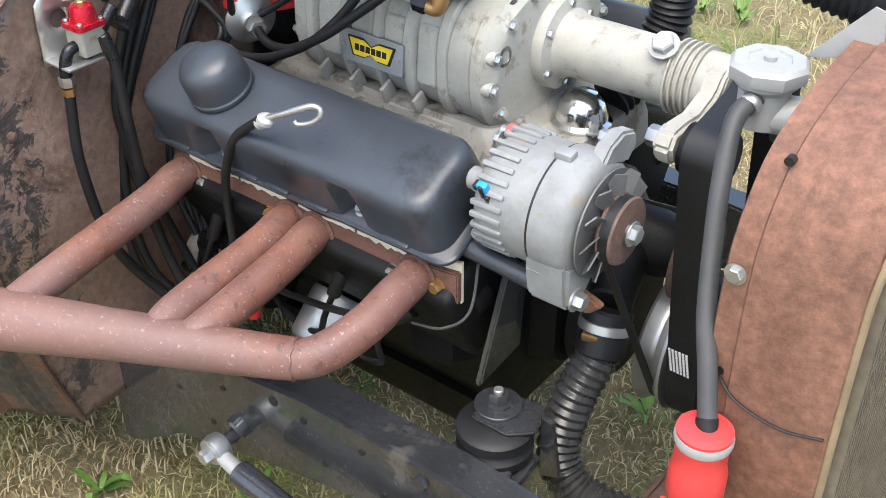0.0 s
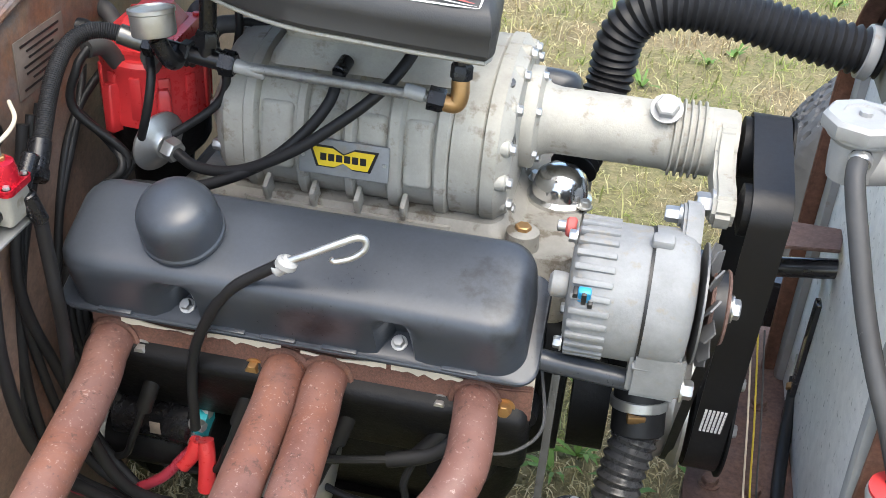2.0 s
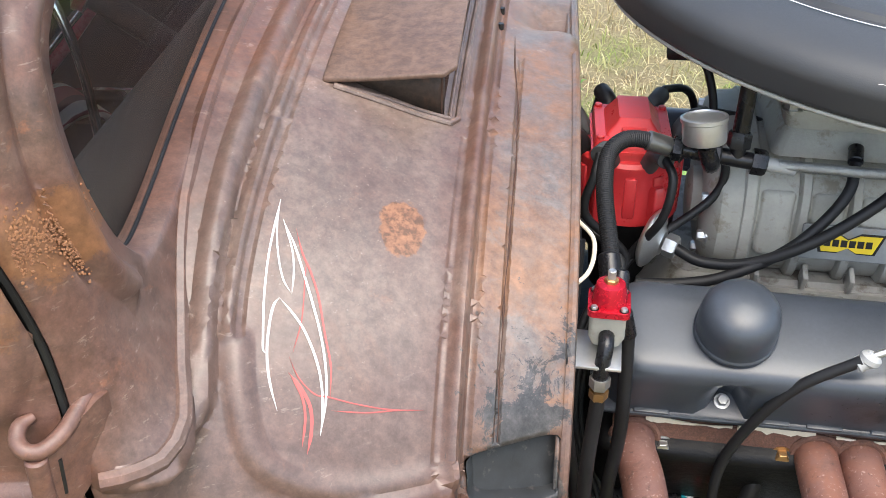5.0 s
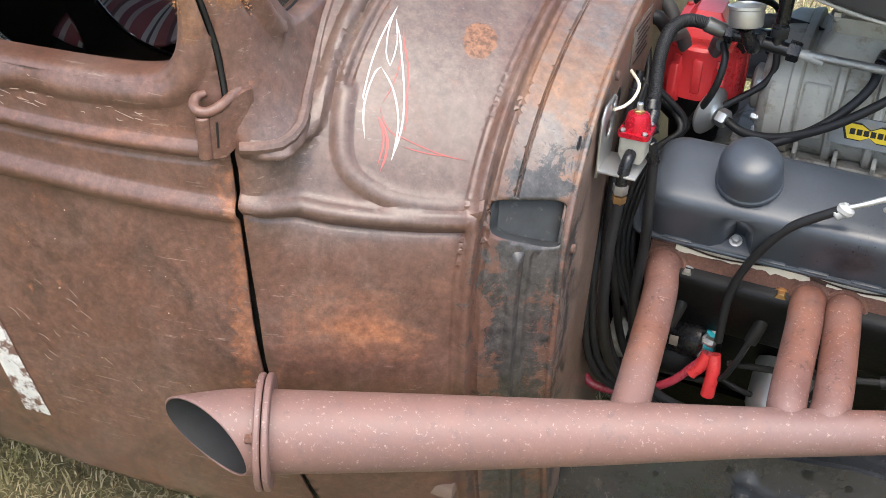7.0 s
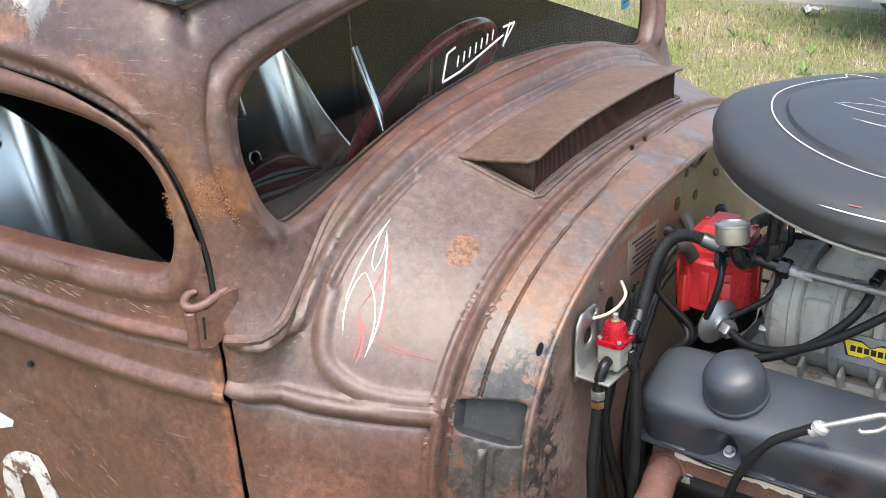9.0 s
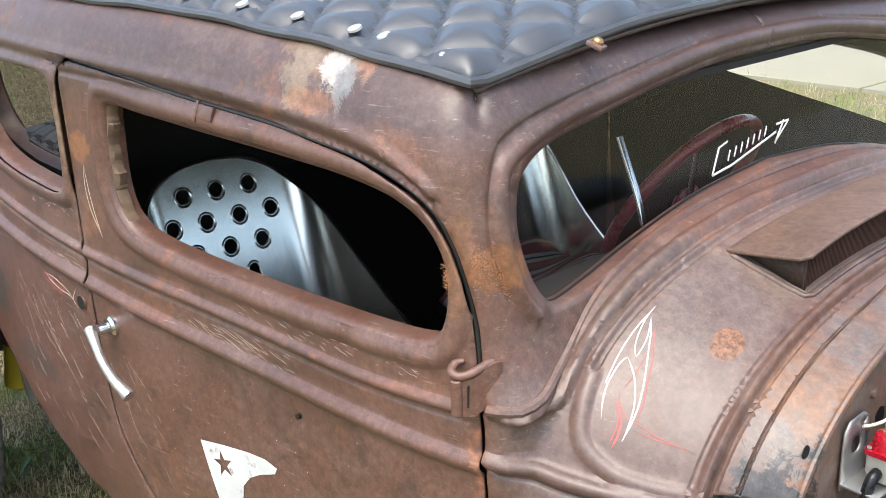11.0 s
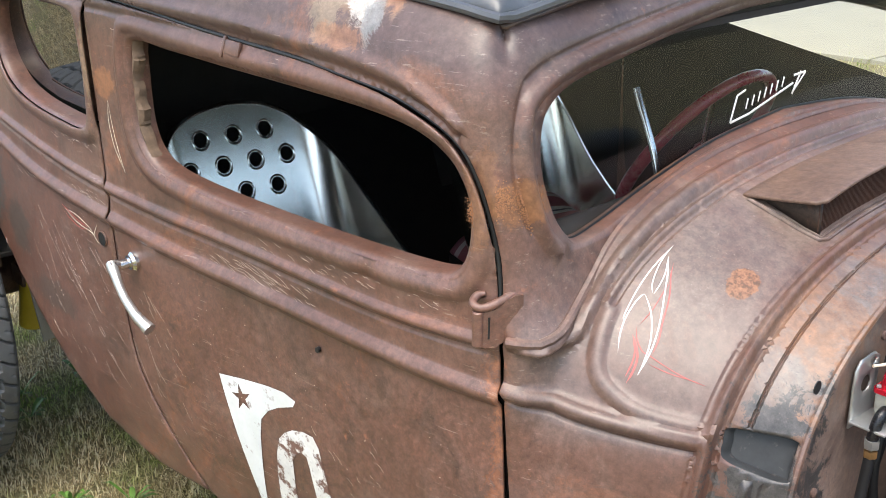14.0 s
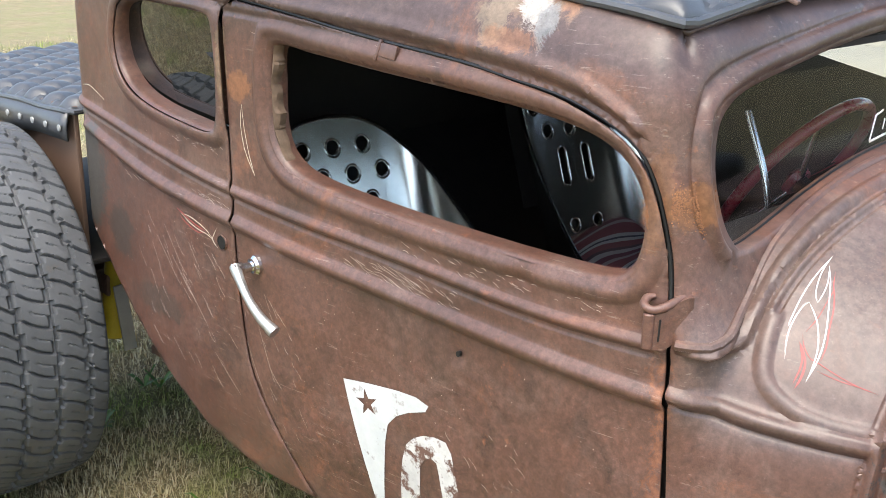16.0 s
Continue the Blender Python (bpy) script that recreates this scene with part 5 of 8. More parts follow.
for i, x in enumerate([-.44, -.535, -.585, -.69, -.80, -.92, -1.05, -1.2, -1.35, -1.5]):
    for sy in (-1, 1):
        w = (float(half_width(x)) - .068) * sy
        part_mesh("snap", me_snap, M_WHITE_METAL, roof_cover, at=pose(x, w, float(roof_z(x, w)) + .021, -22 * sy)) if i == 0 and sy == -1 else None
        if not (i == 0 and sy == -1):
            o = new("snap", me_snap)
            o.parent, o.matrix_basis = roof_cover, pose(x, w, float(roof_z(x, w)) + .021, -22 * sy)
bm = block((.022, .022, .006), pose(0, 0, 0), .002)
clip = part("snap_clip", bm, M_XMEMBER, roof_cover, "steel snap stud", at=pose(-.366, -.41, 1.168, 0, 24, 20))
part("stud", lathe([(.007, .002), (.007, .006), (.0045, .009)], seg=16), M_BRASS, clip)

# bed behind the cabin with its quilted cover
bed = thing("rear_bed", "rusty steel rear bed under a quilted cover", "truck bed", at=pose(0, 0, 0, 0, 0, YAW))
M_BED = plain("smooth_brown_paint", (0.155, 0.096, 0.066), 0.42, vary=0.15, scale=4, relief=0.08)
part("bed_wall", block((.9, .012, .36), pose(-2.24, -.655, .665, 0, -1.5), .003), M_BED, bed)
part("bed_wall", block((.9, .012, .36), pose(-2.24, .655, .665, 0, -1.5), .003), M_BED, bed)
part("bed_floor", block((.9, 1.30, .012), pose(-2.24, 0, .52), .003), M_LINER, bed)
tonneau, G2 = quilt("tonneau_cover", None, -2.66, -1.785, lambda x: .672, lambda x, y: .842 - .03 * (x + 1.79) * -1 * 0 + .02 * (1 - (y / .68) ** 2) - .02 * (-1.79 - x),
                    "black quilted vinyl cover with snaps over the rear bed", "cover", 120, 160, .085)
bm = bmesh.new()
flap = [(x, -.676, .846 - .02 * (-1.79 - x)) for x in np.linspace(-2.66, -1.79, 30)]
r0 = [bm.verts.new(p) for p in flap]
r1 = [bm.verts.new((x, y - .008 - .002 * math.sin(40 * x), z - .03)) for x, y, z in flap]
r2 = [bm.verts.new((x, y - .006 - .003 * math.sin(33 * x), z - .058 - .003 * math.sin(21 * x))) for x, y, z in flap]
for a, b in ((r0, r1), (r1, r2)):
    for i in range(29):
        bm.faces.new((a[i], a[i + 1], b[i + 1], b[i]))
solid(part("side_flap", bm, M_VINYL, tonneau), .004)
for i in range(9):
    x = -1.805 - i * .062
    o = new("snap", me_snap)
    o.parent, o.matrix_basis = tonneau, pose(x, -.688, .815 - .02 * (-1.79 - x), 90) @ Matrix.Diagonal((.75, .75, .75, 1))


# ---- engine ----
def loft(layers, at=None, n_corner=8, bm=None, dent=None, cap_bottom=True):
    """Rounded-rectangle layers (height, half length, half width, corner radius) joined from below up."""
    bm = bm or bmesh.new()
    rings = []
    for h, a, b, r in layers:
        pts = []
        for cx, cy, t0 in ((a - r, b - r, 0), (-(a - r), b - r, 90), (-(a - r), -(b - r), 180), (a - r, -(b - r), 270)):
            for k in range(n_corner + 1):
                t = radians(t0 + 90 * k / n_corner)
                pts.append((cx + r * math.cos(t), cy + r * math.sin(t)))
        dense = []
        for p, q in zip(pts, pts[1:] + pts[:1]):
            m_ = max(1, int(math.hypot(q[0] - p[0], q[1] - p[1]) / .012)) if dent else 1
            dense += [(p[0] + (q[0] - p[0]) * i / m_, p[1] + (q[1] - p[1]) * i / m_) for i in range(m_)]
        if rings and len(dense) != len(rings[0]):
            dense = [tuple(v) for v in resample(dense, len(rings[0]))]
        if dent:
            dense = [dent(x, y, h) for x, y in dense]
        rings.append([bm.verts.new((x, y, h) if at is None else at @ Vector((x, y, h))) for x, y in dense])
    for a, b in zip(rings, rings[1:]):
        for k in range(len(a)):
            bm.faces.new((a[k], a[(k + 1) % len(a)], b[(k + 1) % len(a)], b[k]))
    bm.faces.new(rings[-1])
    if cap_bottom:
        bm.faces.new(rings[0][::-1])
    return bm


def resample(loop, n):
    L = np.array(loop + [loop[0]])
    d = np.r_[0, np.cumsum(np.linalg.norm(np.diff(L, axis=0), axis=1))]
    u = np.linspace(0, d[-1], n, endpoint=False)
    return np.stack([np.interp(u, d, L[:, k]) for k in (0, 1)], -1)


def poly_plate(pts, thick, at, bevel=.002):
    """A flat plate cut to an outline."""
    bm = bmesh.new()
    f = bm.faces.new([bm.verts.new((x, y, 0)) for x, y in pts])
    r = bmesh.ops.extrude_face_region(bm, geom=[f])
    vs = [g for g in r["geom"] if isinstance(g, bmesh.types.BMVert)]
    bmesh.ops.translate(bm, vec=(0, 0, thick), verts=vs)
    if bevel:
        bmesh.ops.bevel(bm, geom=[e for e in bm.edges if len(e.link_faces) == 2 and e.calc_face_angle(0) > .6], offset=bevel, segments=2, affect="EDGES")
    bmesh.ops.transform(bm, matrix=at, verts=bm.verts)
    return bm


XZ = pose(0, 0, 0, 90)  # flat x, y drawn upright along x, z, facing the near side

engine = thing("engine", "black small V8 engine block with iron heads", "engine")
part("block", loft([(.22, .20, .10, .03), (.30, .215, .15, .03), (.36, .22, .17, .03), (.44, .22, .19, .03), (.52, .22, .16, .03)], pose(.245, 0, 0)), M_BLOCK, engine)
part("oil_pan", loft([(.13, .15, .08, .03), (.16, .18, .10, .03), (.23, .205, .12, .02)], pose(.22, 0, 0)), M_BLOCK, engine)
for sy in (-1, 1):
    hm = pose(.243, sy * .165, .475, -38 * -sy * -1 if sy < 0 else 38)
    head = part("cylinder_head", block((.455, .15, .13), pose(.243, sy * .175, .49, 28 * -sy), .012, 3), M_BLOCK, engine)
    for i, x in enumerate((.03, .105, .155, .318, .369, .46)):
        part("bolt_boss", lathe([(.019, -.02), (.017, .004), (.014, .006)], (x, sy * .214, .479), (x, sy * .5, .40), 20), M_BLOCK, head)
        part("head_bolt", hexbolt((x, sy * .219, .477), (0, sy, -.28), .0085, .012), M_BLACKFIT if i % 2 else M_STEELDARK, head)
    for x in (.128, .345):
        part("port_boss", lathe([(.030, -.02), (.028, .008), (.018, .014)], (x, sy * .208, .497), (x, sy * .5, .45), 24), M_BLOCK, head)
    part("head_ledge", block((.43, .03, .012), pose(.243, sy * .214, .452, 20 * -sy), .004), M_BLOCK, head)
part("bellhousing", loft([(0, .15, .17, .06), (.06, .14, .15, .06)], pose(.02, 0, .36, 0, -90)), M_BLOCK, engine)
part("timing_cover", loft([(0, .10, .10, .04), (.035, .09, .09, .04)], pose(.462, 0, .40, 0, 90)), M_BLOCK, engine)
part("water_pump", lathe([(.075, 0), (.075, .02), (.045, .05), (.038, .10), (.03, .12)], (.49, 0, .49), (1, 0, .49), 28), M_BLOCK, engine)
part("pump_inlet", rod((.55, -.02, .49), (.575, -.112, .465), .027, .027, bevel=.003), M_BLOCK, engine)
part("side_boss", loft([(0, .05, .03, .012), (.02, .042, .024, .012)], pose(.20, -.185, .43, 90)), M_BLOCK, engine)
part("side_boss", loft([(0, .04, .045, .012), (.03, .032, .035, .012)], pose(.40, -.18, .40, 90)), M_BLOCK, engine)

# valve covers
VC = Matrix(((1, 0, 0, .2375), (0, .906, -.423, -.215), (0, .423, .906, .5845), (0, 0, 0, 1)))


def scallop(x, y, h):
    if y < 0 and h < .066:
        d = max(math.exp(-((x - xb) / .0145) ** 4) for xb in (-.107, .104))
        y += .030 * d * (1 - (h / .068) ** 2)
    return x, y


def valve_cover(at, name):
    ob = thing(name, "satin black steel valve cover on the engine", "valve cover", "valve covers")
    part("shell", loft([(.005, .224, .056, .028), (.018, .2235, .0555, .028), (.032, .223, .055, .028), (.046, .2225, .0545, .028), (.060, .222, .054, .028), (.068, .220, .0525, .027), (.0735, .2165, .0495, .026), (.077, .2115, .045, .025), (.0788, .206, .0395, .023), (.080, .19, .025, .016)], at, 8, None, scallop), M_VALVE, ob)
    part("flange", loft([(0, .2365, .0605, .02), (.004, .2365, .0605, .02), (.0055, .235, .059, .02)], at), M_VALVE, ob)
    for xb in (-.107, .104):
        part("cover_bolt", hexbolt(at @ Vector((xb, -.0395, .006)), at.to_3x3() @ Vector((0, -.25, 1)), .0058, .010), M_STEEL, ob)
    for xb in (-.175, -.06, -.01, .05, .165):
        part("spreader_bar", block((.034, .008, .003), at @ pose(xb, -.056, .007), .001), M_VALVE, ob)
    return ob


cover = valve_cover(VC, "valve_cover")
valve_cover(Matrix.Diagonal((1, -1, 1, 1)) @ VC, "valve_cover")
breather = part("breather_cap", lathe([(.026, .076), (.0365, .080), (.0392, .082), (.0395, .0865), (.0378, .0885), (.0376, .104), (.0364, .115), (.0325, .1235), (.025, .129), (.013, .132), (.0005, .133)], VC @ Vector((-.106, -.002, 0)), VC @ Vector((-.106, -.002, 1)), 48), M_VALVE, cover, "domed black breather cap")

# exhaust header
header = thing("exhaust_header", "rusty lakes-style exhaust header with turn-out tip", "exhaust")
fl = []
for x in np.linspace(.028, .472, 60):
    fl.append((x, .545 + .004 * math.sin(x * 40)))
low = []
for x in np.linspace(.472, .028, 80):
    near = min(abs(x - p) for p in (.051, .23, .272, .418))
    low.append((x, .506 - .016 * math.exp(-(near / .03) ** 2)))
part("flange", poly_plate([(x, z) for x, z in fl] + low, .009, pose(0, -.246, 0) @ XZ, .0015), M_FLANGE, header, "dark rusted flange plate")
part("gasket", poly_plate([(x, z + .008 + .003 * math.sin(90 * x) * math.sin(37 * x)) for x, z in fl] + [(x, z - .002) for x, z in low], .004, pose(0, -.2435, 0) @ XZ, 0), M_GASKET, header, "torn cream gasket")
rg = random.Random(12)
for x0, x1 in ((.06, .145), (.15, .225), (.245, .33), (.335, .405)):
    xs_ = np.linspace(x0, x1, 14)
    part("gasket_edge", poly_plate([(x, .5475 + .004 * math.sin(x * 40)) for x in xs_] + [(x, .5425 + rg.uniform(-.0012, .0016) - (.003 if rg.random() < .12 else 0)) for x in xs_[::-1]], .0016, pose(0, -.2552, 0) @ XZ, 0), M_GASKET, header, "torn cream gasket")
part("gasket_tab", poly_plate([(.365 + .024 * math.cos(t), .497 + .018 * math.sin(t)) for t in np.linspace(0, math.pi, 14)], .003, pose(0, -.2535, 0) @ XZ, 0), M_GASKET, header, "torn cream gasket")
COL = curve_points([(.408, -.385, .498), (.385, -.41, .491), (.20, -.495, .486), (.05, -.565, .483), (-.10, -.64, .485), (-.25, -.715, .488)], 8)


def col_r(x):
    return float(np.interp(x, [-.25, -.1, .06, .2, .385, .43], [.045, .041, .035, .028, .0225, .0215]))


def col_at(x):
    i = int(np.argmin(np.abs(COL[:, 0] - x)))
    return COL[i]


for px_, jx in ((.051, .082), (.23, .238), (.272, .283)):
    j = col_at(jx)
    pts = [(px_, -.245, .519), (px_, -.275, .518), (px_ + (jx - px_) * .35, -.32 + (j[1] + .5) * .2, .512), (jx, j[1] + .03, j[2] + .012), tuple(j)]
    pp = part("primary_pipe", hose(pts, .0215, 20, 8), M_HEADER, header)
    part("weld_bead", sweep([(px_ + .0232 * math.cos(t), -.256, .519 + .0232 * math.sin(t)) for t in np.linspace(0, 2 * math.pi, 25)[:-1]], .0035, 6, closed=True), M_FLANGE, pp)
pts = [(.418, -.245, .524), (.424, -.30, .523), (.424, -.345, .514), (.408, -.385, .498), tuple(COL[8]), tuple(COL[11])]
pp = part("primary_pipe", hose(pts, .0215, 20, 8), M_HEADER, header)
part("weld_bead", sweep([(.418 + .0232 * math.cos(t), -.256, .522 + .0232 * math.sin(t)) for t in np.linspace(0, 2 * math.pi, 25)[:-1]], .0035, 6, closed=True), M_FLANGE, pp)
collector = part("collector", sweep(COL[8:], [col_r(p[0]) for p in COL[8:]], 32), M_HEADER, header, "tapered pink-brown collector pipe")
cdir = Vector(COL[-1] - COL[-3]).normalized()
a0 = axis_frame(Vector(COL[8]), Vector(COL[10]))
part("weld_bead", sweep([a0 @ Vector((.0222 * math.cos(t), .0222 * math.sin(t), .0008 * math.sin(9 * t))) for t in np.linspace(0, 2 * math.pi, 41)[:-1]], .0014, 6, closed=True), M_HEADER, collector)
re = Vector(COL[-1])
for o in (0, .0085):
    part("ring_flange", lathe([(.044, o), (.061, o), (.0625, o + .0015), (.0625, o + .0055), (.061, o + .007), (.044, o + .007)], re, re + cdir, 48), M_HEADER, header)
for k in range(3):
    t = 2 * math.pi * k / 3 + .6
    af = axis_frame(re, re + cdir)
    part("flange_bolt", hexbolt(af @ Vector((.055 * math.cos(t), .055 * math.sin(t), .0155)), cdir, .005, .008), M_FLANGE, header)
bm = bmesh.new()
af = axis_frame(re + cdir * .014, re + cdir)
upv = (af.to_3x3().inverted() @ Vector((0, 1, .18))).normalized()
ph0 = math.atan2(upv.y, upv.x)


def tip_tube(r, cut):
    bm, rings = bmesh.new(), []
    for u in np.linspace(0, 1, 14):
        row = []
        for k in range(48):
            t = 2 * math.pi * k / 48
            h = u * (.010 + .086 * (.5 + .5 * math.cos(t - ph0)) - cut)
            row.append(bm.verts.new(af @ (Vector((r * math.cos(t), r * math.sin(t), h)) - upv * (1.9 * h * h))))
        rings.append(row)
    for a, b in zip(rings, rings[1:]):
        for k in range(48):
            bm.faces.new((a[k], a[(k + 1) % 48], b[(k + 1) % 48], b[k]))
    return bm


bm.free()
solid(part("turnout_tip", tip_tube(.046, 0), M_HEADER, header, "slash-cut turn-out tip"), .002)
part("tip_inside", tip_tube(.0432, .001), M_SOOT, header, "sooty inside of the tip")
part("tip_end", rod(re + cdir * .010, re + cdir * .016, .044), M_SOOT, header)
for x, z in ((.034, .515), (.08, .513), (.197, .515), (.285, .518), (.385, .512), (.447, .521)):
    part("flange_bolt", hexbolt((x, -.254, z), (0, -1, 0), .0075, .011), M_STEEL if x in (.08, .285, .385) else M_BRASS, header)

# spark plugs and leads
for x, z in ((.079, .471), (.184, .476), (.292, .477), (.3945, .480)):
    plug = thing("spark_plug_lead", "black ignition lead with boot on a spark plug", "spark plug lead", "spark plug leads")
    lean = -.012 if x < .3 else -.03
    part("terminal", rod((x, -.216, z + .006), (x - .001, -.233, z - .008), .0085, .0092, bevel=.002), M_STEEL, plug)
    part("hex_nut", hexbolt((x, -.214, z + .008), (0, -.8, -.5), .0105, .008, washer=False), M_STEEL, plug)
    part("boot", hose([(x - .001, -.231, z - .005), (x + lean * .3, -.240, z - .022), (x + lean, -.246, z - .050)], .0088, 14), M_RUBBER, plug)
    part("lead", hose([(x + lean, -.245, z - .047), (x + lean - .012, -.252, z - .085), (x - .045, -.245, z - .125), (x - .11, -.225, z - .15), (x - .19, -.20, z - .14)], .0042, 8), M_RUBBER, plug)
lead = thing("starter_cable", "long black cable with boot along the block", "cable")
part("cable", hose([(.40, -.245, .455), (.37, -.252, .434), (.30, -.258, .418), (.22, -.25, .397), (.15, -.235, .375)], .0046, 8), M_RUBBER, lead)
part("boot", hose([(.402, -.243, .458), (.375, -.251, .437), (.335, -.256, .425)], .0085, 12), M_RUBBER, lead)
wire = thing("sender_wire", "thin grey wire looping round the head", "wire")
part("wire", hose([(.475, -.22, .55), (.485, -.25, .50), (.46, -.265, .475), (.42, -.268, .465)], .0018, 6), M_GREYHOSE, wire)

# starter motor
starter = thing("starter_motor", "black starter motor low beside the block", "starter motor")
part("case", lathe([(.02, 0), (.036, .004), (.038, .01), (.038, .10), (.036, .104), (.036, .108), (.038, .112), (.038, .128), (.02, .132)], (.0, -.195, .345), (1, -.195, .345), 32), M_BLOCK, starter)
part("drive_end", lathe([(.012, -.02), (.036, -.016), (.0415, -.008), (.0415, .004), (.036, .012)], (-.002, -.195, .345), (1, -.195, .345), 36), M_CAST, starter, "grey cast drive end")
part("solenoid", lathe([(.02, 0), (.026, .003), (.026, .062), (.0275, .064), (.0275, .088), (.022, .093)], (.02, -.213, .385), (1, -.213, .385), 28), M_BLACKFIT, starter)
part("cap_label", block((.012, .001, .016), pose(.075, -.2405, .392), .0003), M_PLATE, starter, "small printed label")
part("terminal_cap", lathe([(.016, 0), (.017, .002), (.015, .014)], (.112, -.213, .388), (1, -.213, .388), 20), M_TEAL, starter, "teal terminal cap")
for dy, dz in ((-.012, .016), (-.016, -.004), (.006, .020)):
    part("stud", hexbolt((.112, -.213 + dy, .380 + dz), (1, -.35, 0), .0068, .016), M_STEEL, starter)
part("bolt", hexbolt((.004, -.236, .322), (.3, -1, 0), .007, .01), M_STEEL, starter)
part("power_cable", hose([(-.04, -.25, .30), (-.02, -.252, .287), (.025, -.25, .292), (.078, -.248, .325), (.108, -.243, .362), (.124, -.236, .382)], .0062, 10), M_MAROON, starter, "red battery cable")
part("cable_boot", hose([(.130, -.237, .385), (.134, -.244, .362), (.133, -.250, .325)], .0095, 12), M_RED, starter, "red rubber boot")
part("second_boot", hose([(.122, -.238, .384), (.117, -.243, .366), (.106, -.246, .350)], .0085, 12), M_RED, starter, "red rubber boot")
oil = thing("oil_filter", "pale green metal canister low beside the block", "filter")
part("can", lathe([(.018, .0), (.038, .003), (.042, .010), (.042, .07), (.04, .075)], (.222, -.225, .30), (.222, -.145, .375), 36), M_STEEL, oil)

# dipstick
dip = thing("dipstick", "engine dipstick with a bright looped handle", "dipstick")
part("tube", hose([(.135, -.268, .43), (.137, -.27, .50), (.152, -.28, .56), (.187, -.289, .625), (.238, -.294, .668)], .0055, 10), M_RUBBER, dip)
part("collar", rod((.234, -.293, .661), (.249, -.291, .672), .0078, bevel=.002), M_WHITE_METAL, dip)
part("collar_knot", rod((.243, -.2925, .664), (.247, -.2915, .674), .0098, bevel=.003), M_WHITE_METAL, dip)
part("handle", sweep(curve_points([(.245, -.292, .671), (.268, -.288, .682), (.292, -.283, .694), (.305, -.279, .699), (.312, -.277, .696), (.312, -.279, .688), (.302, -.283, .680), (.288, -.287, .676), (.284, -.288, .679)], 8), [.0036] * 20 + [.0036 - .0012 * i / 44 for i in range(45)], 10), M_STEEL, dip)

# supercharger
blower = thing("supercharger", "cast aluminium roots supercharger on the intake", "supercharger")
BZ, BY = .691, .0


def case_ring(x, hw, hh, p=3.0, n=64):
    out = []
    for k in range(n):
        t = 2 * math.pi * k / n
        c, s = math.cos(t), math.sin(t)
        out.append((x, BY + hw * math.copysign(abs(c) ** (2 / p), c), BZ + hh * math.copysign(abs(s) ** (2 / p), s)))
    return out


def ringed(rows, bm=None):
    bm = bm or bmesh.new()
    rs = [[bm.verts.new(p) for p in r] for r in rows]
    for a, b in zip(rs, rs[1:]):
        for k in range(len(a)):
            bm.faces.new((a[k], a[(k + 1) % len(a)], b[(k + 1) % len(a)], b[k]))
    bm.faces.new(rs[0][::-1])
    bm.faces.new(rs[-1])
    return bm


part("case", ringed([case_ring(x, hw, hh) for x, hw, hh in ((.1415, .108, .074), (.146, .1115, .0775), (.348, .1115, .0775), (.352, .108, .074))]), M_CAST, blower)
for x, w in ((.1475, .006), (.2015, .0045), (.2515, .0045), (.2975, .006), (.345, .006)):
    part("rib", ringed([case_ring(x + d * w, hw, hh) for d, hw, hh in ((-1.5, .111, .077), (-1, .1185, .083), (-.8, .1195, .084), (.8, .1195, .084), (1, .1185, .083), (1.5, .111, .077))]), M_CAST, blower)
for x0, x1 in ((.158, .193), (.209, .243), (.258, .289), (.307, .336)):
    part("pad", loft([(0, (x1 - x0) / 2, .036, .006), (.003, (x1 - x0) / 2 - .0015, .0345, .006), (.0045, (x1 - x0) / 2 - .004, .032, .005)], Matrix(((1, 0, 0, (x0 + x1) / 2), (0, .10, -.995, -.1105), (0, .995, .10, .698), (0, 0, 0, 1)))), M_CAST, blower)
part("base_flange", loft([(.612, .112, .118, .01), (.624, .112, .118, .01)], pose(.25, 0, 0)), M_CAST, blower)
for x in (.165, .215, .262, .31):
    part("gusset", block((.006, .02, .03), pose(x, -.112, .634, 24), .002), M_CAST, blower)
rear = part("rear_plate", ringed([case_ring(x, hw, hh, 2.6) for x, hw, hh in ((.104, .085, .06), (.108, .104, .073), (.120, .116, .082), (.1405, .1185, .084), (.1415, .117, .083))]), M_CAST, blower)
for k in range(10):
    t = 2 * math.pi * k / 10 + .3
    part("plate_bolt", hexbolt((.112, BY + .104 * math.cos(t), BZ + .072 * math.sin(t)), (-1, 0, 0), .006, .011), M_STEEL, rear)
part("bearing_boss", lathe([(.03, 0), (.03, .012), (.024, .016)], (.106, -.045, .69), (0, -.045, .69), 28), M_CAST, rear)
front = part("front_plate", ringed([case_ring(x, hw, hh, 2.5) for x, hw, hh in ((.3525, .114, .081), (.354, .1185, .0845), (.383, .119, .085), (.3855, .1165, .083), (.3865, .1215, .0875), (.400, .1215, .0875), (.403, .117, .084), (.4115, .108, .078), (.4125, .10, .072))]), M_CAST, blower)
for k in range(14):
    t = 2 * math.pi * k / 14 + .12
    y, z = BY + .1125 * math.cos(t), BZ + .079 * math.sin(t)
    part("boss", rod((.387, y, z), (.4115, y, z), .0098, .0085, bevel=.002), M_CAST, front)
    part("plate_bolt", hexbolt((.4115, y, z), (1, 0, 0), .0055, .006), M_STEEL, front)
part("oil_plug", lathe([(.0085, 0), (.0085, .003), (.005, .0035), (.005, .0015)], (.397, -.064, .7655), (.397, -.075, .80), 18), M_STEELDARK, front)
part("lifting_slot", lathe([(.011, 0), (.012, .002), (.008, .003), (.007, .0005)], (.4105, -.092, .715), (.45, -.092, .715), 20), M_STEELDARK, front)
SY, SZ = .012, .6985
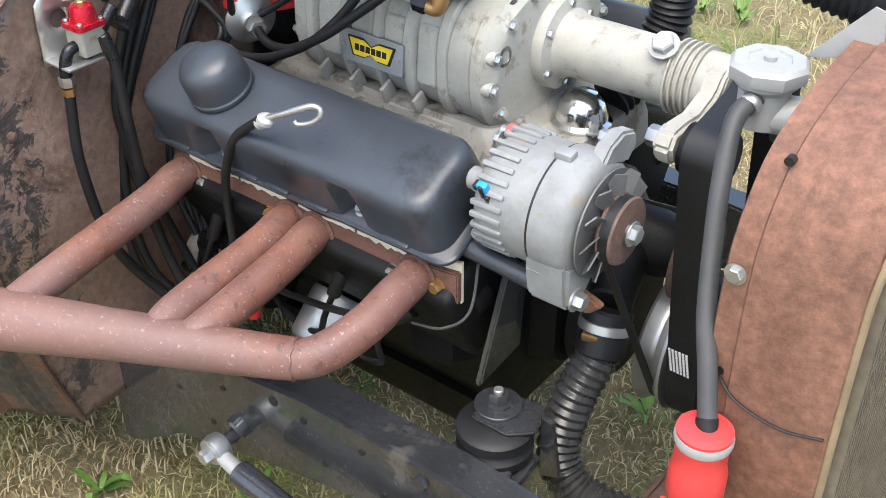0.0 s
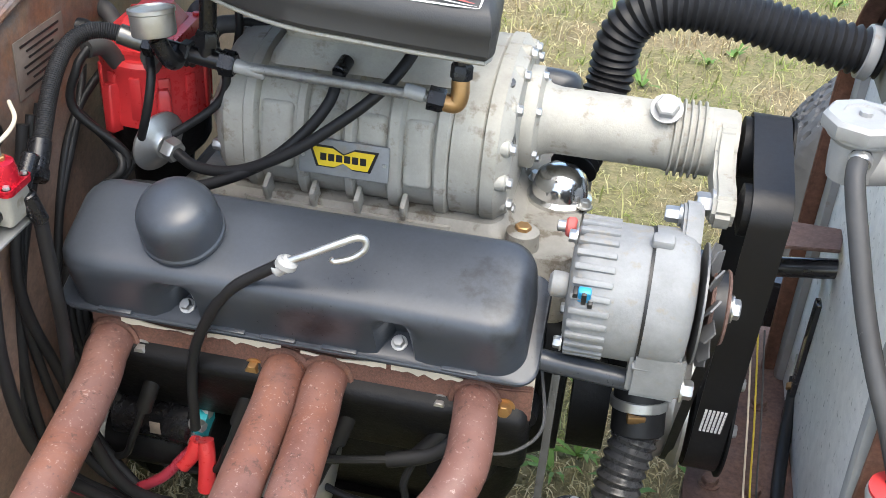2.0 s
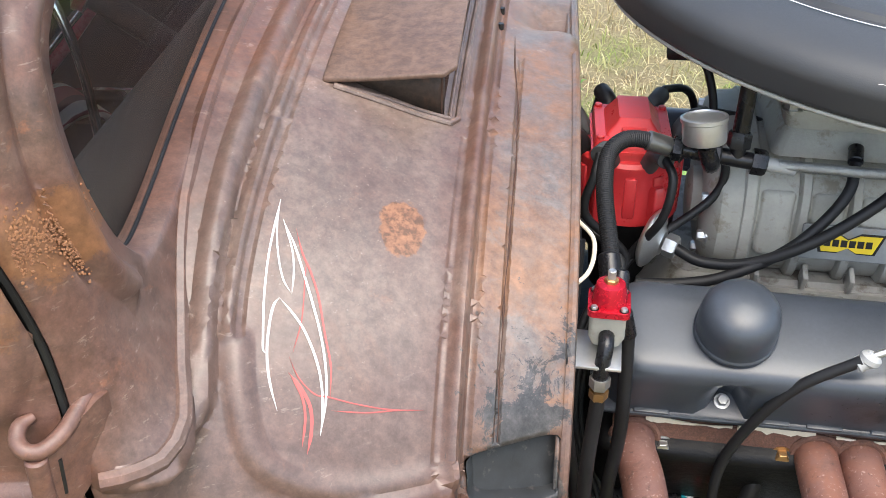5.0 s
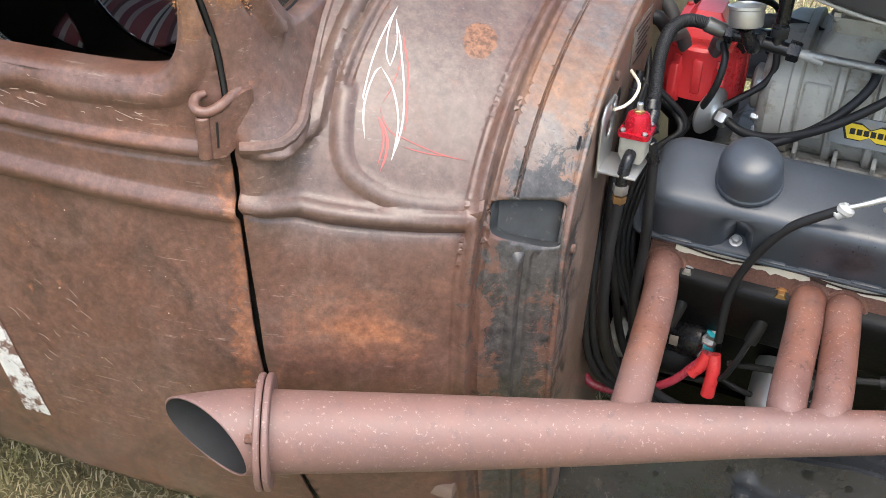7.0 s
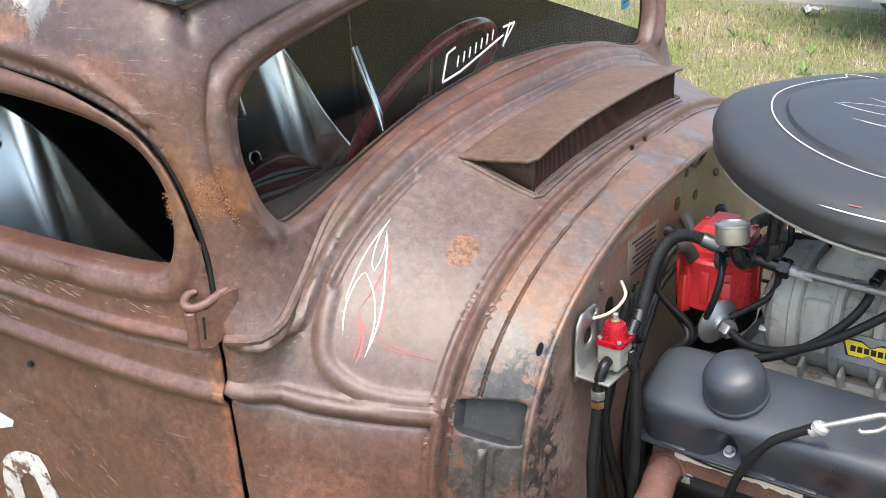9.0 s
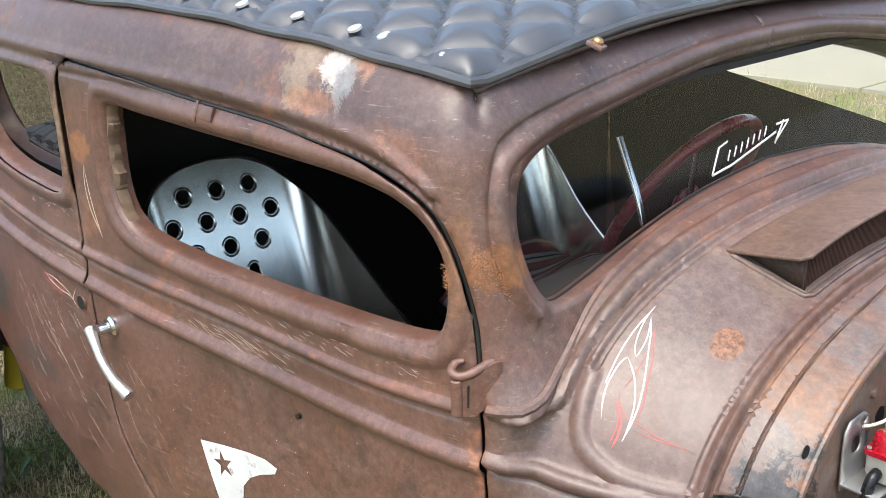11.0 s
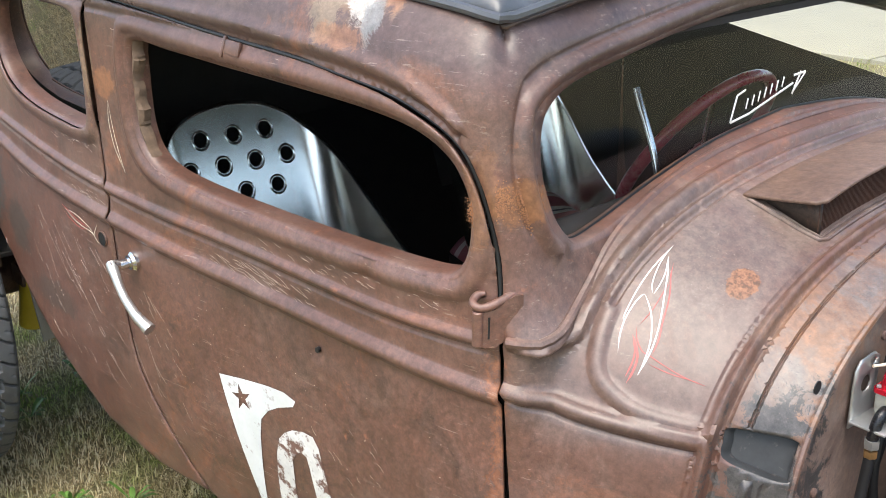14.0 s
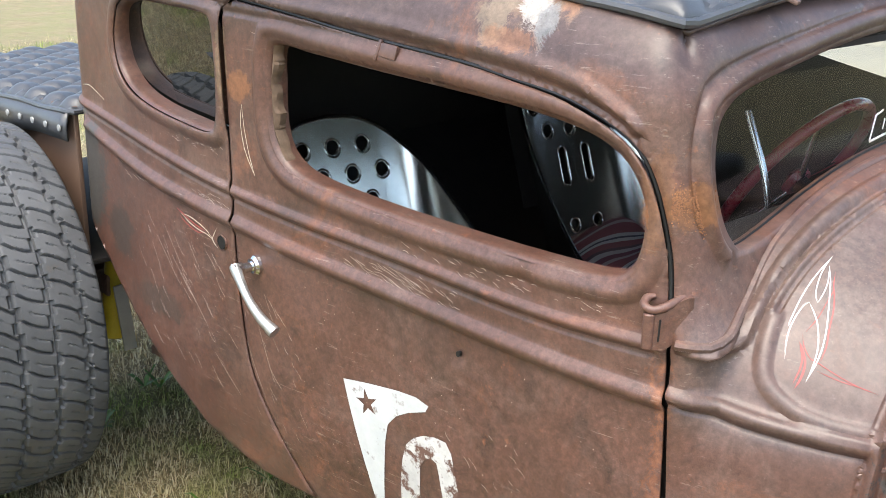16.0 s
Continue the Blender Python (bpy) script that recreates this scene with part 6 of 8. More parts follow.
snout = part("drive_snout", lathe([(.055, .4125), (.055, .424), (.0535, .426), (.047, .4275), (.041, .430), (.0375, .437), (.0358, .446), (.0356, .560), (.0375, .566)], (0, SY, SZ), (1, SY, SZ), 48), M_CAST, blower)
for k in range(6):
    t = 2 * math.pi * k / 6 + .5
    part("flange_bolt", hexbolt((.4255, SY + .0475 * math.cos(t), SZ + .0475 * math.sin(t)), (1, 0, 0), .0048, .006), M_STEEL, snout)
for i in range(5):
    x = .5665 + .0072 * i
    part("fin", lathe([(.03, x), (.0405, x + .0005), (.0415, x + .0012), (.0405, x + .0028), (.03, x + .0034)], (0, SY, SZ), (1, SY, SZ), 44), M_CAST, snout)
part("fin_core", rod((.560, SY, SZ), (.606, SY, SZ), .036, seg=36), M_CAST, snout)
part("nose", lathe([(.035, .602), (.0362, .605), (.0362, .628), (.033, .633), (.02, .634)], (0, SY, SZ), (1, SY, SZ), 36), M_CAST, snout)
part("filler_boss", rod((.556, .002, .724), (.556, -.010, .739), .0105, bevel=.002), M_CAST, snout)
part("filler_plug", hexbolt((.556, -.008, .737), (0, -.62, .78), .0125, .012, washer=True), M_WHITE_METAL, snout)
part("drive_pulley", lathe([(.02, .636), (.032, .638), (.032, .684), (.037, .685), (.037, .688), (.01, .689)], (0, SY, SZ), (1, SY, SZ), 36), M_BLOCK, blower)
arm = part("tensioner_arm", poly_plate([(.035, .712), (.012, .733), (-.018, .728), (-.03, .712), (-.06, .702), (-.092, .705), (-.116, .703), (-.125, .688), (-.118, .670), (-.098, .664), (-.07, .672), (-.03, .668), (.0, .662), (.03, .672)], .022, Matrix(((0, 0, 1, .610), (1, 0, 0, 0), (0, 1, 0, 0), (0, 0, 0, 1))), .004), M_CAST, blower, "pale cast tensioner arm")
part("idler_bolt", hexbolt((.612, -.1005, .686), (-1, -.1, .05), .0115, .017), M_STEEL, arm)
part("idler_pulley", lathe([(.01, .634), (.026, .638), (.026, .684), (.01, .686)], (0, -.1, .6855), (1, -.1, .6855), 32), M_BLOCK, blower)
bp = Matrix(((1, .0, 0, .2485), (0, .10, -.995, -.1205), (0, .995, .10, .6865), (0, 0, 0, 1)))
badge = part("badge_plate", loft([(0, .046, .019, .002), (.003, .046, .019, .002), (.0036, .0452, .0182, .002)], bp), M_ALT, blower, "aluminium maker's plate with black bars on yellow")
for nm, s, h, m_ in (("badge_border", 1.0, .0038, M_INK), ("badge_field", .9, .0046, M_YELLOW)):
    wing = [(-.036, .013), (-.012, .013), (0, .006), (.012, .013), (.036, .013), (.028, -.010), (.010, -.010), (0, -.004), (-.010, -.010), (-.028, -.010)]
    part(nm, poly_plate([(x * s, y * (s if nm != "badge_field" else .84)) for x, y in wing], .0008, bp @ pose(0, 0, h), 0), m_, badge)
for i in range(6):
    part("bar", block((.0062, .0075, .0006), bp @ pose(-.0205 + .0082 * i, .0015, .0057, 0, 0, 0), 0), M_INK, badge)
for x in (-.042, .042):
    part("rivet", lathe([(.002, .003), (.002, .0044)], bp @ Vector((x, 0, 0)), bp @ Vector((x, 0, 1)), 10), M_STEEL, badge)

# intake manifold, thermostat neck
intake = thing("intake_manifold", "grey cast intake manifold under the supercharger", "intake manifold")
part("casting", loft([(.535, .20, .145, .02), (.575, .205, .135, .02), (.60, .20, .125, .02), (.622, .17, .115, .02), (.63, .165, .11, .02)], pose(.245, 0, 0)), M_INTAKE, intake)
part("front_neck", loft([(.55, .045, .14, .02), (.59, .045, .13, .02), (.612, .042, .12, .02)], pose(.445, -.01, 0)), M_INTAKE, intake)
for x in (.13, .235, .335):
    part("lug", block((.05, .030, .022), pose(x, -.126, .606, 24), .005), M_INTAKE, intake)
part("plug_boss", lathe([(.019, -.02), (.017, .014), (.014, .016)], (.433, -.111, .616), (.433, -.111, 1), 24), M_INTAKE, intake)
part("rusty_plug", hexbolt((.433, -.111, .631), (0, 0, 1), .0085, .006, washer=False), M_BRASS, intake)
neck = part("thermostat_neck", lathe([(.036, .610), (.036, .616), (.031, .620), (.030, .630), (.026, .642), (.016, .650), (.004, .652)], (.459, .0, 0), (.459, .0, 1), 36), M_CHROME, intake, "chrome thermostat housing")
for sx in (-1, 1):
    part("neck_bolt", hexbolt((.459 + .03 * sx, -.0 - .024 * sx, .618), (0, 0, 1), .006, .009), M_STEEL, neck)

# carburettor and air cleaner
carb = thing("carburettor", "brass and grey carburettor under the air cleaner", "carburettor")
M_CARB = rust("dirty_carb_zinc", (0.055, 0.034, 0.020), (0.23, 0.16, 0.10), (0.36, 0.30, 0.22), 0.6, 26, 0.6, 0.55)
part("adapter", loft([(.768, .10, .098, .012), (.776, .098, .094, .012), (.792, .088, .082, .012), (.806, .090, .084, .012), (.812, .089, .083, .012)], pose(.262, 0, 0)), M_CAST, carb)
part("throttle_body", loft([(.812, .082, .072, .01), (.836, .080, .070, .01), (.838, .086, .078, .01), (.844, .086, .078, .01)], pose(.262, 0, 0)), M_CAST, carb)
part("bowl", loft([(.844, .084, .076, .012), (.856, .080, .070, .012), (.872, .076, .066, .012)], pose(.262, 0, 0)), M_CARB, carb, "gum-stained brown float bowl")
for x in (.185, .215, .30, .335):
    part("bowl_lug", rod((x, -.062, .842), (x, -.080, .842), .0085, .0075, bevel=.002), M_CARB, carb)
    part("lug_screw", rod((x, -.078, .8425), (x, -.083, .8425), .0048, bevel=.001), M_BRASS, carb)
part("throttle_boss", lathe([(.014, 0), (.0145, .008), (.011, .011), (.0105, .009)], (.248, -.078, .812), (.248, -.2, .806), 24), M_CAST, carb)
part("throttle_nut", hexbolt((.248, -.088, .8115), (0, -1, -.05), .0075, .007), M_STEELDARK, carb)
part("linkage_plate", poly_plate([(-.03, -.012), (.02, -.014), (.032, 0), (.015, .016), (-.02, .014)], .003, pose(.266, -.086, .824) @ XZ, .0005), M_STEEL, carb)
part("throttle_rod", hose([(.20, -.084, .83), (.25, -.092, .828), (.31, -.088, .834)], .0026, 8), M_STEEL, carb)
part("fuel_boss", lathe([(.012, 0), (.012, .018), (.009, .021)], (.312, -.070, .824), (.312, -.2, .82), 20), M_BRASS, carb)
part("vacuum_stub", rod((.338, -.07, .81), (.342, -.088, .812), .012, .0105, bevel=.002), M_CAST, carb)
for x in (.178, .346):
    part("stud_post", rod((x, -.078, .806), (x, -.079, .828), .0055, bevel=.001), M_STEEL, carb)
    part("stud_nut", hexbolt((x, -.078, .811), (0, 0, 1), .008, .008), M_STEEL, carb)

cleaner = thing("air_cleaner", "satin black teardrop air cleaner with pinstripes", "air cleaner")


AC_Y = .035


def tear(off, n=132):
    """Plan of the air cleaner: round behind, widening to a square front with a shallow scoop; off: how far inside the rim."""
    pts = []
    for t in np.linspace(90, 270, 64):
        c_, s_ = math.cos(radians(t)), math.sin(radians(t))
        pts.append((.257 - (.279 - off) * abs(c_) ** 1.16, AC_Y + (.302 - off) * math.copysign(abs(s_) ** 1.16, s_)))
    f = .408 - off * .55
    w = .296 - off
    pts += [(.34, AC_Y - w - .003), (f - .03, AC_Y - w), (f - .005, AC_Y - w + .0015), (f - .0005, AC_Y - w + .006), (f - .006, AC_Y - .22 + off * .5), (f - .022, AC_Y - .13), (f - .028, AC_Y), (f - .022, AC_Y + .13), (f - .006, AC_Y + .22 - off * .5), (f, AC_Y + w - .013), (f - .008, AC_Y + w - .0035), (f - .03, AC_Y + w), (.34, AC_Y + w + .003)]
    return resample(pts, n)


def lid_drop(x):
    return .0225 - .069 * (x - .0)


rows = []
for off, z in ((.09, .873), (.03, .868), (.013, .868), (.006, .871), (.002, .876), (.002, .890), (.0, .8935), (.0, .900), (.003, .908), (.010, .915), (.024, .921), (.045, .926), (.066, .9292), (.078, .9302), (.083, .9285), (.088, .9275), (.092, .9285), (.0955, .9335), (.101, .9352), (.13, .9365), (.18, .938)):
    rows.append([(x, y, z + lid_drop(x)) for x, y in tear(off)])
part("lid", ringed(rows), M_AIRCLEAN, cleaner)
part("base_ring", sweep([(x, y, .8672 + lid_drop(x)) for x, y in tear(.010)], .0024, 6, closed=True), M_CAST, cleaner, "bright rolled base rim")
part("filter_neck", lathe([(.08, .845), (.085, .872)], (.26, 0, 0), (.26, 0, 1), 36), M_BLOCK, cleaner)


def clean_z(off):
    return float(np.interp(off, [0, .003, .010, .024, .045, .066, .078], [.900, .908, .915, .921, .926, .9292, .9302]))


def stroke_on(pts, w, m_, nm="pinstripe"):
    P = np.array(pts)
    P = curve_points(P, 6)
    T = np.gradient(P, axis=0)
    T /= np.linalg.norm(T, axis=1)[:, None]
    nrm = np.array([0, -.45, .9]) if P[:, 1].mean() < -.15 else np.array([0, 0, 1.0])
    B = np.cross(T, nrm)
    B /= np.linalg.norm(B, axis=1)[:, None]
    bm = bmesh.new()
    k = np.linspace(0, 1, len(P))
    ww = w / 2 * np.clip(np.minimum(k, 1 - k) * 8, .2, 1)
    a, b = [[bm.verts.new(P[i] + s * B[i] * ww[i] + nrm * .0012) for i in range(len(P))] for s in (1, -1)]
    for i in range(len(P) - 1):
        bm.faces.new((a[i], a[i + 1], b[i + 1], b[i]))
    part(nm, bm, m_, cleaner)


OFF_S = .074
tl = tear(OFF_S)
near_idx = [i for i in range(len(tl)) if tl[i][1] < .20 and tl[i][0] < .385]
near_idx = sorted(near_idx, key=lambda i: math.atan2(tl[i][1] - AC_Y, tl[i][0] - .30) % (2 * math.pi))
stroke_on([(tl[i][0], tl[i][1], clean_z(OFF_S) + lid_drop(tl[i][0])) for i in near_idx[::3]] + [(.392, -.190, clean_z(.07) - .0048)], .0017, M_WHITE)
near_y = lambda x, off: AC_Y - (.302 - off) + .045 * max(0, x - .257) + .45 * max(0, .257 - x) ** 1.5
on_lid = lambda x, off: (x, near_y(x, off), clean_z(off) + lid_drop(x))
stroke_on([(.392, -.190, clean_z(.07) - .0048), (.3935, -.215, clean_z(.045) - .005), on_lid(.393, .014), on_lid(.392, .007)], .0016, M_WHITE)
stroke_on([on_lid(x, o) for x, o in ((.205, .003), (.24, .0035), (.28, .004), (.32, .005), (.36, .006), (.392, .007))], .0018, M_WHITE)
stroke_on([on_lid(x, o) for x, o in ((.275, .012), (.31, .0105), (.35, .009), (.390, .008))], .0011, M_WHITE)
for k in range(3):
    stroke_on([on_lid(x, o + .004 * k) for x, o in ((.315 - .012 * k, .019), (.35, .0135), (.388, .0095))], .0019, M_REDPAINT)
stroke_on([on_lid(x, o) for x, o in ((.235, .010), (.243, .0105), (.25, .011))], .0012, M_REDPAINT)
top = lambda x, y: (x, y + AC_Y, .9372 + lid_drop(x))
for pts, w, m_ in [([(.13, -.02), (.18, -.03), (.24, -.025), (.31, .0)], .0016, M_WHITE), ([(.13, -.02), (.17, .0), (.23, .008), (.31, .0)], .0014, M_WHITE),
                   ([(.16, .03), (.22, .012), (.28, .02), (.34, .05)], .0014, M_WHITE), ([(.17, -.07), (.22, -.075), (.28, -.065), (.335, -.035)], .0018, M_WHITE),
                   ([(.20, -.06), (.27, -.05), (.33, -.02)], .002, M_REDPAINT), ([(.205, -.055), (.26, -.04), (.31, -.025)], .0026, M_REDPAINT),
                   ([(.22, .0), (.25, -.012), (.285, -.005), (.25, .006), (.222, .001)], .0012, M_WHITE), ([(.20, .07), (.26, .055), (.33, .09)], .0014, M_WHITE),
                   ([(.33, -.10), (.352, -.07), (.36, -.02)], .003, M_WHITE), ([(.26, .03), (.29, .05), (.275, .09)], .0012, M_WHITE)]:
    stroke_on([top(*p) for p in pts], w, m_)

# distributor
dist = thing("distributor", "red-capped electronic distributor behind the engine", "distributor")
DX, DY = .0235, -.058
part("body", lathe([(.03, .58), (.035, .63), (.05, .645), (.055, .655), (.055, .682)], (DX, DY, 0), (DX, DY, 1), 36), M_BLOCK, dist)
capm = pose(DX, DY, 0, 0, 0, 3)
part("cap", lathe([(.050, .680), (.0575, .682), (.0575, .690), (.0560, .694), (.0552, .738), (.0565, .742), (.0565, .748), (.053, .752), (.03, .753)], (DX, DY, 0), (DX, DY, 1), 56), M_RED, dist, "glossy red distributor cap")
for k in range(12):
    t = 2 * math.pi * k / 12
    part("cap_rib", block((.006, .013, .048), capm @ pose(.0550 * math.cos(t), .0550 * math.sin(t), .714, 0, 0, math.degrees(t)), .0025), M_RED, dist)
for a in (-118, -62, 62, 118):
    t = radians(a)
    part("latch", loft([(.676, .009, .007, .003), (.722, .009, .007, .003), (.728, .006, .005, .002)], capm @ pose(.058 * math.cos(t), .058 * math.sin(t), 0, 0, 0, a)), M_RED, dist)
part("coil_cover", loft([(.750, .041, .046, .006), (.7725, .0395, .0445, .006), (.7745, .0385, .0435, .006)], capm), M_RED, dist)
part("cover_flange", loft([(.7585, .0425, .0475, .006), (.7625, .0425, .0475, .006)], capm), M_RED, dist)
part("coil_dome", loft([(.7735, .029, .036, .004), (.777, .027, .034, .004), (.789, .0175, .029, .003), (.7925, .016, .0275, .003)], capm), M_RED, dist)
part("dome_step", loft([(.7735, .014, .042, .003), (.782, .013, .041, .003), (.784, .012, .040, .003)], capm), M_RED, dist)
for sx, sy in ((-1, -1), (1, -1), (-1, 1), (1, 1)):
    part("cover_screw", rod(capm @ Vector((.034 * sx, .039 * sy, .773)), capm @ Vector((.034 * sx, .039 * sy, .7775)), .0042, bevel=.001), M_RED, dist)
low_run = [(.030, -.150, .665), (.010, -.172, .632), (-.008, -.20, .585), (-.012, -.225, .50), (.02, -.235, .40)]
for k in range(8):
    t = radians(-157 + 45 * k)
    out = Vector((math.cos(t), math.sin(t), 0))
    base = Vector((DX, DY, .752)) + out * .0515
    ex = (out * .55 + Vector((0, 0, .83))).normalized()
    bt = part("lead_boot", hose([base - ex * .01, base + ex * .014, base + ex * .024 + out * .004, base + ex * .026 + out * .020], .0095, 14), M_GREYHOSE if k % 3 else M_RUBBER, dist)
    tip = base + ex * .026 + out * .018
    if math.sin(t) < -.1:
        off = .010 * (k - 1.5)
        part("lead", hose([tip, tip + out * .016 + Vector((.002, -.004, -.014)), tip + out * .014 + Vector((-.004, -.012, -.055))] + [(x + off * .55, y + .004 * k, z) for x, y, z in low_run], .0046, 10), M_RUBBER, bt)
    elif math.cos(t) < 0:
        part("lead", hose([tip, tip + out * .012 + Vector((0, -.01, -.02)), (-.035, -.12, .70), (-.034, -.19, .60), (-.02, -.23, .48), (.02, -.235, .40)], .0046, 10), M_RUBBER, bt)
    else:
        part("lead", hose([tip, tip + out * .02, tip + out * .05 + Vector((.02, .0, -.02)), (DX + .09, DY + .13, .66)], .0046, 10), M_RUBBER, bt)
vac = part("vacuum_canister", lathe([(.010, -.004), (.026, -.001), (.031, .002), (.0325, .004), (.0325, .006), (.029, .009), (.020, .013), (.015, .016), (.0135, .018), (.006, .019)], (.049, -.126, .679), (.10, -.149, .672), 40), M_STEEL, dist, "zinc-plated vacuum advance canister")

part("canister_hex", hexbolt((.0645, -.133, .677), (.051, -.023, -.007), .0125, .016, washer=False), M_STEEL, vac)

# alternator
alt = thing("alternator", "grey cast aluminium alternator beside the engine", "alternator")
AY, AZ = -.198, .635
part("rear_case", lathe([(.02, .488), (.046, .489), (.057, .492), (.0625, .498), (.0635, .508), (.0635, .5575)], (0, AY, AZ), (1, AY, AZ), 56), M_ALT, alt)
part("stator_ring", lathe([(.0650, .5575), (.0650, .5605)], (0, AY, AZ), (1, AY, AZ), 56), M_INK, alt)
part("front_case", lathe([(.0660, .5605), (.0660, .586), (.064, .594), (.058, .600), (.040, .603), (.02, .604)], (0, AY, AZ), (1, AY, AZ), 56), M_ALT, alt)
for k in range(30):
    t = 2 * math.pi * k / 30
    part("cooling_rib", block((.036, .0062, .006), pose(.5105, AY + .0632 * math.cos(t), AZ + .0632 * math.sin(t), math.degrees(t)), .0015), M_ALT, alt)
for a in (100, 20, -60, -140):
    t = radians(a)
    part("case_lug", block((.02, .014, .012), pose(.566, AY + .067 * math.cos(t), AZ + .067 * math.sin(t), math.degrees(t) + 90), .003), M_ALT, alt)
    part("through_bolt", hexbolt((.491, AY + .058 * math.cos(t), AZ + .058 * math.sin(t)), (-1, 0, 0), .006, .008), M_STEEL, alt)
part("connector", block((.012, .008, .021), pose(.505, AY - .0575, AZ + .0265, 25), .002), M_BLUE, alt, "blue plug connector")
for dx, dz in ((0, 0), (-.008, .004), (.006, -.005)):
    part("connector_slot", block((.0045, .009, .019 if dx == 0 else .007), pose(.505 + dx, AY - .0590, AZ + .0265 + dz, 25), .0008), M_INK, alt)
part("rear_knob", lathe([(.010, 0), (.012, .003), (.012, .014), (.008, .017)], (.489, AY - .035, AZ + .02), (.4, AY - .035, AZ + .02), 20), M_ALT, alt)
part("output_stud", rod((.489, AY + .02, AZ + .048), (.470, AY + .02, AZ + .048), .0055, bevel=.001), M_STEEL, alt)
part("output_cap", rod((.488, AY + .02, AZ + .048), (.478, AY + .02, AZ + .048), .0095, bevel=.002), M_REDPAINT, alt, "faded red insulator")
part("pivot_foot", poly_plate([(-.060, -.022), (-.058, -.055), (-.053, -.078), (-.038, -.086), (-.024, -.080), (-.008, -.062), (.01, -.05)], .050, Matrix(((0, 0, 1, .554), (1, 0, 0, AY), (0, 1, 0, AZ), (0, 0, 0, 1))), .005), M_ALT, alt)
part("pivot_bolt", hexbolt((.604, AY - .040, AZ - .070), (1, 0, 0), .0095, .012), M_STEEL, alt)
part("upper_ear", poly_plate([(.0, .058), (.016, .074), (.038, .080), (.062, .072), (.066, .056), (.05, .042), (.03, .048)], .018, Matrix(((0, 0, 1, .582), (1, 0, 0, AY), (0, 1, 0, AZ), (0, 0, 0, 1))), .003), M_ALT, alt)
part("ear_bolt", hexbolt((.582, AY + .052, AZ + .060), (-1, 0, 0), .008, .016), M_STEEL, alt)
part("fan_plate", lathe([(.02, .6065), (.057, .6075), (.057, .6095), (.02, .6105)], (0, AY, AZ), (1, AY, AZ), 40), M_FAN, alt)
for k in range(12):
    t = 2 * math.pi * k / 12
    part("fan_blade", poly_plate([(.030, -.008), (.056, -.010), (.058, .003), (.048, .010), (.032, .004)], .0018, Matrix(((0, 0, -1, .617), (math.cos(t), -math.sin(t), 0, AY), (math.sin(t), math.cos(t), 0, AZ), (0, 0, 0, 1))) @ pose(0, 0, 0, 35, 0, 0), .0004), M_FAN, alt)
part("pulley", lathe([(.012, .614), (.034, .616), (.0355, .6185), (.029, .623), (.029, .626), (.0355, .6305), (.034, .633), (.014, .635)], (0, AY, AZ), (1, AY, AZ), 40), M_XMEMBER, alt)
part("pulley_washer", lathe([(.014, .635), (.014, .6375), (.008, .638)], (0, AY, AZ), (1, AY, AZ), 24), M_STEELDARK, alt)
part("pulley_nut", hexbolt((.6375, AY, AZ), (1, 0, 0), .0098, .0085), M_STEEL, alt)
brace = thing("alternator_brace", "dark round steel alternator brace", "bracket")
part("bar", rod((.452, -.232, .568), (.56, -.232, .560), .0105, bevel=.002), M_VALVE, brace)
part("rusty_strap", poly_plate([(.52, .552), (.60, .556), (.622, .548), (.606, .532), (.54, .534)], .010, pose(0, -.205, 0) @ XZ, .002), M_SHELL, brace)

# belts and pulleys
def belt(circles, x0, x1, t, n=240):
    """A closed belt round circles (y, z, r): the hull of them."""
    pts = []
    for y, z, r in circles:
        for k in range(n):
            a = 2 * math.pi * k / n
            pts.append((y + r * math.cos(a), z + r * math.sin(a)))
    pts = sorted(set(pts))

    def half(ps):
        out = []
        for p in ps:
            while len(out) > 1 and (out[-1][0] - out[-2][0]) * (p[1] - out[-2][1]) - (out[-1][1] - out[-2][1]) * (p[0] - out[-2][0]) <= 0:
                out.pop()
            out.append(p)
        return out
    hull = half(pts)[:-1] + half(pts[::-1])[:-1]
    c = np.mean(hull, 0)
    bm = bmesh.new()
    rows = []
    for (y, z) in hull:
        d = np.array([y, z]) - c
        d /= np.linalg.norm(d)
        yi, zi = y - d[0] * t, z - d[1] * t
        rows.append([bm.verts.new(p) for p in ((x0, y, z), (x1, y, z), (x1, yi, zi), (x0, yi, zi))])
    for a, b in zip(rows, rows[1:] + rows[:1]):
        for k in range(4):
            bm.faces.new((a[k], a[(k + 1) % 4], b[(k + 1) % 4], b[k]))
    return bm


CZ = .375
bb = thing("blower_belt", "wide black ribbed supercharger drive belt", "belt")
part("belt", belt([(SY, SZ, .0368), (-.1, .6855, .030), (0, CZ, .086)], .645, .683, .004), M_BELT, bb)
bm = bmesh.new()
for i in range(6):
    for j in range(8):
        block((.0026, .0008, .003), pose(.6505 + .0042 * i + .0015, -.1055 + .0019 * j, .438 - .0055 * j), 0, bm=bm)
tagged(part("belt_print", bm, M_WHITE, bb, "white printed dots"), kind="stuff")
vb = thing("fan_belt", "narrow black alternator belt", "belt")
part("belt", belt([(AY, AZ, .0340), (0, CZ, .082), (.0, .49, .05)], .6195, .6295, .007), M_BELT, vb)
crank = thing("crank_pulley", "steel crank pulley stack at the engine front", "pulley")
part("damper", lathe([(.03, .505), (.085, .507), (.085, .55), (.03, .552)], (0, 0, CZ), (1, 0, CZ), 48), M_BLOCK, crank)
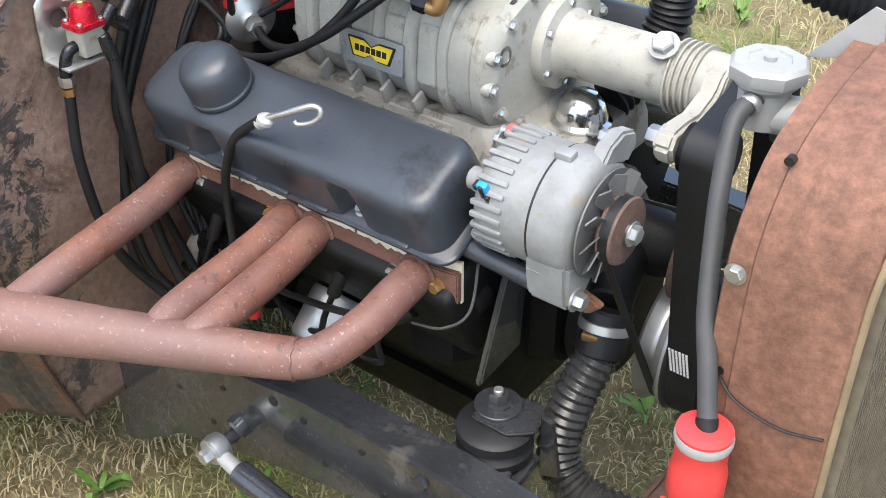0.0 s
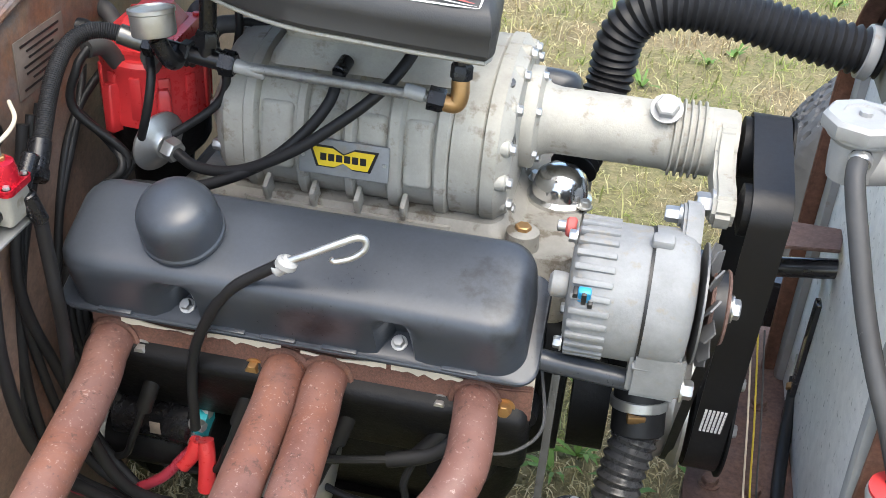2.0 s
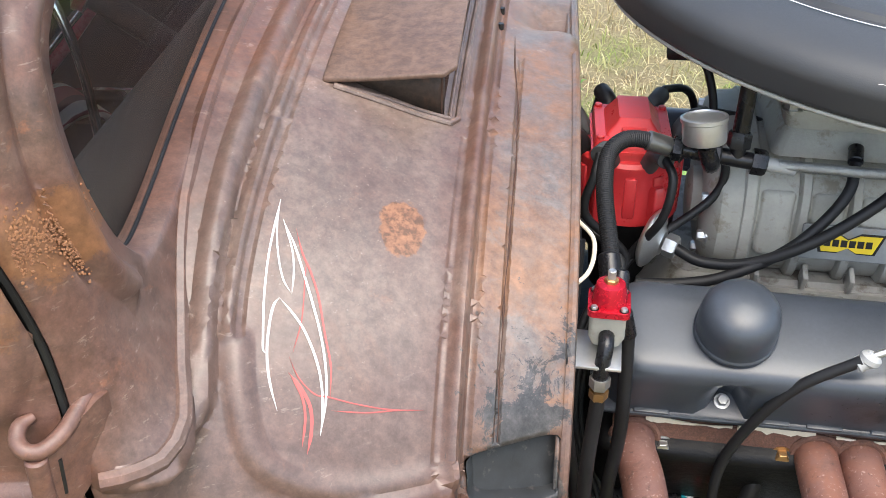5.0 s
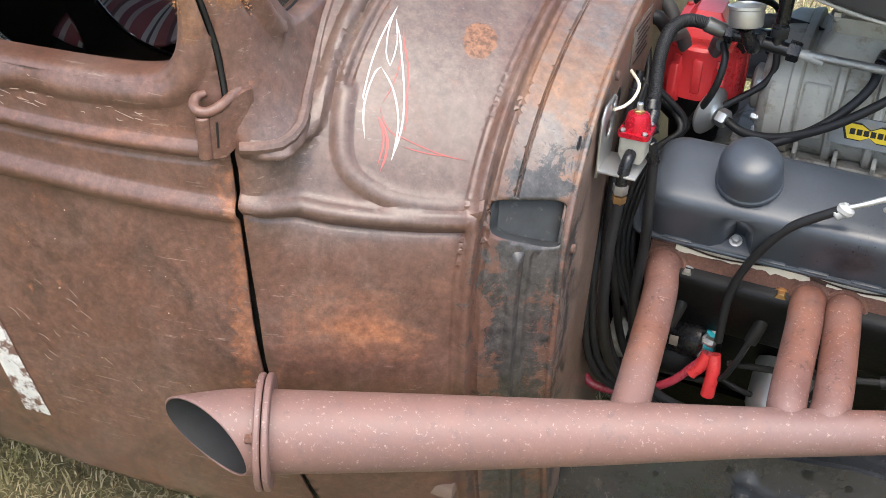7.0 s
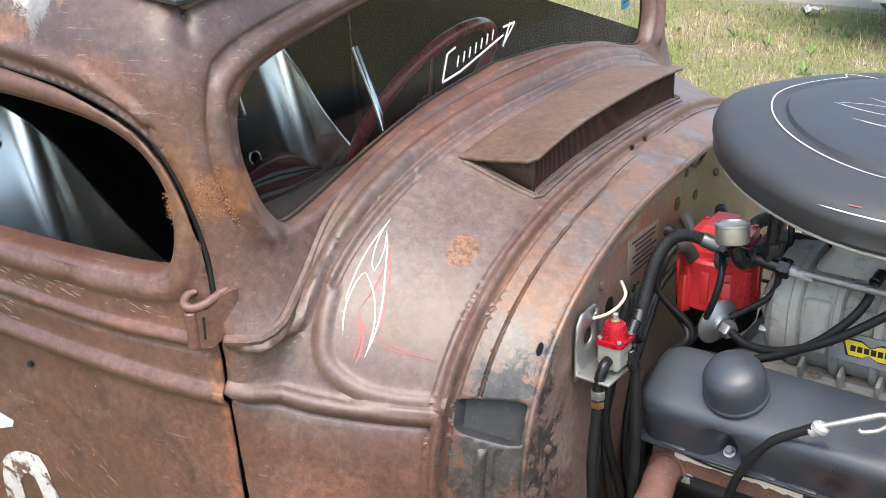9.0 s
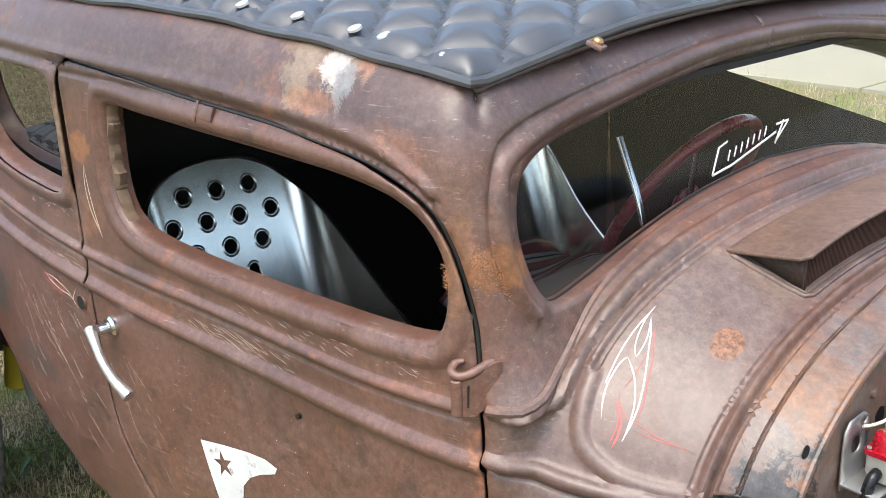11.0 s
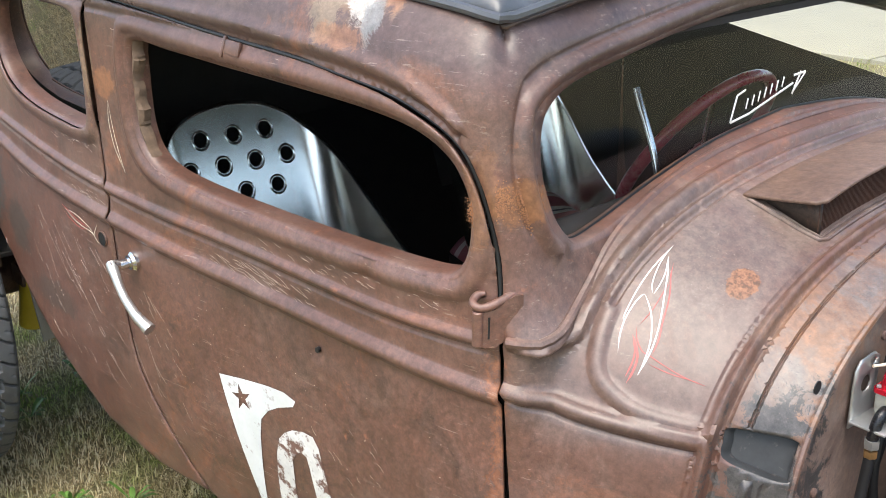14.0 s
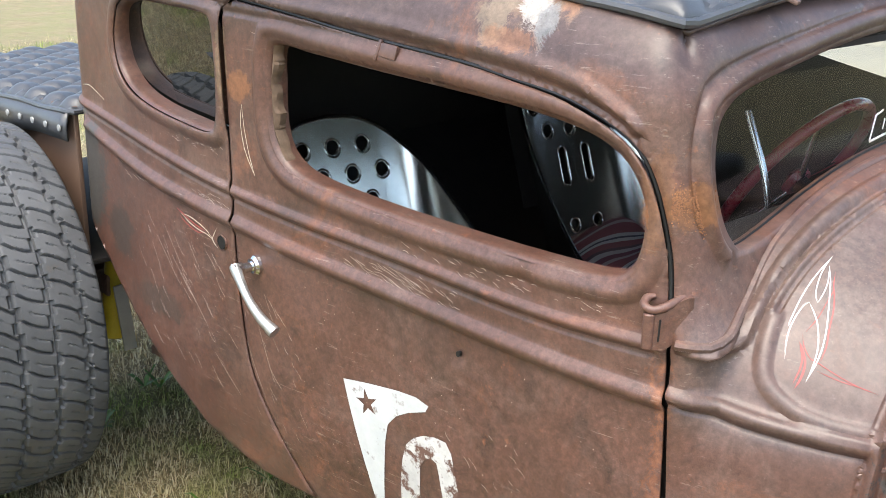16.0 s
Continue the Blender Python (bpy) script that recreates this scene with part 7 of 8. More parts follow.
part("sheave", lathe([(.03, .60), (.088, .602), (.090, .606), (.080, .616), (.079, .622), (.090, .634), (.090, .638), (.04, .640)], (0, 0, CZ), (1, 0, CZ), 48), M_STEEL, crank)
part("blower_sheave", lathe([(.03, .643), (.084, .644), (.084, .684), (.092, .685), (.092, .688), (.04, .689)], (0, 0, CZ), (1, 0, CZ), 48), M_BLOCK, crank)
part("pump_pulley", lathe([(.03, .612), (.055, .614), (.05, .62), (.05, .63), (.056, .634), (.02, .636)], (0, 0, .49), (1, 0, .49), 36), M_XMEMBER, crank)
for k in range(4):
    t = math.pi / 2 * k + .4
    part("sheave_bolt", hexbolt((.689, .04 * math.cos(t), CZ + .04 * math.sin(t)), (1, 0, 0), .008, .012), M_STEEL, crank)

# fuel regulator on the firewall
reg_c = Matrix.Translation((.008, -.332, .764))
reg = thing("fuel_regulator", "red-topped fuel pressure regulator bracketed to the firewall", "regulator", at=reg_c @ Matrix.Scale(.74, 4) @ reg_c.inverted())
mb = thing("regulator_bracket", "zinc-plated bracket with round holes on the firewall", "bracket")
RX, RY = .008, -.332
bv, bf = fill_plane([(-.372, .682), (-.318, .682), (-.316, .760), (-.328, .768), (-.36, .766), (-.370, .755)], [[(-.343 + .011 * math.cos(t), .732 + .011 * math.sin(t)) for t in np.linspace(0, 2 * math.pi, 21)[:-1]], [(-.328 + .004 * math.cos(t), .757 + .004 * math.sin(t)) for t in np.linspace(0, 2 * math.pi, 13)[:-1]]], .012)
bme = bpy.data.meshes.new("bracket")
bme.from_pydata([(-.022, y, z) for y, z in bv], [], bf.tolist())
solid(part_mesh("plate", bme, M_STEEL, mb), .0025)
part("foot", block((.045, .054, .003), pose(.0, -.345, .690), .0008), M_STEEL, mb)
part("body", loft([(.672, .016, .018, .005), (.685, .021, .023, .006), (.712, .021, .023, .006), (.716, .023, .025, .006)], pose(RX, RY, 0)), M_CAST, reg)
part("diaphragm_flange", loft([(.716, .0245, .0265, .008), (.724, .0245, .0265, .008)], pose(RX, RY, 0)), M_REDANO, reg)
part("bonnet", lathe([(.021, .724), (.019, .740), (.0165, .748), (.011, .750)], (RX, RY, 0), (RX, RY, 1), 32), M_REDANO, reg, "red anodised bonnet")
part("adjuster", hexbolt((RX, RY, .748), (0, 0, 1), .0085, .007, washer=False), M_BRASS, reg)
part("adjuster_screw", rod((RX, RY, .752), (RX, RY, .766), .0048, bevel=.001), M_STEEL, reg)
for sx, sy in ((-1, -1), (1, -1), (1, 1), (-1, 1)):
    part("bonnet_screw", hexbolt((RX + .017 * sx, RY + .019 * sy, .723), (0, 0, 1), .0042, .005), M_STEEL, reg)
part("outlet_elbow", hose([(RX, RY - .018, .69), (RX, RY - .036, .685), (RX - .002, RY - .045, .665), (RX - .003, RY - .047, .645)], .0095, 12), M_BLACKFIT, reg)
part("outlet_nut", hexbolt((RX - .003, RY - .047, .652), (0, 0, -1), .0125, .02, washer=False), M_STEEL, reg)
part("brass_nut", hexbolt((RX - .003, RY - .047, .632), (0, 0, -1), .0115, .016, washer=False), M_BRASS, reg)
part("inlet_fitting", rod((RX + .018, RY + .015, .70), (RX + .028, RY + .022, .66), .011, .0105, bevel=.002), M_BLACKFIT, reg)
part("side_fitting", rod((RX + .012, RY + .018, .706), (RX + .012, RY + .048, .735), .0105, bevel=.002), M_BLACKFIT, reg)
for i, pts in enumerate(([(RX - .002, RY - .035, .662), (RX - .006, RY - .038, .56), (RX + .0, RY - .02, .44), (RX + .03, RY + .03, .34), (RX + .1, RY + .08, .27)],
                         [(RX + .020, RY + .016, .692), (RX + .024, RY + .018, .58), (RX + .02, RY + .03, .46), (RX + .05, RY + .05, .34), (RX + .12, RY + .1, .27)])):
    ln = thing("fuel_line", "black braided fuel line down the firewall", "fuel line", "fuel lines")
    part("hose", hose(pts, .0066, 14), M_RUBBER, ln)
for i, dx in enumerate((0, .012, .022, -.006)):
    w = thing("wire_loom", "black wire loom hanging down the firewall", "wire loom", "wire looms")
    part("loom", hose([(-.028 + dx * .3, -.20 - dx * 2, .74), (-.03 + dx * .4, -.27 - dx, .60), (-.03 + dx, -.295 + dx, .48), (-.01 + dx, -.29 + dx * 2, .36), (.05 + dx, -.25, .28)], .0058 - .0008 * (i % 2), 10), M_RUBBER, w)
up = thing("fuel_hose", "black nylon fuel hose from regulator to tee", "fuel hose")
part("hose", hose([(.011, -.280, .722), (.006, -.255, .745), (-.002, -.215, .776), (-.001, -.182, .797), (.014, -.162, .805), (.036, -.152, .801), (.055, -.148, .794)], .0080, 16, 10, 90, .0003), M_RUBBER, up)
part("lower_end", rod((.012, -.290, .712), (.006, -.262, .738), .0105, bevel=.002), M_BLACKFIT, up)
part("lower_nut", hexbolt((.0125, -.292, .710), (-.2, .73, .68), .0125, .014, washer=False), M_BLACKFIT, up)
part("upper_end", rod((.034, -.152, .8015), (.058, -.147, .793), .0098, .0098, bevel=.002), M_STEELDARK, up)
wl = thing("white_wire", "short white wire from bracket to firewall", "wire")
part("wire", hose([(-.020, -.335, .752), (-.012, -.318, .752), (-.008, -.295, .754), (-.010, -.272, .760), (-.026, -.252, .766)], .002, 8), M_GASKET, wl)
rail = thing("fuel_log", "braided steel fuel line with black fittings and gauge", "fuel line")
part("tee", rod((.054, -.147, .794), (.150, -.150, .784), .0085, bevel=.002), M_BLACKFIT, rail)
for x0, w_ in ((.058, .012), (.094, .012), (.132, .018)):
    part("tee_nut", hexbolt((x0, -.147 - .03 * (x0 - .054), .794 - .1 * (x0 - .054)), (1, -.03, -.1), .0128, w_, washer=False), M_BLACKFIT, rail)
part("riser", rod((.121, -.149, .787), (.124, -.140, .872), .0082, bevel=.001), M_BLACKFIT, rail)
part("riser_nut", hexbolt((.1212, -.1485, .795), (.003, .009, .085), .0115, .020, washer=False), M_BLACKFIT, rail)
part("braid", rod((.150, -.150, .784), (.335, -.147, .779), .0054, seg=16), M_BRAID, rail, "braided stainless hose")
for x0, x1 in ((.148, .178), (.312, .332)):
    part("crimp", rod((x0, -.150, .7842), (x1, -.1475, .7795), .0068, bevel=.001), M_WHITE_METAL, rail)
part("end_nut", hexbolt((.331, -.147, .779), (1, .08, -.15), .0115, .020, washer=False), M_BLACKFIT, rail)
part("elbow", hose([(.348, -.1455, .7755), (.360, -.144, .774), (.3635, -.142, .783), (.363, -.139, .796)], .0088, 12), M_BRASS, rail, "brass elbow")
part("up_fitting", rod((.363, -.139, .794), (.362, -.126, .872), .0085, bevel=.002), M_BLACKFIT, rail)
part("up_nut", hexbolt((.363, -.139, .794), (0, .15, .95), .0105, .018, washer=False), M_BLACKFIT, rail)
gauge = part("pressure_gauge", lathe([(.008, 0), (.0195, .001), (.0205, .003), (.0205, .021), (.0217, .022), (.0217, .0255), (.019, .0265), (.0185, .025)], (.0855, -.181, .8165), (.078, -.173, .875), 40), M_STEEL, rail, "chrome fuel pressure gauge")
part("gauge_stem", hose([(.094, -.150, .790), (.096, -.165, .787), (.094, -.176, .795), (.087, -.181, .814)], .0085, 12), M_BLACKFIT, rail)
for pts in ([(.077, -.139, .675), (.105, -.150, .668), (.150, -.158, .676), (.205, -.160, .706), (.255, -.152, .744), (.292, -.134, .777), (.312, -.110, .806), (.313, -.098, .822)],
            [(.040, -.165, .645), (.085, -.166, .650), (.128, -.164, .662), (.180, -.156, .690), (.215, -.145, .722), (.236, -.132, .752), (.240, -.115, .775)]):
    vh = thing("vacuum_hose", "black rubber vacuum hose across the supercharger", "hose", "vacuum hoses")
    part("hose", hose(pts, .0058, 14), M_RUBBER, vh)
    part("hose_end", rod(pts[-1], (pts[-1][0] + .003, pts[-1][1] + .02, pts[-1][2] + .006), .0075, bevel=.001), M_BLACKFIT, vh)
ah = thing("breather_tube", "black rubber tube behind the air cleaner", "hose")
part("tube", hose([(.055, -.02, .842), (.085, -.03, .846), (.115, -.045, .846), (.15, -.06, .842)], .010, 14), M_RUBBER, ah)
part("thin_tube", hose([(.085, -.005, .84), (.10, -.02, .815), (.108, -.03, .775), (.10, -.03, .73)], .0045, 10), M_RUBBER, ah)


# ---- chassis and front end ----
rail_out = [(-.055, .235), (.0, .255), (.12, .312), (.22, .35), (.33, .368), (.53, .37), (.68, .36), (.78, .35), (.78, .275), (.62, .262), (.40, .252), (.26, .218), (.16, .19), (.08, .165), (.02, .12), (-.03, .085), (-.055, .08)]
chassis = thing("chassis_frame", "black painted steel chassis rails with drilled holes", "chassis")
for y0 in (-.31, .36):
    rail_p = part("frame_rail", poly_plate(rail_out, .05, pose(0, y0, 0) @ XZ, .004), M_FRAME, chassis)
    if y0 < 0:
        for x, z, r in ((.281, .338, .007), (.10, .262, .0045), (.19, .308, .0045), (.33, .335, .005), (.42, .34, .0045), (.36, .285, .0045), (.16, .235, .0045), (.45, .29, .0045)):
            part("frame_hole", rod((x, -.3575, z), (x, -.3612, z), r, seg=12), M_INK, rail_p)
xm = thing("crossmember", "rusty brown front crossmember with bolts", "crossmember")
part("channel", poly_plate([(.655, -.34), (.66, .0), (.70, .25), (.735, .44), (.885, .46), (.85, .22), (.81, -.05), (.80, -.34)], .012, pose(0, 0, .222), .003), M_XMEMBER, xm)
part("channel_lip", poly_plate([(.655, -.34), (.66, .0), (.70, .25), (.735, .44), (.742, .44), (.707, .25), (.667, .0), (.662, -.34)], .03, pose(0, 0, .205), .001), M_XMEMBER, xm)
for x, y in ((.693, .007), (.688, -.052), (.745, .0), (.74, -.09), (.76, .18)):
    part("bolt", hexbolt((x, y, .234), (0, 0, 1), .011, .01), M_XMEMBER, xm)
mount = thing("engine_mount", "black rubber engine mount on the frame rail", "engine mount")
part("saddle", poly_plate([(.512, -.283), (.507, -.228), (.568, -.220), (.582, -.262), (.56, -.283)], .005, pose(0, 0, .386), .002), M_FRAME, mount)
part("bushing", lathe([(.036, .340), (.043, .345), (.043, .356), (.036, .363), (.043, .370), (.043, .381), (.036, .386)], (.535, -.268, 0), (.535, -.268, 1), 36), M_RUBBER, mount)
part("washer", lathe([(.026, .391), (.027, .392), (.027, .3945), (.026, .3955)], (.527, -.252, 0), (.527, -.252, 1), 28), M_FRAME, mount)
part("lower_plate", block((.085, .075, .012), pose(.54, -.285, .333, 0, 0, 6), .002), M_FRAME, mount)
part("slotted_tab", poly_plate([(.495, -.345), (.525, -.345), (.525, -.335), (.515, -.335), (.515, -.325), (.555, -.32), (.575, -.322), (.575, -.29), (.495, -.29)], .014, pose(0, 0, .336), .002), M_FRAME, mount)
part("pinch_bolt", hexbolt((.505, -.345, .345), (0, -1, .1), .010, .02), M_FRAME, mount)
part("side_plate", poly_plate([(.575, .30), (.60, .31), (.588, .385), (.572, .388)], .006, pose(0, -.23, 0) @ XZ, .001), M_FRAME, mount)
part("stud_bolt", hexbolt((.527, -.252, .3955), (0, 0, 1), .0115, .016), M_FRAME, mount)
part("stud", rod((.527, -.252, .405), (.527, -.252, .416), .0055, bevel=.001), M_STEEL, mount)
part("gusset", poly_plate([(-.24, .39), (-.19, .52), (-.15, .52), (-.16, .40)], .008, Matrix(((0, 0, 1, .485), (1, 0, 0, 0), (0, 1, 0, 0), (0, 0, 0, 1))), .002), M_FRAME, mount)
for x in (.49, .57):
    part("leg", block((.012, .06, .05), pose(x, -.325, .312), .003), M_FRAME, mount)

hose_low = thing("lower_radiator_hose", "black ribbed lower radiator hose", "radiator hose")
part("cuff", rod((.578, -.113, .465), (.582, -.135, .415), .0285, .029, bevel=.003), M_RUBBER, hose_low)
part("clamp", lathe([(.0295, 0), (.031, .001), (.031, .011), (.0295, .012)], (.5785, -.118, .452), (.582, -.135, .41), 32), M_STEEL, hose_low, "steel hose clamp")
part("clamp_screw", block((.02, .012, .01), pose(.577, -.148, .446, 0, 0, 10), .002), M_BRASS, hose_low)
part("ribbed_hose", hose([(.582, -.134, .418), (.571, -.165, .362), (.571, -.19, .300), (.598, -.196, .262), (.65, -.19, .250), (.72, -.175, .252), (.79, -.165, .256)], .0245, 24, 10, 34, .0019), M_HOSE, hose_low)
hose_up = thing("upper_radiator_hose", "black corrugated upper radiator hose", "radiator hose")
part("ribbed_hose", hose([(.468, .05, .625), (.482, .10, .655), (.492, .128, .704), (.497, .13, .752), (.515, .13, .783), (.55, .13, .798), (.61, .13, .797), (.68, .13, .785), (.735, .13, .777), (.775, .13, .772)], .0255, 24, 10, 46, .0020), M_RUBBER, hose_up)
part("clamp", lathe([(.0285, 0), (.030, .001), (.030, .012), (.0285, .013)], (.755, .13, .775), (.79, .13, .769), 32), M_WHITE_METAL, hose_up)

# radiator in its rusty shell
M_TRIM = plain("tan_trim", (0.23, 0.17, 0.10), 0.7, vary=0.3)
M_FIN = plain("fin_metal", (0.20, 0.17, 0.13), 0.55, 0.3, 0.3, scale=40)
rad = thing("radiator", "radiator in a rust-covered steel grille shell", "radiator")
sec = [(-.268, .20), (-.282, .35), (-.290, .50), (-.293, .62), (-.290, .70), (-.278, .76), (-.25, .80), (-.20, .822), (-.12, .835), (0, .84)]
sec = sec + [(-y, z) for y, z in sec[::-1][1:]]
S2 = curve_points([(*p, 0) for p in sec], 6)[:, :2]
bm, rows = bmesh.new(), []
for x, k, dz in ((.766, .985, -.006), (.768, .992, 0), (.788, .996, .0), (.7905, 1.008, .004), (.81, 1.014, .006), (.84, 1.018, .010), (.868, 1.014, .010), (.878, 1.004, .007), (.880, .992, .004)):
    rows.append([bm.verts.new((x + .05 * max(0, z - .72), y * k, .2 + (z - .2) * (1 + dz) + dz * .3)) for y, z in S2])
for a, b in zip(rows, rows[1:]):
    for i in range(len(S2) - 1):
        bm.faces.new((a[i], a[i + 1], b[i + 1], b[i]))
shell = solid(part("shell", bm, M_SHELL, rad, "rust-covered grille shell"), .004)
part("shell_seam", hose([(.778, -.2905, .598), (.80, -.2985, .585), (.84, -.300, .578), (.876, -.296, .583)], .0012, 6), M_INK, shell)
for x, y, z, m_ in ((.777, -.290, .703, M_STEEL),):
    part("shell_bolt", hexbolt((x, y, z), (0, -1, 0), .0072, .006), m_, shell)
for x, y, z in ((.779, -.2895, .604), (.793, -.262, .80)):
    part("shell_hole", rod((x, y + .004, z), (x, y - .0035, z), .004, seg=14), M_INK, shell)
part("edge_trim", sweep([(.880 + .05 * max(0, z - .72), y * .985, z) for y, z in S2], .0045, 8), M_TRIM, shell, "tan edge strip")
part("core", block((.05, .55, .56), pose(.842, 0, .50), .003), M_CORE, rad)
bm = bmesh.new()
for i in range(62):
    block((.022, .0030, .55), pose(.880, -.274 + i * .009, .50), 0, bm=bm)
tagged(part("cooling_fin", bm, M_FIN, rad, smooth=False), kind="stuff")
part("side_tank", block((.02, .02, .44), pose(.776, -.262, .45, 0, -2), .005), M_WHITE_METAL, rad, "pale metal side tank")
part("top_tank", block((.06, .36, .08), pose(.81, .02, .765), .015, 3), M_ALT, rad)
part("core_back", block((.01, .50, .52), pose(.802, 0, .49), .002), M_RADBACK, rad, "silver painted rear face of the core")
part("side_tank", block((.03, .035, .54), pose(.80, .262, .49), .008), M_WHITE_METAL, rad, "pale metal side tank")
part("filler_pipe", rod((.718, -.137, .765), (.795, -.12, .77), .018, bevel=.003), M_WHITE_METAL, rad)
part("filler_neck", lathe([(.020, .755), (.022, .77), (.023, .79), (.029, .796), (.029, .802)], (.718, -.137, 0), (.718, -.137, 1), 28), M_WHITE_METAL, rad)
part("radiator_cap", lathe([(.034, .800), (.0355, .803), (.0355, .812), (.032, .816), (.020, .817), (.019, .815), (.006, .815), (.006, .819), (.0005, .82)], (.718, -.137, 0), (.718, -.137, 1), 8), M_WHITE_METAL, rad, "pale octagonal radiator cap")
part("top_bracket", poly_plate([(.735, .81), (.80, .825), (.795, .865), (.785, .868)], .003, pose(0, -.10, 0) @ XZ, .0005), M_WHITE_METAL, rad)
ovh = thing("overflow_hose", "grey rubber overflow hose from the filler neck", "hose")
part("hose", hose([(.719, -.158, .788), (.714, -.185, .775), (.725, -.22, .731), (.739, -.25, .684), (.755, -.28, .643), (.771, -.30, .609), (.788, -.322, .567)], .0088, 14), M_GREYHOSE, ovh)
part("hose_clamp", lathe([(.0098, 0), (.0104, .001), (.0104, .007), (.0098, .008)], (.7185, -.162, .786), (.7155, -.178, .779), 20), M_STEEL, ovh, "zinc hose clamp")
part("hose_end", rod((.785, -.3185, .574), (.790, -.325, .561), .0098, bevel=.0015), M_RUBBER, ovh)
bot = thing("overflow_bottle", "clear bottle of yellow coolant with a red cap", "bottle")
M_BOTTLE, bn, bl = mat("clear_bottle")
bn["Principled BSDF"].inputs["Base Color"].default_value = (0.75, 0.72, 0.45, 1)
bn["Principled BSDF"].inputs["Transmission Weight"].default_value = .75
bn["Principled BSDF"].inputs["Roughness"].default_value = .12
part("flask", lathe([(.030, .362), (.038, .366), (.041, .38), (.041, .435), (.036, .455), (.022, .470), (.019, .48), (.019, .50)], (.790, -.330, 0), (.790, -.330, 1), 36), M_BOTTLE, bot)
M_COOL = plain("yellow_coolant", (.62, .5, .04), .2, vary=.05)
part("coolant", lathe([(.030, .366), (.038, .372), (.038, .418), (.01, .4185)], (.790, -.330, 0), (.790, -.330, 1), 32), M_COOL, bot, "yellow coolant")
cap = part("cap", lathe([(.024, .488), (.0255, .492), (.0255, .52), (.023, .53), (.023, .548), (.0245, .552), (.0245, .566), (.018, .568), (.011, .569)], (.788, -.325, 0), (.788, -.325, 1), 32), M_REDCAP, bot, "red plastic cap")
part("cap_ring", lathe([(.0248, .553), (.0256, .556), (.0256, .560), (.0248, .563)], (.788, -.325, 0), (.788, -.325, 1), 32), M_WHITE_METAL, cap)
for dx in (-.016, .016):
    part("cap_leg", block((.009, .004, .045), pose(.788 + dx, -.349, .470), .0015), M_REDCAP, cap)

# steering link and front axle bits
link = thing("steering_link", "steering drag link with rod end below the frame", "steering link")
part("rod_end", lathe([(.009, -.012), (.018, -.010), (.020, 0), (.018, .010), (.009, .012)], (.212, -.40, .25), (.212, -.8, .25), 24), M_STEEL, link)
part("rod_end_bolt", hexbolt((.212, -.410, .25), (0, -1, 0), .010, .014), M_STEEL, link)
part("shank", rod((.222, -.402, .247), (.262, -.405, .239), .010, bevel=.002), M_WHITE_METAL, link)
part("tube", rod((.255, -.405, .241), (.86, -.44, .205), .0165, bevel=.003), M_FRAME, link)
part("arm", rod((.212, -.345, .262), (.212, -.372, .256), .016, bevel=.003), M_FRAME, link)
part("arm_pin", rod((.212, -.362, .25), (.212, -.40, .25), .009), M_FRAME, link)
wires = thing("headlight_wires", "yellow and green wires behind the radiator", "wires")
for i, (c, dx) in enumerate(((M_GASKET, 0), (M_YELLOWSHOCK, .008), (M_GREYHOSE, .016))):
    part("wire", hose([(.715 + dx, .12, .40), (.722 + dx, .03, .33), (.728 + dx, -.05, .26), (.735 + dx * 1.5, -.12, .238), (.728 + dx * .4, -.19, .236), (.74 + dx, -.26, .236)], .0013, 6), c, wires)
part("connector", block((.02, .012, .012), pose(.70, .10, .395, 10, 20, 30), .002), M_YELLOWSHOCK, wires)
cool = thing("cooler_hose", "black cooler hose with brass clamp below the radiator", "hose")
part("hose", hose([(.797, .175, .295), (.795, .15, .27), (.785, .08, .245), (.77, -.05, .24), (.76, -.20, .238)], .0085, 12), M_RUBBER, cool)
part("clamp", lathe([(.0095, 0), (.011, .001), (.011, .008), (.0095, .009)], (.7965, .168, .288), (.79, .11, .25), 20), M_BRASS, cool)
part("barb", rod((.797, .172, .29), (.80, .20, .315), .006, bevel=.001), M_STEEL, cool)
clipb = thing("wire_connector", "blue plastic wire connector beside the radiator", "connector")
part("shell", block((.022, .016, .03), pose(.80, .268, .33, 12, 8, 0), .003), M_BLUEDARK, clipb)
box = thing("steering_arm_rods", "dark steering rods across the front frame", "steering rods")
part("rod", rod((.66, .17, .455), (.84, .13, .505), .013, bevel=.002), M_FRAME, box)
part("rod", rod((.66, .22, .425), (.84, .18, .47), .012, bevel=.002), M_FRAME, box)
part("plate", poly_plate([(.69, .13), (.80, .12), (.81, .17), (.70, .20)], .005, pose(0, 0, .415, 0, -8), .001), M_XMEMBER, box)
part("support", block((.02, .02, .2), pose(.80, .16, .33), .003), M_FRAME, box)

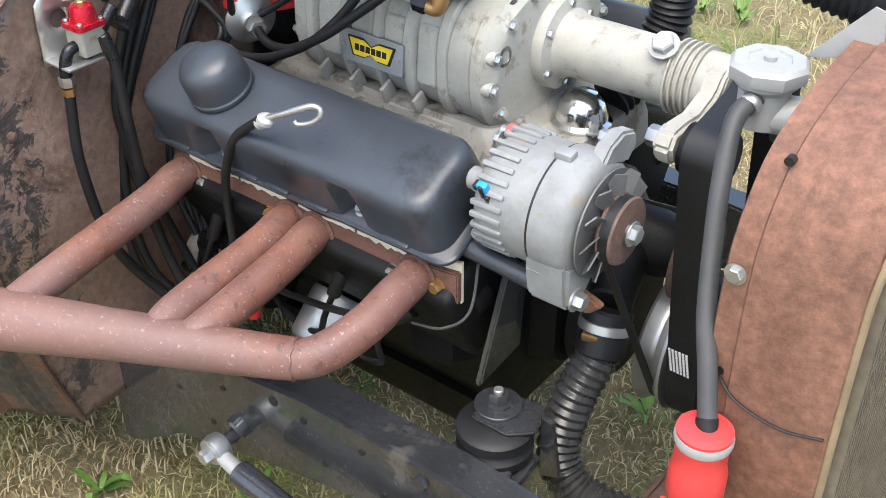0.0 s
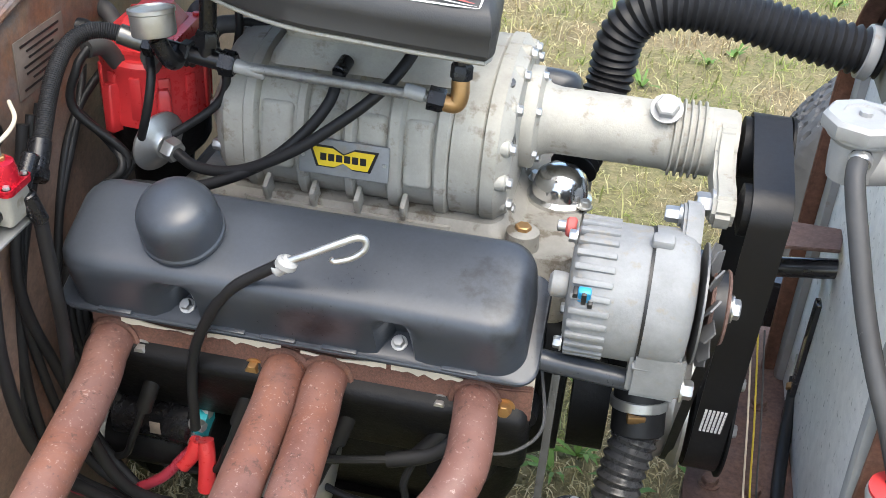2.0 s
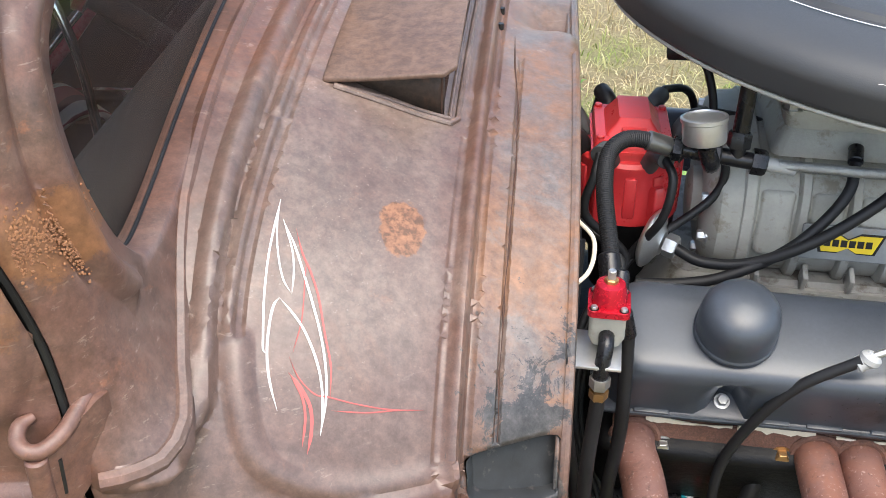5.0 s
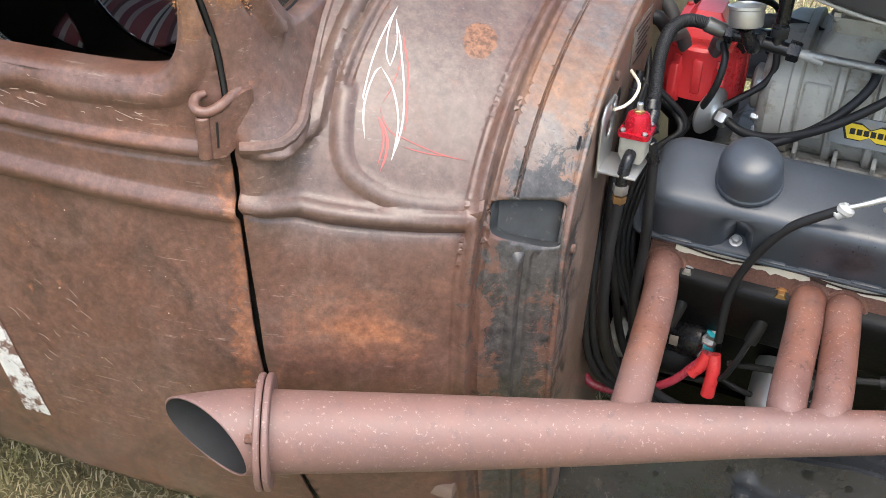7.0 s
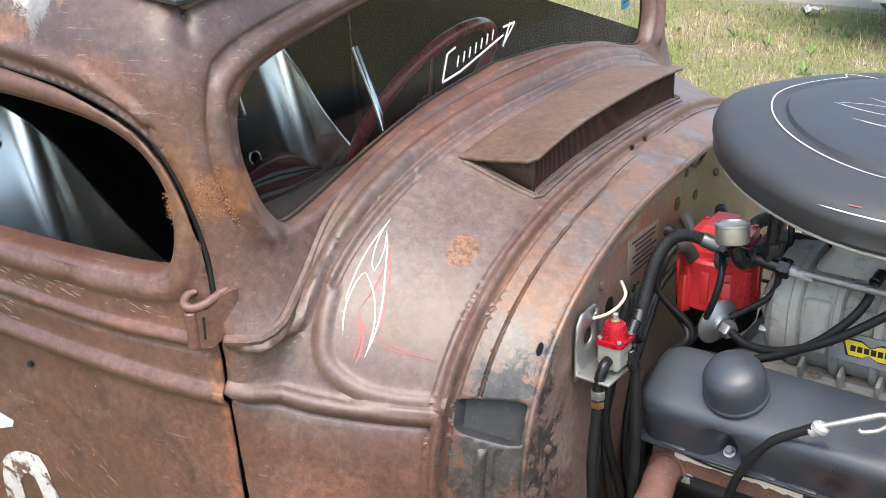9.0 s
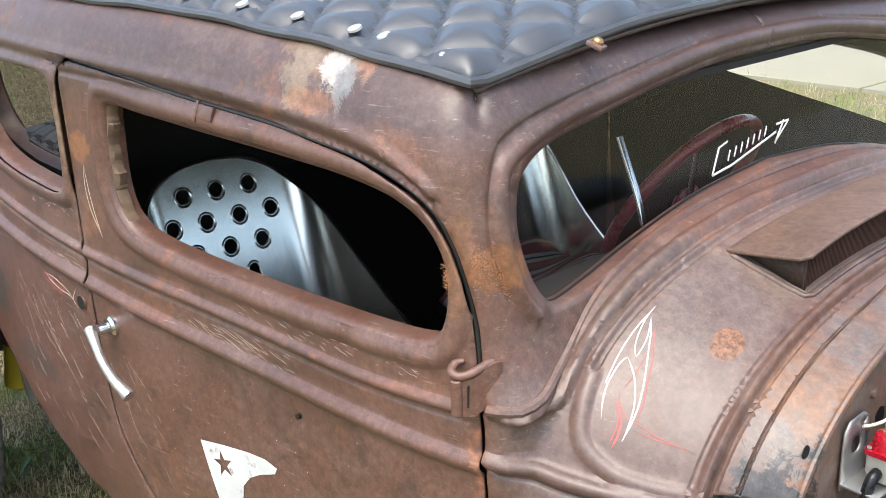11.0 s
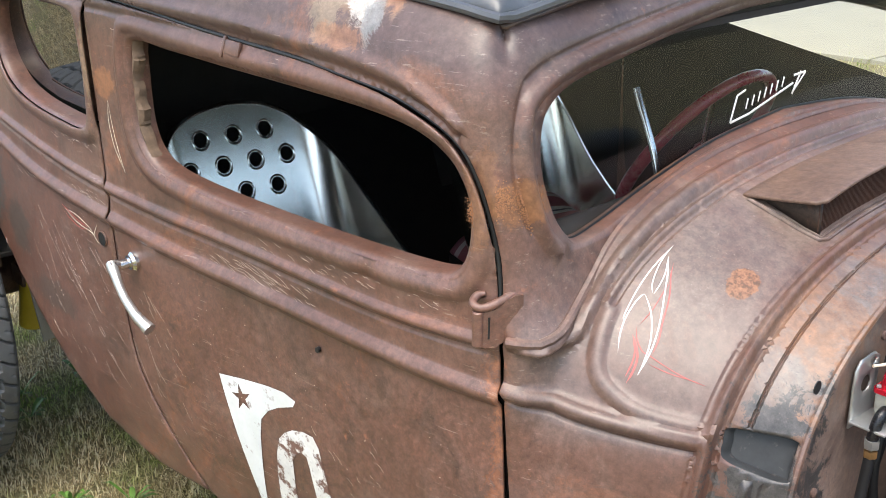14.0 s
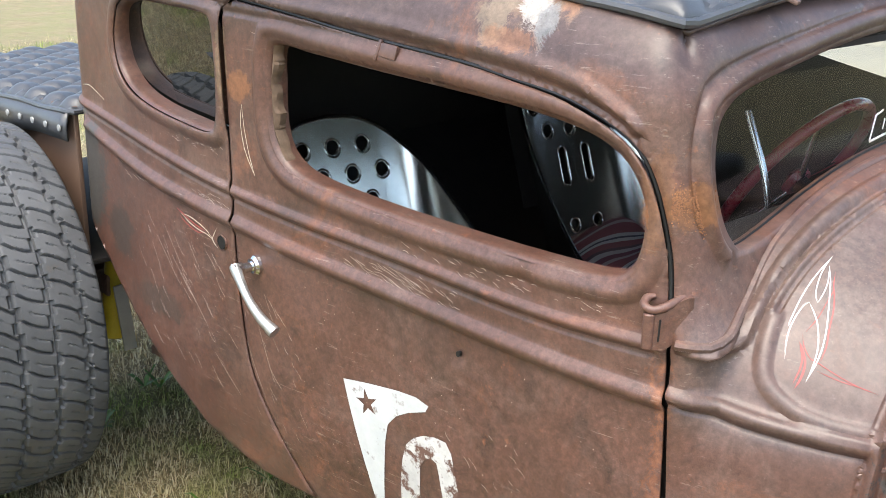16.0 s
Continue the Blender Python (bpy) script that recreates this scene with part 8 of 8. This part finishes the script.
# ---- wheels ----
def wheel(name, cx, cy, R, width, rim_r, label, na=360, nw=44, group="wheels"):
    """A tyre with cut tread on a steel rim; its axle lies along y."""
    ob = thing(name, label, "wheel", group)
    v = np.linspace(-1, 1, nw)
    th = np.linspace(0, 2 * math.pi, na, endpoint=False)
    V, TH = np.meshgrid(v, th)
    crown = R - .012 * np.abs(V) ** 3 - .032 * np.clip((np.abs(V) - .90) / .10, 0, 1) ** 2
    lat = np.where(np.abs(V) < .95, 1.0, 0)
    groove = np.zeros_like(V)
    turns = TH * 25 / math.pi
    zig = .020 * np.sign(np.sin(2 * math.pi * turns))
    for c in (-.70, -.36, .0, .36, .70):
        groove = np.maximum(groove, np.exp(-((V - c - zig) / .026) ** 4))
    ph = (turns + 1.9 * V + .12 * np.sin(V * 8.9) + .12 * np.floor((V + 1.06) / .36)) % 1.0
    cut = np.clip(1.6 - np.abs(ph - .5) / .042, 0, 1) * (np.abs(V) < .97)
    sipe = .4 * np.clip(1.4 - np.abs((ph + .5) % 1 - .5) / .02, 0, 1) * (np.abs(((V + 1.06) % .36) - .2) < .09)
    cut = np.maximum(cut, sipe)
    depth = .0095 * np.maximum(groove, cut * .85) * lat
    r = crown - depth
    P = np.stack([r * np.cos(TH), V * width / 2, r * np.sin(TH)], -1)
    side = []
    for s in (-1, 1):
        for k, (rr, yy) in enumerate(((R - .085, .99), (R - .13, .97), (rim_r + .01, .90), (rim_r - .005, .86))):
            side.append((s, rr, yy))
    rings = [np.stack([rr * np.cos(th), np.full(na, s * yy * width / 2), rr * np.sin(th)], -1) for s, rr, yy in side]
    left, right = rings[:4][::-1], rings[4:]
    cols = left + [P[:, j] for j in range(nw)] + right
    G = np.stack(cols, 1)
    m_ = G.shape[1]
    idx = np.arange(na * m_).reshape(na, m_)
    nx_ = np.roll(idx, -1, 0)
    f = np.stack([idx[:, :-1], idx[:, 1:], nx_[:, 1:], nx_[:, :-1]], -1).reshape(-1, 4)
    me = bpy.data.meshes.new(name)
    me.from_pydata((G.reshape(-1, 3)).tolist(), [], f.tolist())
    at = Matrix.Translation((cx, cy, R - .006))
    part_mesh("tyre", me, M_TYRE, ob, at=at)
    part("rim", lathe([(rim_r - .01, -width * .43), (rim_r, -width * .42), (rim_r - .02, -width * .3), (rim_r - .03, .0), (rim_r - .02, width * .3), (rim_r, width * .42), (rim_r - .01, width * .43)], (cx, cy, R - .006), (cx, cy + 1, R - .006), 48), M_FRAME, ob)
    part("hub", lathe([(.06, -width * .2), (rim_r - .03, -width * .15), (rim_r - .03, -width * .1), (.05, width * .3)], (cx, cy, R - .006), (cx, cy + 1, R - .006), 32), M_FRAME, ob)
    return ob


wheel("road_wheel", -1.955, -.975, .405, .37, .20, "wide black road tyre beside the rusty quarter panel", 1000, 116)
wheel("road_wheel", -1.955, .80, .405, .37, .20, "wide black road tyre beside the rusty quarter panel", 200, 30)
wheel("road_wheel", 1.06, .72, .29, .17, .19, "narrow black front tyre beyond the engine", 300, 30)
axle = thing("rear_axle", "brown rear axle with yellow shock absorber", "axle")
part("tube", rod((-1.985, -.85, .39), (-1.985, .70, .39), .045, bevel=.005), M_XMEMBER, axle)
part("link_arm", rod((-1.96, -.62, .42), (-1.2, -.45, .33), .024, bevel=.004), M_XMEMBER, axle)
shock = thing("rear_shock", "yellow coil-over shock absorber behind the cabin", "shock absorber")
part("body", rod((-1.86, -.66, .30), (-1.83, -.63, .60), .030, bevel=.004), M_YELLOWSHOCK, shock)
part("plate", block((.006, .03, .16), pose(-1.80, -.655, .36, 6), .001), M_WHITE_METAL, shock)
part("rod", rod((-1.83, -.63, .60), (-1.82, -.62, .72), .012), M_STEEL, shock)
part("bracket", block((.06, .05, .05), pose(-1.86, -.655, .43), .006), M_XMEMBER, shock)

# ---- cabin ----
FLAT, BEND = .115, .085


def seat_point(u, v, inset=0.0):
    """Bomber seat shell: u across and round into the side wings, v up, in metres."""
    u, v = np.broadcast_arrays(np.asarray(u, float), np.asarray(v, float))
    turn = np.clip((np.abs(u) - FLAT) / BEND, 0, radians(82))
    past = np.clip(np.abs(u) - FLAT - BEND * radians(82), 0, 1)
    f = BEND * (1 - np.cos(turn)) + past * math.sin(radians(82))
    y = np.minimum(np.abs(u), FLAT) + BEND * np.sin(turn) + past * math.cos(radians(82))
    x = .012 - .34 * (v - .42) + f + .10 * u * u * (np.abs(u) < FLAT) + .10 * FLAT ** 2 * (np.abs(u) >= FLAT)
    return np.stack([x - inset * np.cos(turn), np.sign(u) * (y + inset * np.sin(turn)), v], -1)


half_out = [(0, .533), (.07, .525), (.125, .502), (.165, .470), (.20, .435), (.24, .392), (.29, .335), (.34, .275), (.39, .222), (.43, .190), (.49, .172), (.60, .170)]
half_out = [tuple(p) for p in curve_points([(*p, 0) for p in half_out], 5)[:, :2]]
circ = lambda cx, cy, r: np.array([(cx + r * math.cos(t), cy + r * math.sin(t)) for t in np.linspace(0, 2 * math.pi, 29)[:-1]])
slot = lambda cx, c0, c1, r: np.array([(cx + r * math.cos(t), c1 + r * math.sin(t)) for t in np.linspace(0, math.pi, 12)] + [(cx + r * math.cos(t), c0 + r * math.sin(t)) for t in np.linspace(math.pi, 2 * math.pi, 12)])
holes = [(x, .472, .0150) for x in (-.075, 0, .075)] + [(x, .416, .0150) for x in (-.1125, -.0375, .0375, .1125)] + [(x, .360, .0150) for x in (-.075, 0, .075)]
far_half = [(0, .533), (.07, .525), (.125, .50), (.165, .455), (.20, .39), (.237, .305), (.277, .21), (.346, .118), (.424, .088), (.56, .09), (.64, .09)]
far_half = [tuple(p) for p in curve_points([(*p, 0) for p in far_half], 5)[:, :2]]


def bomber_seat(at, label, half, low, floor_v):
    ob = thing("bucket_seat", label, "seat", "bucket seats", at=at)
    edge = [(-u, v) for u, v in half[::-1]] + half[1:]
    openings = [circ(*h) for h in holes + low] + [slot(s * .040, .245, .308, .011) for s in (-1, 1)]
    me = skin(seat_point, edge + [(half[-1][0], floor_v), (-half[-1][0], floor_v)], openings, .0095)
    back = part_mesh("back", me, M_SEAT, ob, "polished aluminium shell with dimpled holes")
    for lp in openings:
        bm = lip(seat_point, lp, [(-.0055, -.0004), (-.003, -.0012), (-.001, -.0002), (.0005, .004), (.0005, .010)])
        part("hole_rim", bm, M_SEAT, back)
    edge = np.array(edge)
    part("rolled_edge", sweep(seat_point(edge[:, 0], edge[:, 1]), .005, 8), M_CHROME, ob)
    part("pan", block((.46, .37, .03), pose(.33, 0, floor_v + .012, 0, -2), .008), M_LINER, ob)
    part("back_panel", block((.004, .27, .34), pose(-.03, 0, .34, 0, -18.8), .001), M_LINER, ob)
    part("mount", block((.36, .32, floor_v + .05), pose(.30, 0, floor_v / 2 - .03), .004), M_LINER, ob)
    return ob


bomber_seat(pose(-1.397, -.36, .312), "polished aluminium bomber-style seat, bare", half_out, [(-.038, .205, .0135), (.038, .205, .0135), (0, .155, .0135)], .09)
bomber_seat(pose(-1.385, .300, .397), "polished aluminium bomber-style seat with striped blanket", far_half, [(-.04, .141, .0135), (.04, .141, .0135), (0, .092, .0135)], .02)
m, n, l = mat("striped_blanket")
M_BLANKET = m
co = n.new("ShaderNodeTexCoord").outputs["Object"]
sep = n.new("ShaderNodeSeparateXYZ")
l.new(co, sep.inputs[0])
fr = mathn(n, l, "FRACT", mathn(n, l, "MULTIPLY", mathn(n, l, "ADD", sep.outputs[0], mathn(n, l, "MULTIPLY", noise_node(n, l, co, 6, 2), .02)), 6.5))
r_ = n.new("ShaderNodeValToRGB")
r_.color_ramp.interpolation = "CONSTANT"
cols = [(0, (.42, .12, .12)), (.22, (.80, .72, .66)), (.30, (.14, .11, .12)), (.34, (.80, .72, .66)), (.42, (.48, .16, .15)), (.60, (.24, .12, .12)), (.68, (.74, .62, .57)), (.80, (.32, .10, .11)), (.92, (.64, .48, .44))]
while len(r_.color_ramp.elements) < len(cols):
    r_.color_ramp.elements.new(.5)
for e, (p, c) in zip(r_.color_ramp.elements, cols):
    e.position, e.color = p, (*c, 1)
l.new(fr, r_.inputs[0])
weave = noise_node(n, l, co, 400, 2)
l.new(mix(n, l, .12, r_.outputs[0], ramp(n, l, weave, [(.3, grey(.05)), (.7, grey(.4))])), n["Principled BSDF"].inputs["Base Color"])
n["Principled BSDF"].inputs["Roughness"].default_value = .95
bump(n, l, weave, .5, .002, n["Principled BSDF"].inputs["Normal"])
bl_ = thing("striped_blanket", "folded maroon and grey striped blanket on the seat", "blanket", at=pose(-1.385, .300, .397))
nx_, ny_ = 60, 40
G = np.zeros((nx_, ny_, 3))
for i, a in enumerate(np.linspace(0, 1, nx_)):
    for j, b in enumerate(np.linspace(-1, 1, ny_)):
        x = .115 + .46 * a
        y = b * .192
        z = .085 + .07 * a + .03 * math.exp(-(a / .14) ** 2) + .02 * math.sin(3 * a + b) + .012 * math.sin(14 * a + 3 * b) - .045 * abs(b) ** 5 - .05 * max(0, a - .85) * 4
        G[i, j] = x, y, z
me = bpy.data.meshes.new("blanket")
idx = np.arange(nx_ * ny_).reshape(nx_, ny_)
me.from_pydata(G.reshape(-1, 3).tolist(), [], np.stack([idx[:-1, :-1], idx[1:, :-1], idx[1:, 1:], idx[:-1, 1:]], -1).reshape(-1, 4).tolist())
solid(part_mesh("cloth", me, M_BLANKET, bl_), .012)
sw = thing("steering_assembly", "maroon steering wheel rim on its column", "steering wheel")
swm = pose(-.745, .30, .757, 0, -56, 3)
part("rim", sweep([swm @ Vector((.195 * math.cos(t), .195 * math.sin(t), 0)) for t in np.linspace(0, 2 * math.pi, 61)[:-1]], .0125, 14, closed=True), M_MAROON, sw)
for k in range(3):
    t = 2 * math.pi * k / 3 + math.pi / 2
    part("spoke", rod(swm @ Vector((.03 * math.cos(t), .03 * math.sin(t), -.015)), swm @ Vector((.19 * math.cos(t), .19 * math.sin(t), 0)), .007, .006), M_CHROME, sw)
part("hub", lathe([(.03, -.02), (.034, -.005), (.02, .004), (.001, .005)], swm @ Vector((0, 0, 0)), swm @ Vector((0, 0, 1)), 28), M_MAROON, sw)
part("column", rod(swm @ Vector((0, 0, -.02)), swm @ Vector((0, 0, -.45)), .02), M_LINER, sw)
sh = thing("gear_lever", "chrome gear lever between the seats", "gear lever")
part("lever", hose([(-.60, .02, .33), (-.615, .03, .60), (-.635, .04, .78), (-.70, .05, .925)], .0065, 10), M_CHROME, sh)


# ---- ground ----
m, n, l = mat("turf_soil")
M_SOIL = m
co = n.new("ShaderNodeTexCoord").outputs["Object"]
g1, g2, g3 = noise_node(n, l, co, 2.3, 5, 0.6), noise_node(n, l, co, 9, 8, 0.7, .5), noise_node(n, l, co, 90, 6, 0.75)
col = ramp(n, l, g2, [(0.3, (0.13, 0.095, 0.05)), (0.5, (0.27, 0.21, 0.118)), (0.7, (0.42, 0.34, 0.215))])
col = mix(n, l, ramp(n, l, g1, [(0.42, grey(0.12)), (0.57, grey(0.75))]), col, mix(n, l, g3, (0.09, 0.14, 0.03), (0.26, 0.28, 0.10)))
col = mix(n, l, 0.5, col, ramp(n, l, g3, [(0.35, (0.05, 0.04, 0.02)), (0.65, (0.42, 0.33, 0.19))]))
l.new(col, n["Principled BSDF"].inputs["Base Color"])
n["Principled BSDF"].inputs["Roughness"].default_value = 0.95
bump(n, l, g3, 0.9, 0.01, n["Principled BSDF"].inputs["Normal"])
bm = bmesh.new()
N = 60
for i in range(N + 1):
    for j in range(N + 1):
        u, v = (i / N * 2 - 1), (j / N * 2 - 1)
        x, y = 300 * abs(u) ** 3.2 * math.copysign(1, u), 300 * abs(v) ** 3.2 * math.copysign(1, v)
        bm.verts.new((x, y, .012 * noise.noise(Vector((x * 1.3, y * 1.3, 0))) if abs(x) < 12 and abs(y) < 12 else 0))
bm.verts.ensure_lookup_table()
for i in range(N):
    for j in range(N):
        a = i * (N + 1) + j
        bm.faces.new([bm.verts[k] for k in (a, a + N + 1, a + N + 2, a + 1)])
tagged(part("ground", bm, M_SOIL, None, "dry patchy lawn with bare soil"), category="ground", kind="structure")

m, n, l = mat("grass_blades")
M_GRASS = m
geo_n = n.new("ShaderNodeNewGeometry")
co = n.new("ShaderNodeTexCoord").outputs["Object"]
sep = n.new("ShaderNodeSeparateXYZ")
l.new(co, sep.inputs[0])
away = mathn(n, l, "MULTIPLY", mathn(n, l, "SUBTRACT", sep.outputs[1], 0.4), 0.35, True)
patch = mathn(n, l, "ADD", noise_node(n, l, co, 2.3, 5, 0.6), mathn(n, l, "MULTIPLY", away, 0.10))
green = ramp(n, l, geo_n.outputs["Random Per Island"], [(0.0, (0.10, 0.19, 0.02)), (0.5, (0.21, 0.32, 0.045)), (1.0, (0.42, 0.44, 0.11))])
straw = ramp(n, l, geo_n.outputs["Random Per Island"], [(0.0, (0.22, 0.14, 0.075)), (0.45, (0.60, 0.47, 0.27)), (1.0, (0.82, 0.72, 0.50))])
blade = mix(n, l, ramp(n, l, patch, [(0.51, grey(0.10)), (0.64, grey(0.85))]), straw, green)
l.new(blade, n["Principled BSDF"].inputs["Base Color"])
n["Principled BSDF"].inputs["Roughness"].default_value = 0.65
thin, blend = n.new("ShaderNodeBsdfTranslucent"), n.new("ShaderNodeMixShader")
l.new(blade, thin.inputs["Color"])
blend.inputs[0].default_value = 0.45
l.new(n["Principled BSDF"].outputs[0], blend.inputs[1])
l.new(thin.outputs[0], blend.inputs[2])
l.new(blend.outputs[0], n["Material Output"].inputs["Surface"])


def grass(x0, x1, y0, y1, count, seed, hmin, hmax, name, thick=1.0):
    r = np.random.RandomState(seed)
    # the patches thin out towards their edges and run into one another
    x, y = r.uniform(x0, x1, count) + r.normal(0, .22, count), r.uniform(y0, y1, count) + r.normal(0, .22, count)
    h, a, lean, wd = r.uniform(hmin, hmax, count), r.uniform(0, 6.283, count), r.uniform(.3, 1.5, count), r.uniform(.0010, .0026, count) * thick
    flat = r.rand(count) < .74
    lean, h = np.where(flat, 3.2, lean), np.where(flat, h * .8, h)
    dx, dy = np.cos(a), np.sin(a)
    px_, py_ = -dy * wd, dx * wd
    z0 = np.full(count, -.004)
    rise = h / np.sqrt(1 + lean ** 2)
    mid = .55
    P = np.stack([np.stack([x - px_, y - py_, z0], -1), np.stack([x + px_, y + py_, z0], -1),
                  np.stack([x + dx * rise * lean * .35 + px_ * .8, y + dy * rise * lean * .35 + py_ * .8, rise * mid + .004], -1),
                  np.stack([x + dx * rise * lean * .35 - px_ * .8, y + dy * rise * lean * .35 - py_ * .8, rise * mid + .004], -1),
                  np.stack([x + dx * rise * lean, y + dy * rise * lean, rise * np.where(flat, .5, 1) + .004], -1)], 1).reshape(-1, 3)
    b = np.arange(count) * 5
    faces = np.concatenate([np.stack([b, b + 1, b + 2, b + 3], -1).tolist(), ]).tolist() + np.stack([b + 3, b + 2, b + 4], -1).tolist()
    me = bpy.data.meshes.new(name)
    me.from_pydata(P.tolist(), [], faces)
    tagged(part_mesh(name, me, M_GRASS, None, "short dry and green grass blades", smooth=False), category="grass", kind="stuff")


grass(-1.6, 1.5, -1.0, .9, 80000, 1, .012, .045, "grass", .75)
grass(-3.2, -.9, -1.5, -.3, 52000, 6, .010, .036, "grass", .8)
grass(-4.0, -1.6, -.3, 2.5, 50000, 2, .015, .06, "grass")
grass(-2.6, 3.5, .9, 5.2, 80000, 3, .02, .08, "grass")
grass(-9, -2.6, -3.8, 5.2, 90000, 4, .03, .10, "grass")
grass(-6, -1.0, -4.5, -1.1, 50000, 5, .03, .08, "grass")
grass(-1.2, 5.0, -5.0, -.9, 60000, 7, .03, .08, "grass")

# broad-leaved weeds in tufts
M_WEED = plain("weed_leaf", (0.10, 0.20, 0.03), 0.55, vary=0.4, scale=25)
rw = np.random.RandomState(11)
WV, WF = [], []
tufts = [(x, y) for x, y in zip(rw.uniform(-2.2, 1.6, 170), rw.uniform(-1.25, .95, 170))] + [(x, y) for x, y in zip(rw.uniform(-2.2, 2.6, 150), rw.uniform(1.0, 5.1, 150))] + [(x, y) for x, y in zip(rw.normal(-.25, .22, 40), rw.normal(-.95, .12, 40))]
for tx_, ty_ in tufts:
    for k in range(rw.randint(6, 13)):
        a_, ln_, wd_, up_ = rw.uniform(0, 6.283), rw.uniform(.025, .07), rw.uniform(.003, .007), rw.uniform(.3, .9)
        dx, dy = math.cos(a_), math.sin(a_)
        b0 = len(WV)
        for r_, w_, h_ in ((0, .3, 0), (.4, 1, .6), (.75, .8, .95), (1, .05, .85)):
            for sg in (-1, 1):
                WV.append((tx_ + dx * ln_ * r_ - sg * dy * wd_ * w_, ty_ + dy * ln_ * r_ + sg * dx * wd_ * w_, .004 + ln_ * up_ * h_))
        WF += [(b0 + 2 * i, b0 + 2 * i + 1, b0 + 2 * i + 3, b0 + 2 * i + 2) for i in range(3)]
me = bpy.data.meshes.new("weeds")
me.from_pydata(WV, [], WF)
tagged(part_mesh("weeds", me, M_WEED, None, "low green broad-leaved weeds in the lawn"), category="weeds", kind="stuff")

# concrete drive beyond the lawn
M_CONC = plain("concrete", (0.30, 0.275, 0.205), 0.85, vary=.1, scale=2, fine=60, relief=.3, dist=.003)
drive = thing("driveway", "pale concrete driveway beyond the lawn", "driveway", kind="structure")
for i in range(8):
    for j in range(3):
        part("slab", block((2.98, 2.98, .1), pose(-16.5 + 3 * i, 6.75 + 3 * j, -.02, 0, 0, 0), .008), M_CONC, drive)

# litter, a cream upright and a parked trailer beyond the lawn
scrap = thing("paper_scrap", "crumpled white paper scrap lying on the grass", "litter")
bm = bmesh.new()
rows = [[bm.verts.new((-1.512 + .11 * i / 5 - .055, 5.05 + .10 * j / 4 - .05, .035 + .018 * math.sin(1.9 * i) * math.cos(1.3 * j) + .012 * (i % 2))) for j in range(5)] for i in range(6)]
for a, b in zip(rows, rows[1:]):
    for j in range(4):
        bm.faces.new((a[j], a[j + 1], b[j + 1], b[j]))
solid(part("sheet", bm, M_WHITE, scrap, smooth=False), .002)
bx = thing("pale_cabinet", "weathered pale metal cabinet at the drive's far edge", "cabinet")
part("box", block((.7, .5, .9), pose(-4.35, 9.1, .45), .01), M_ALT, bx)
part("door_panel", block((.6, .01, .7), pose(-4.35, 8.845, .48), .004), M_WHITE_METAL, bx)
trl = thing("utility_trailer", "brown and blue painted box trailer parked on the lawn edge", "trailer")
part("brown_side", block((.62, .9, .75), pose(-1.13, 5.0, .84), .02, 3), M_BROWNPAINT, trl, "brown painted side")
part("marker_panel", block((.30, .008, .11), pose(-1.18, 4.546, .66), .003), M_GASKET, trl, "cream-framed red marker")
part("marker_lens", block((.25, .008, .07), pose(-1.18, 4.541, .66), .003), M_REDPAINT, trl)
part("step", block((.34, .22, .04), pose(-1.10, 4.50, .40), .006), M_FRAME, trl, "black steel step")
part("step_bracket", block((.03, .10, .12), pose(-1.05, 4.57, .43), .004), M_FRAME, trl)
part("blue_side", block((.9, .90, .80), pose(-.52, 4.75, .68), .02, 3), M_BLUE, trl, "blue painted side with white strokes")
part("lower_rail", block((.9, .03, .03), pose(-.52, 4.29, .27), .004), M_WHITE_METAL, trl)
for x, z in ((-.90, .38), (-.84, .38), (-.87, .46)):
    part("white_stroke", block((.012, .004, .13) if z < .4 else (.07, .004, .012), pose(x, 4.298, z, 0, 8), .001), M_WHITE, trl)
for x in (-1.0, .1):
    part("trailer_wheel", lathe([(.08, -.06), (.19, -.06), (.20, -.04), (.20, .04), (.19, .06), (.08, .06)], (x, 5.2, .20), (x, 6, .20), 28), M_TYRE, trl)
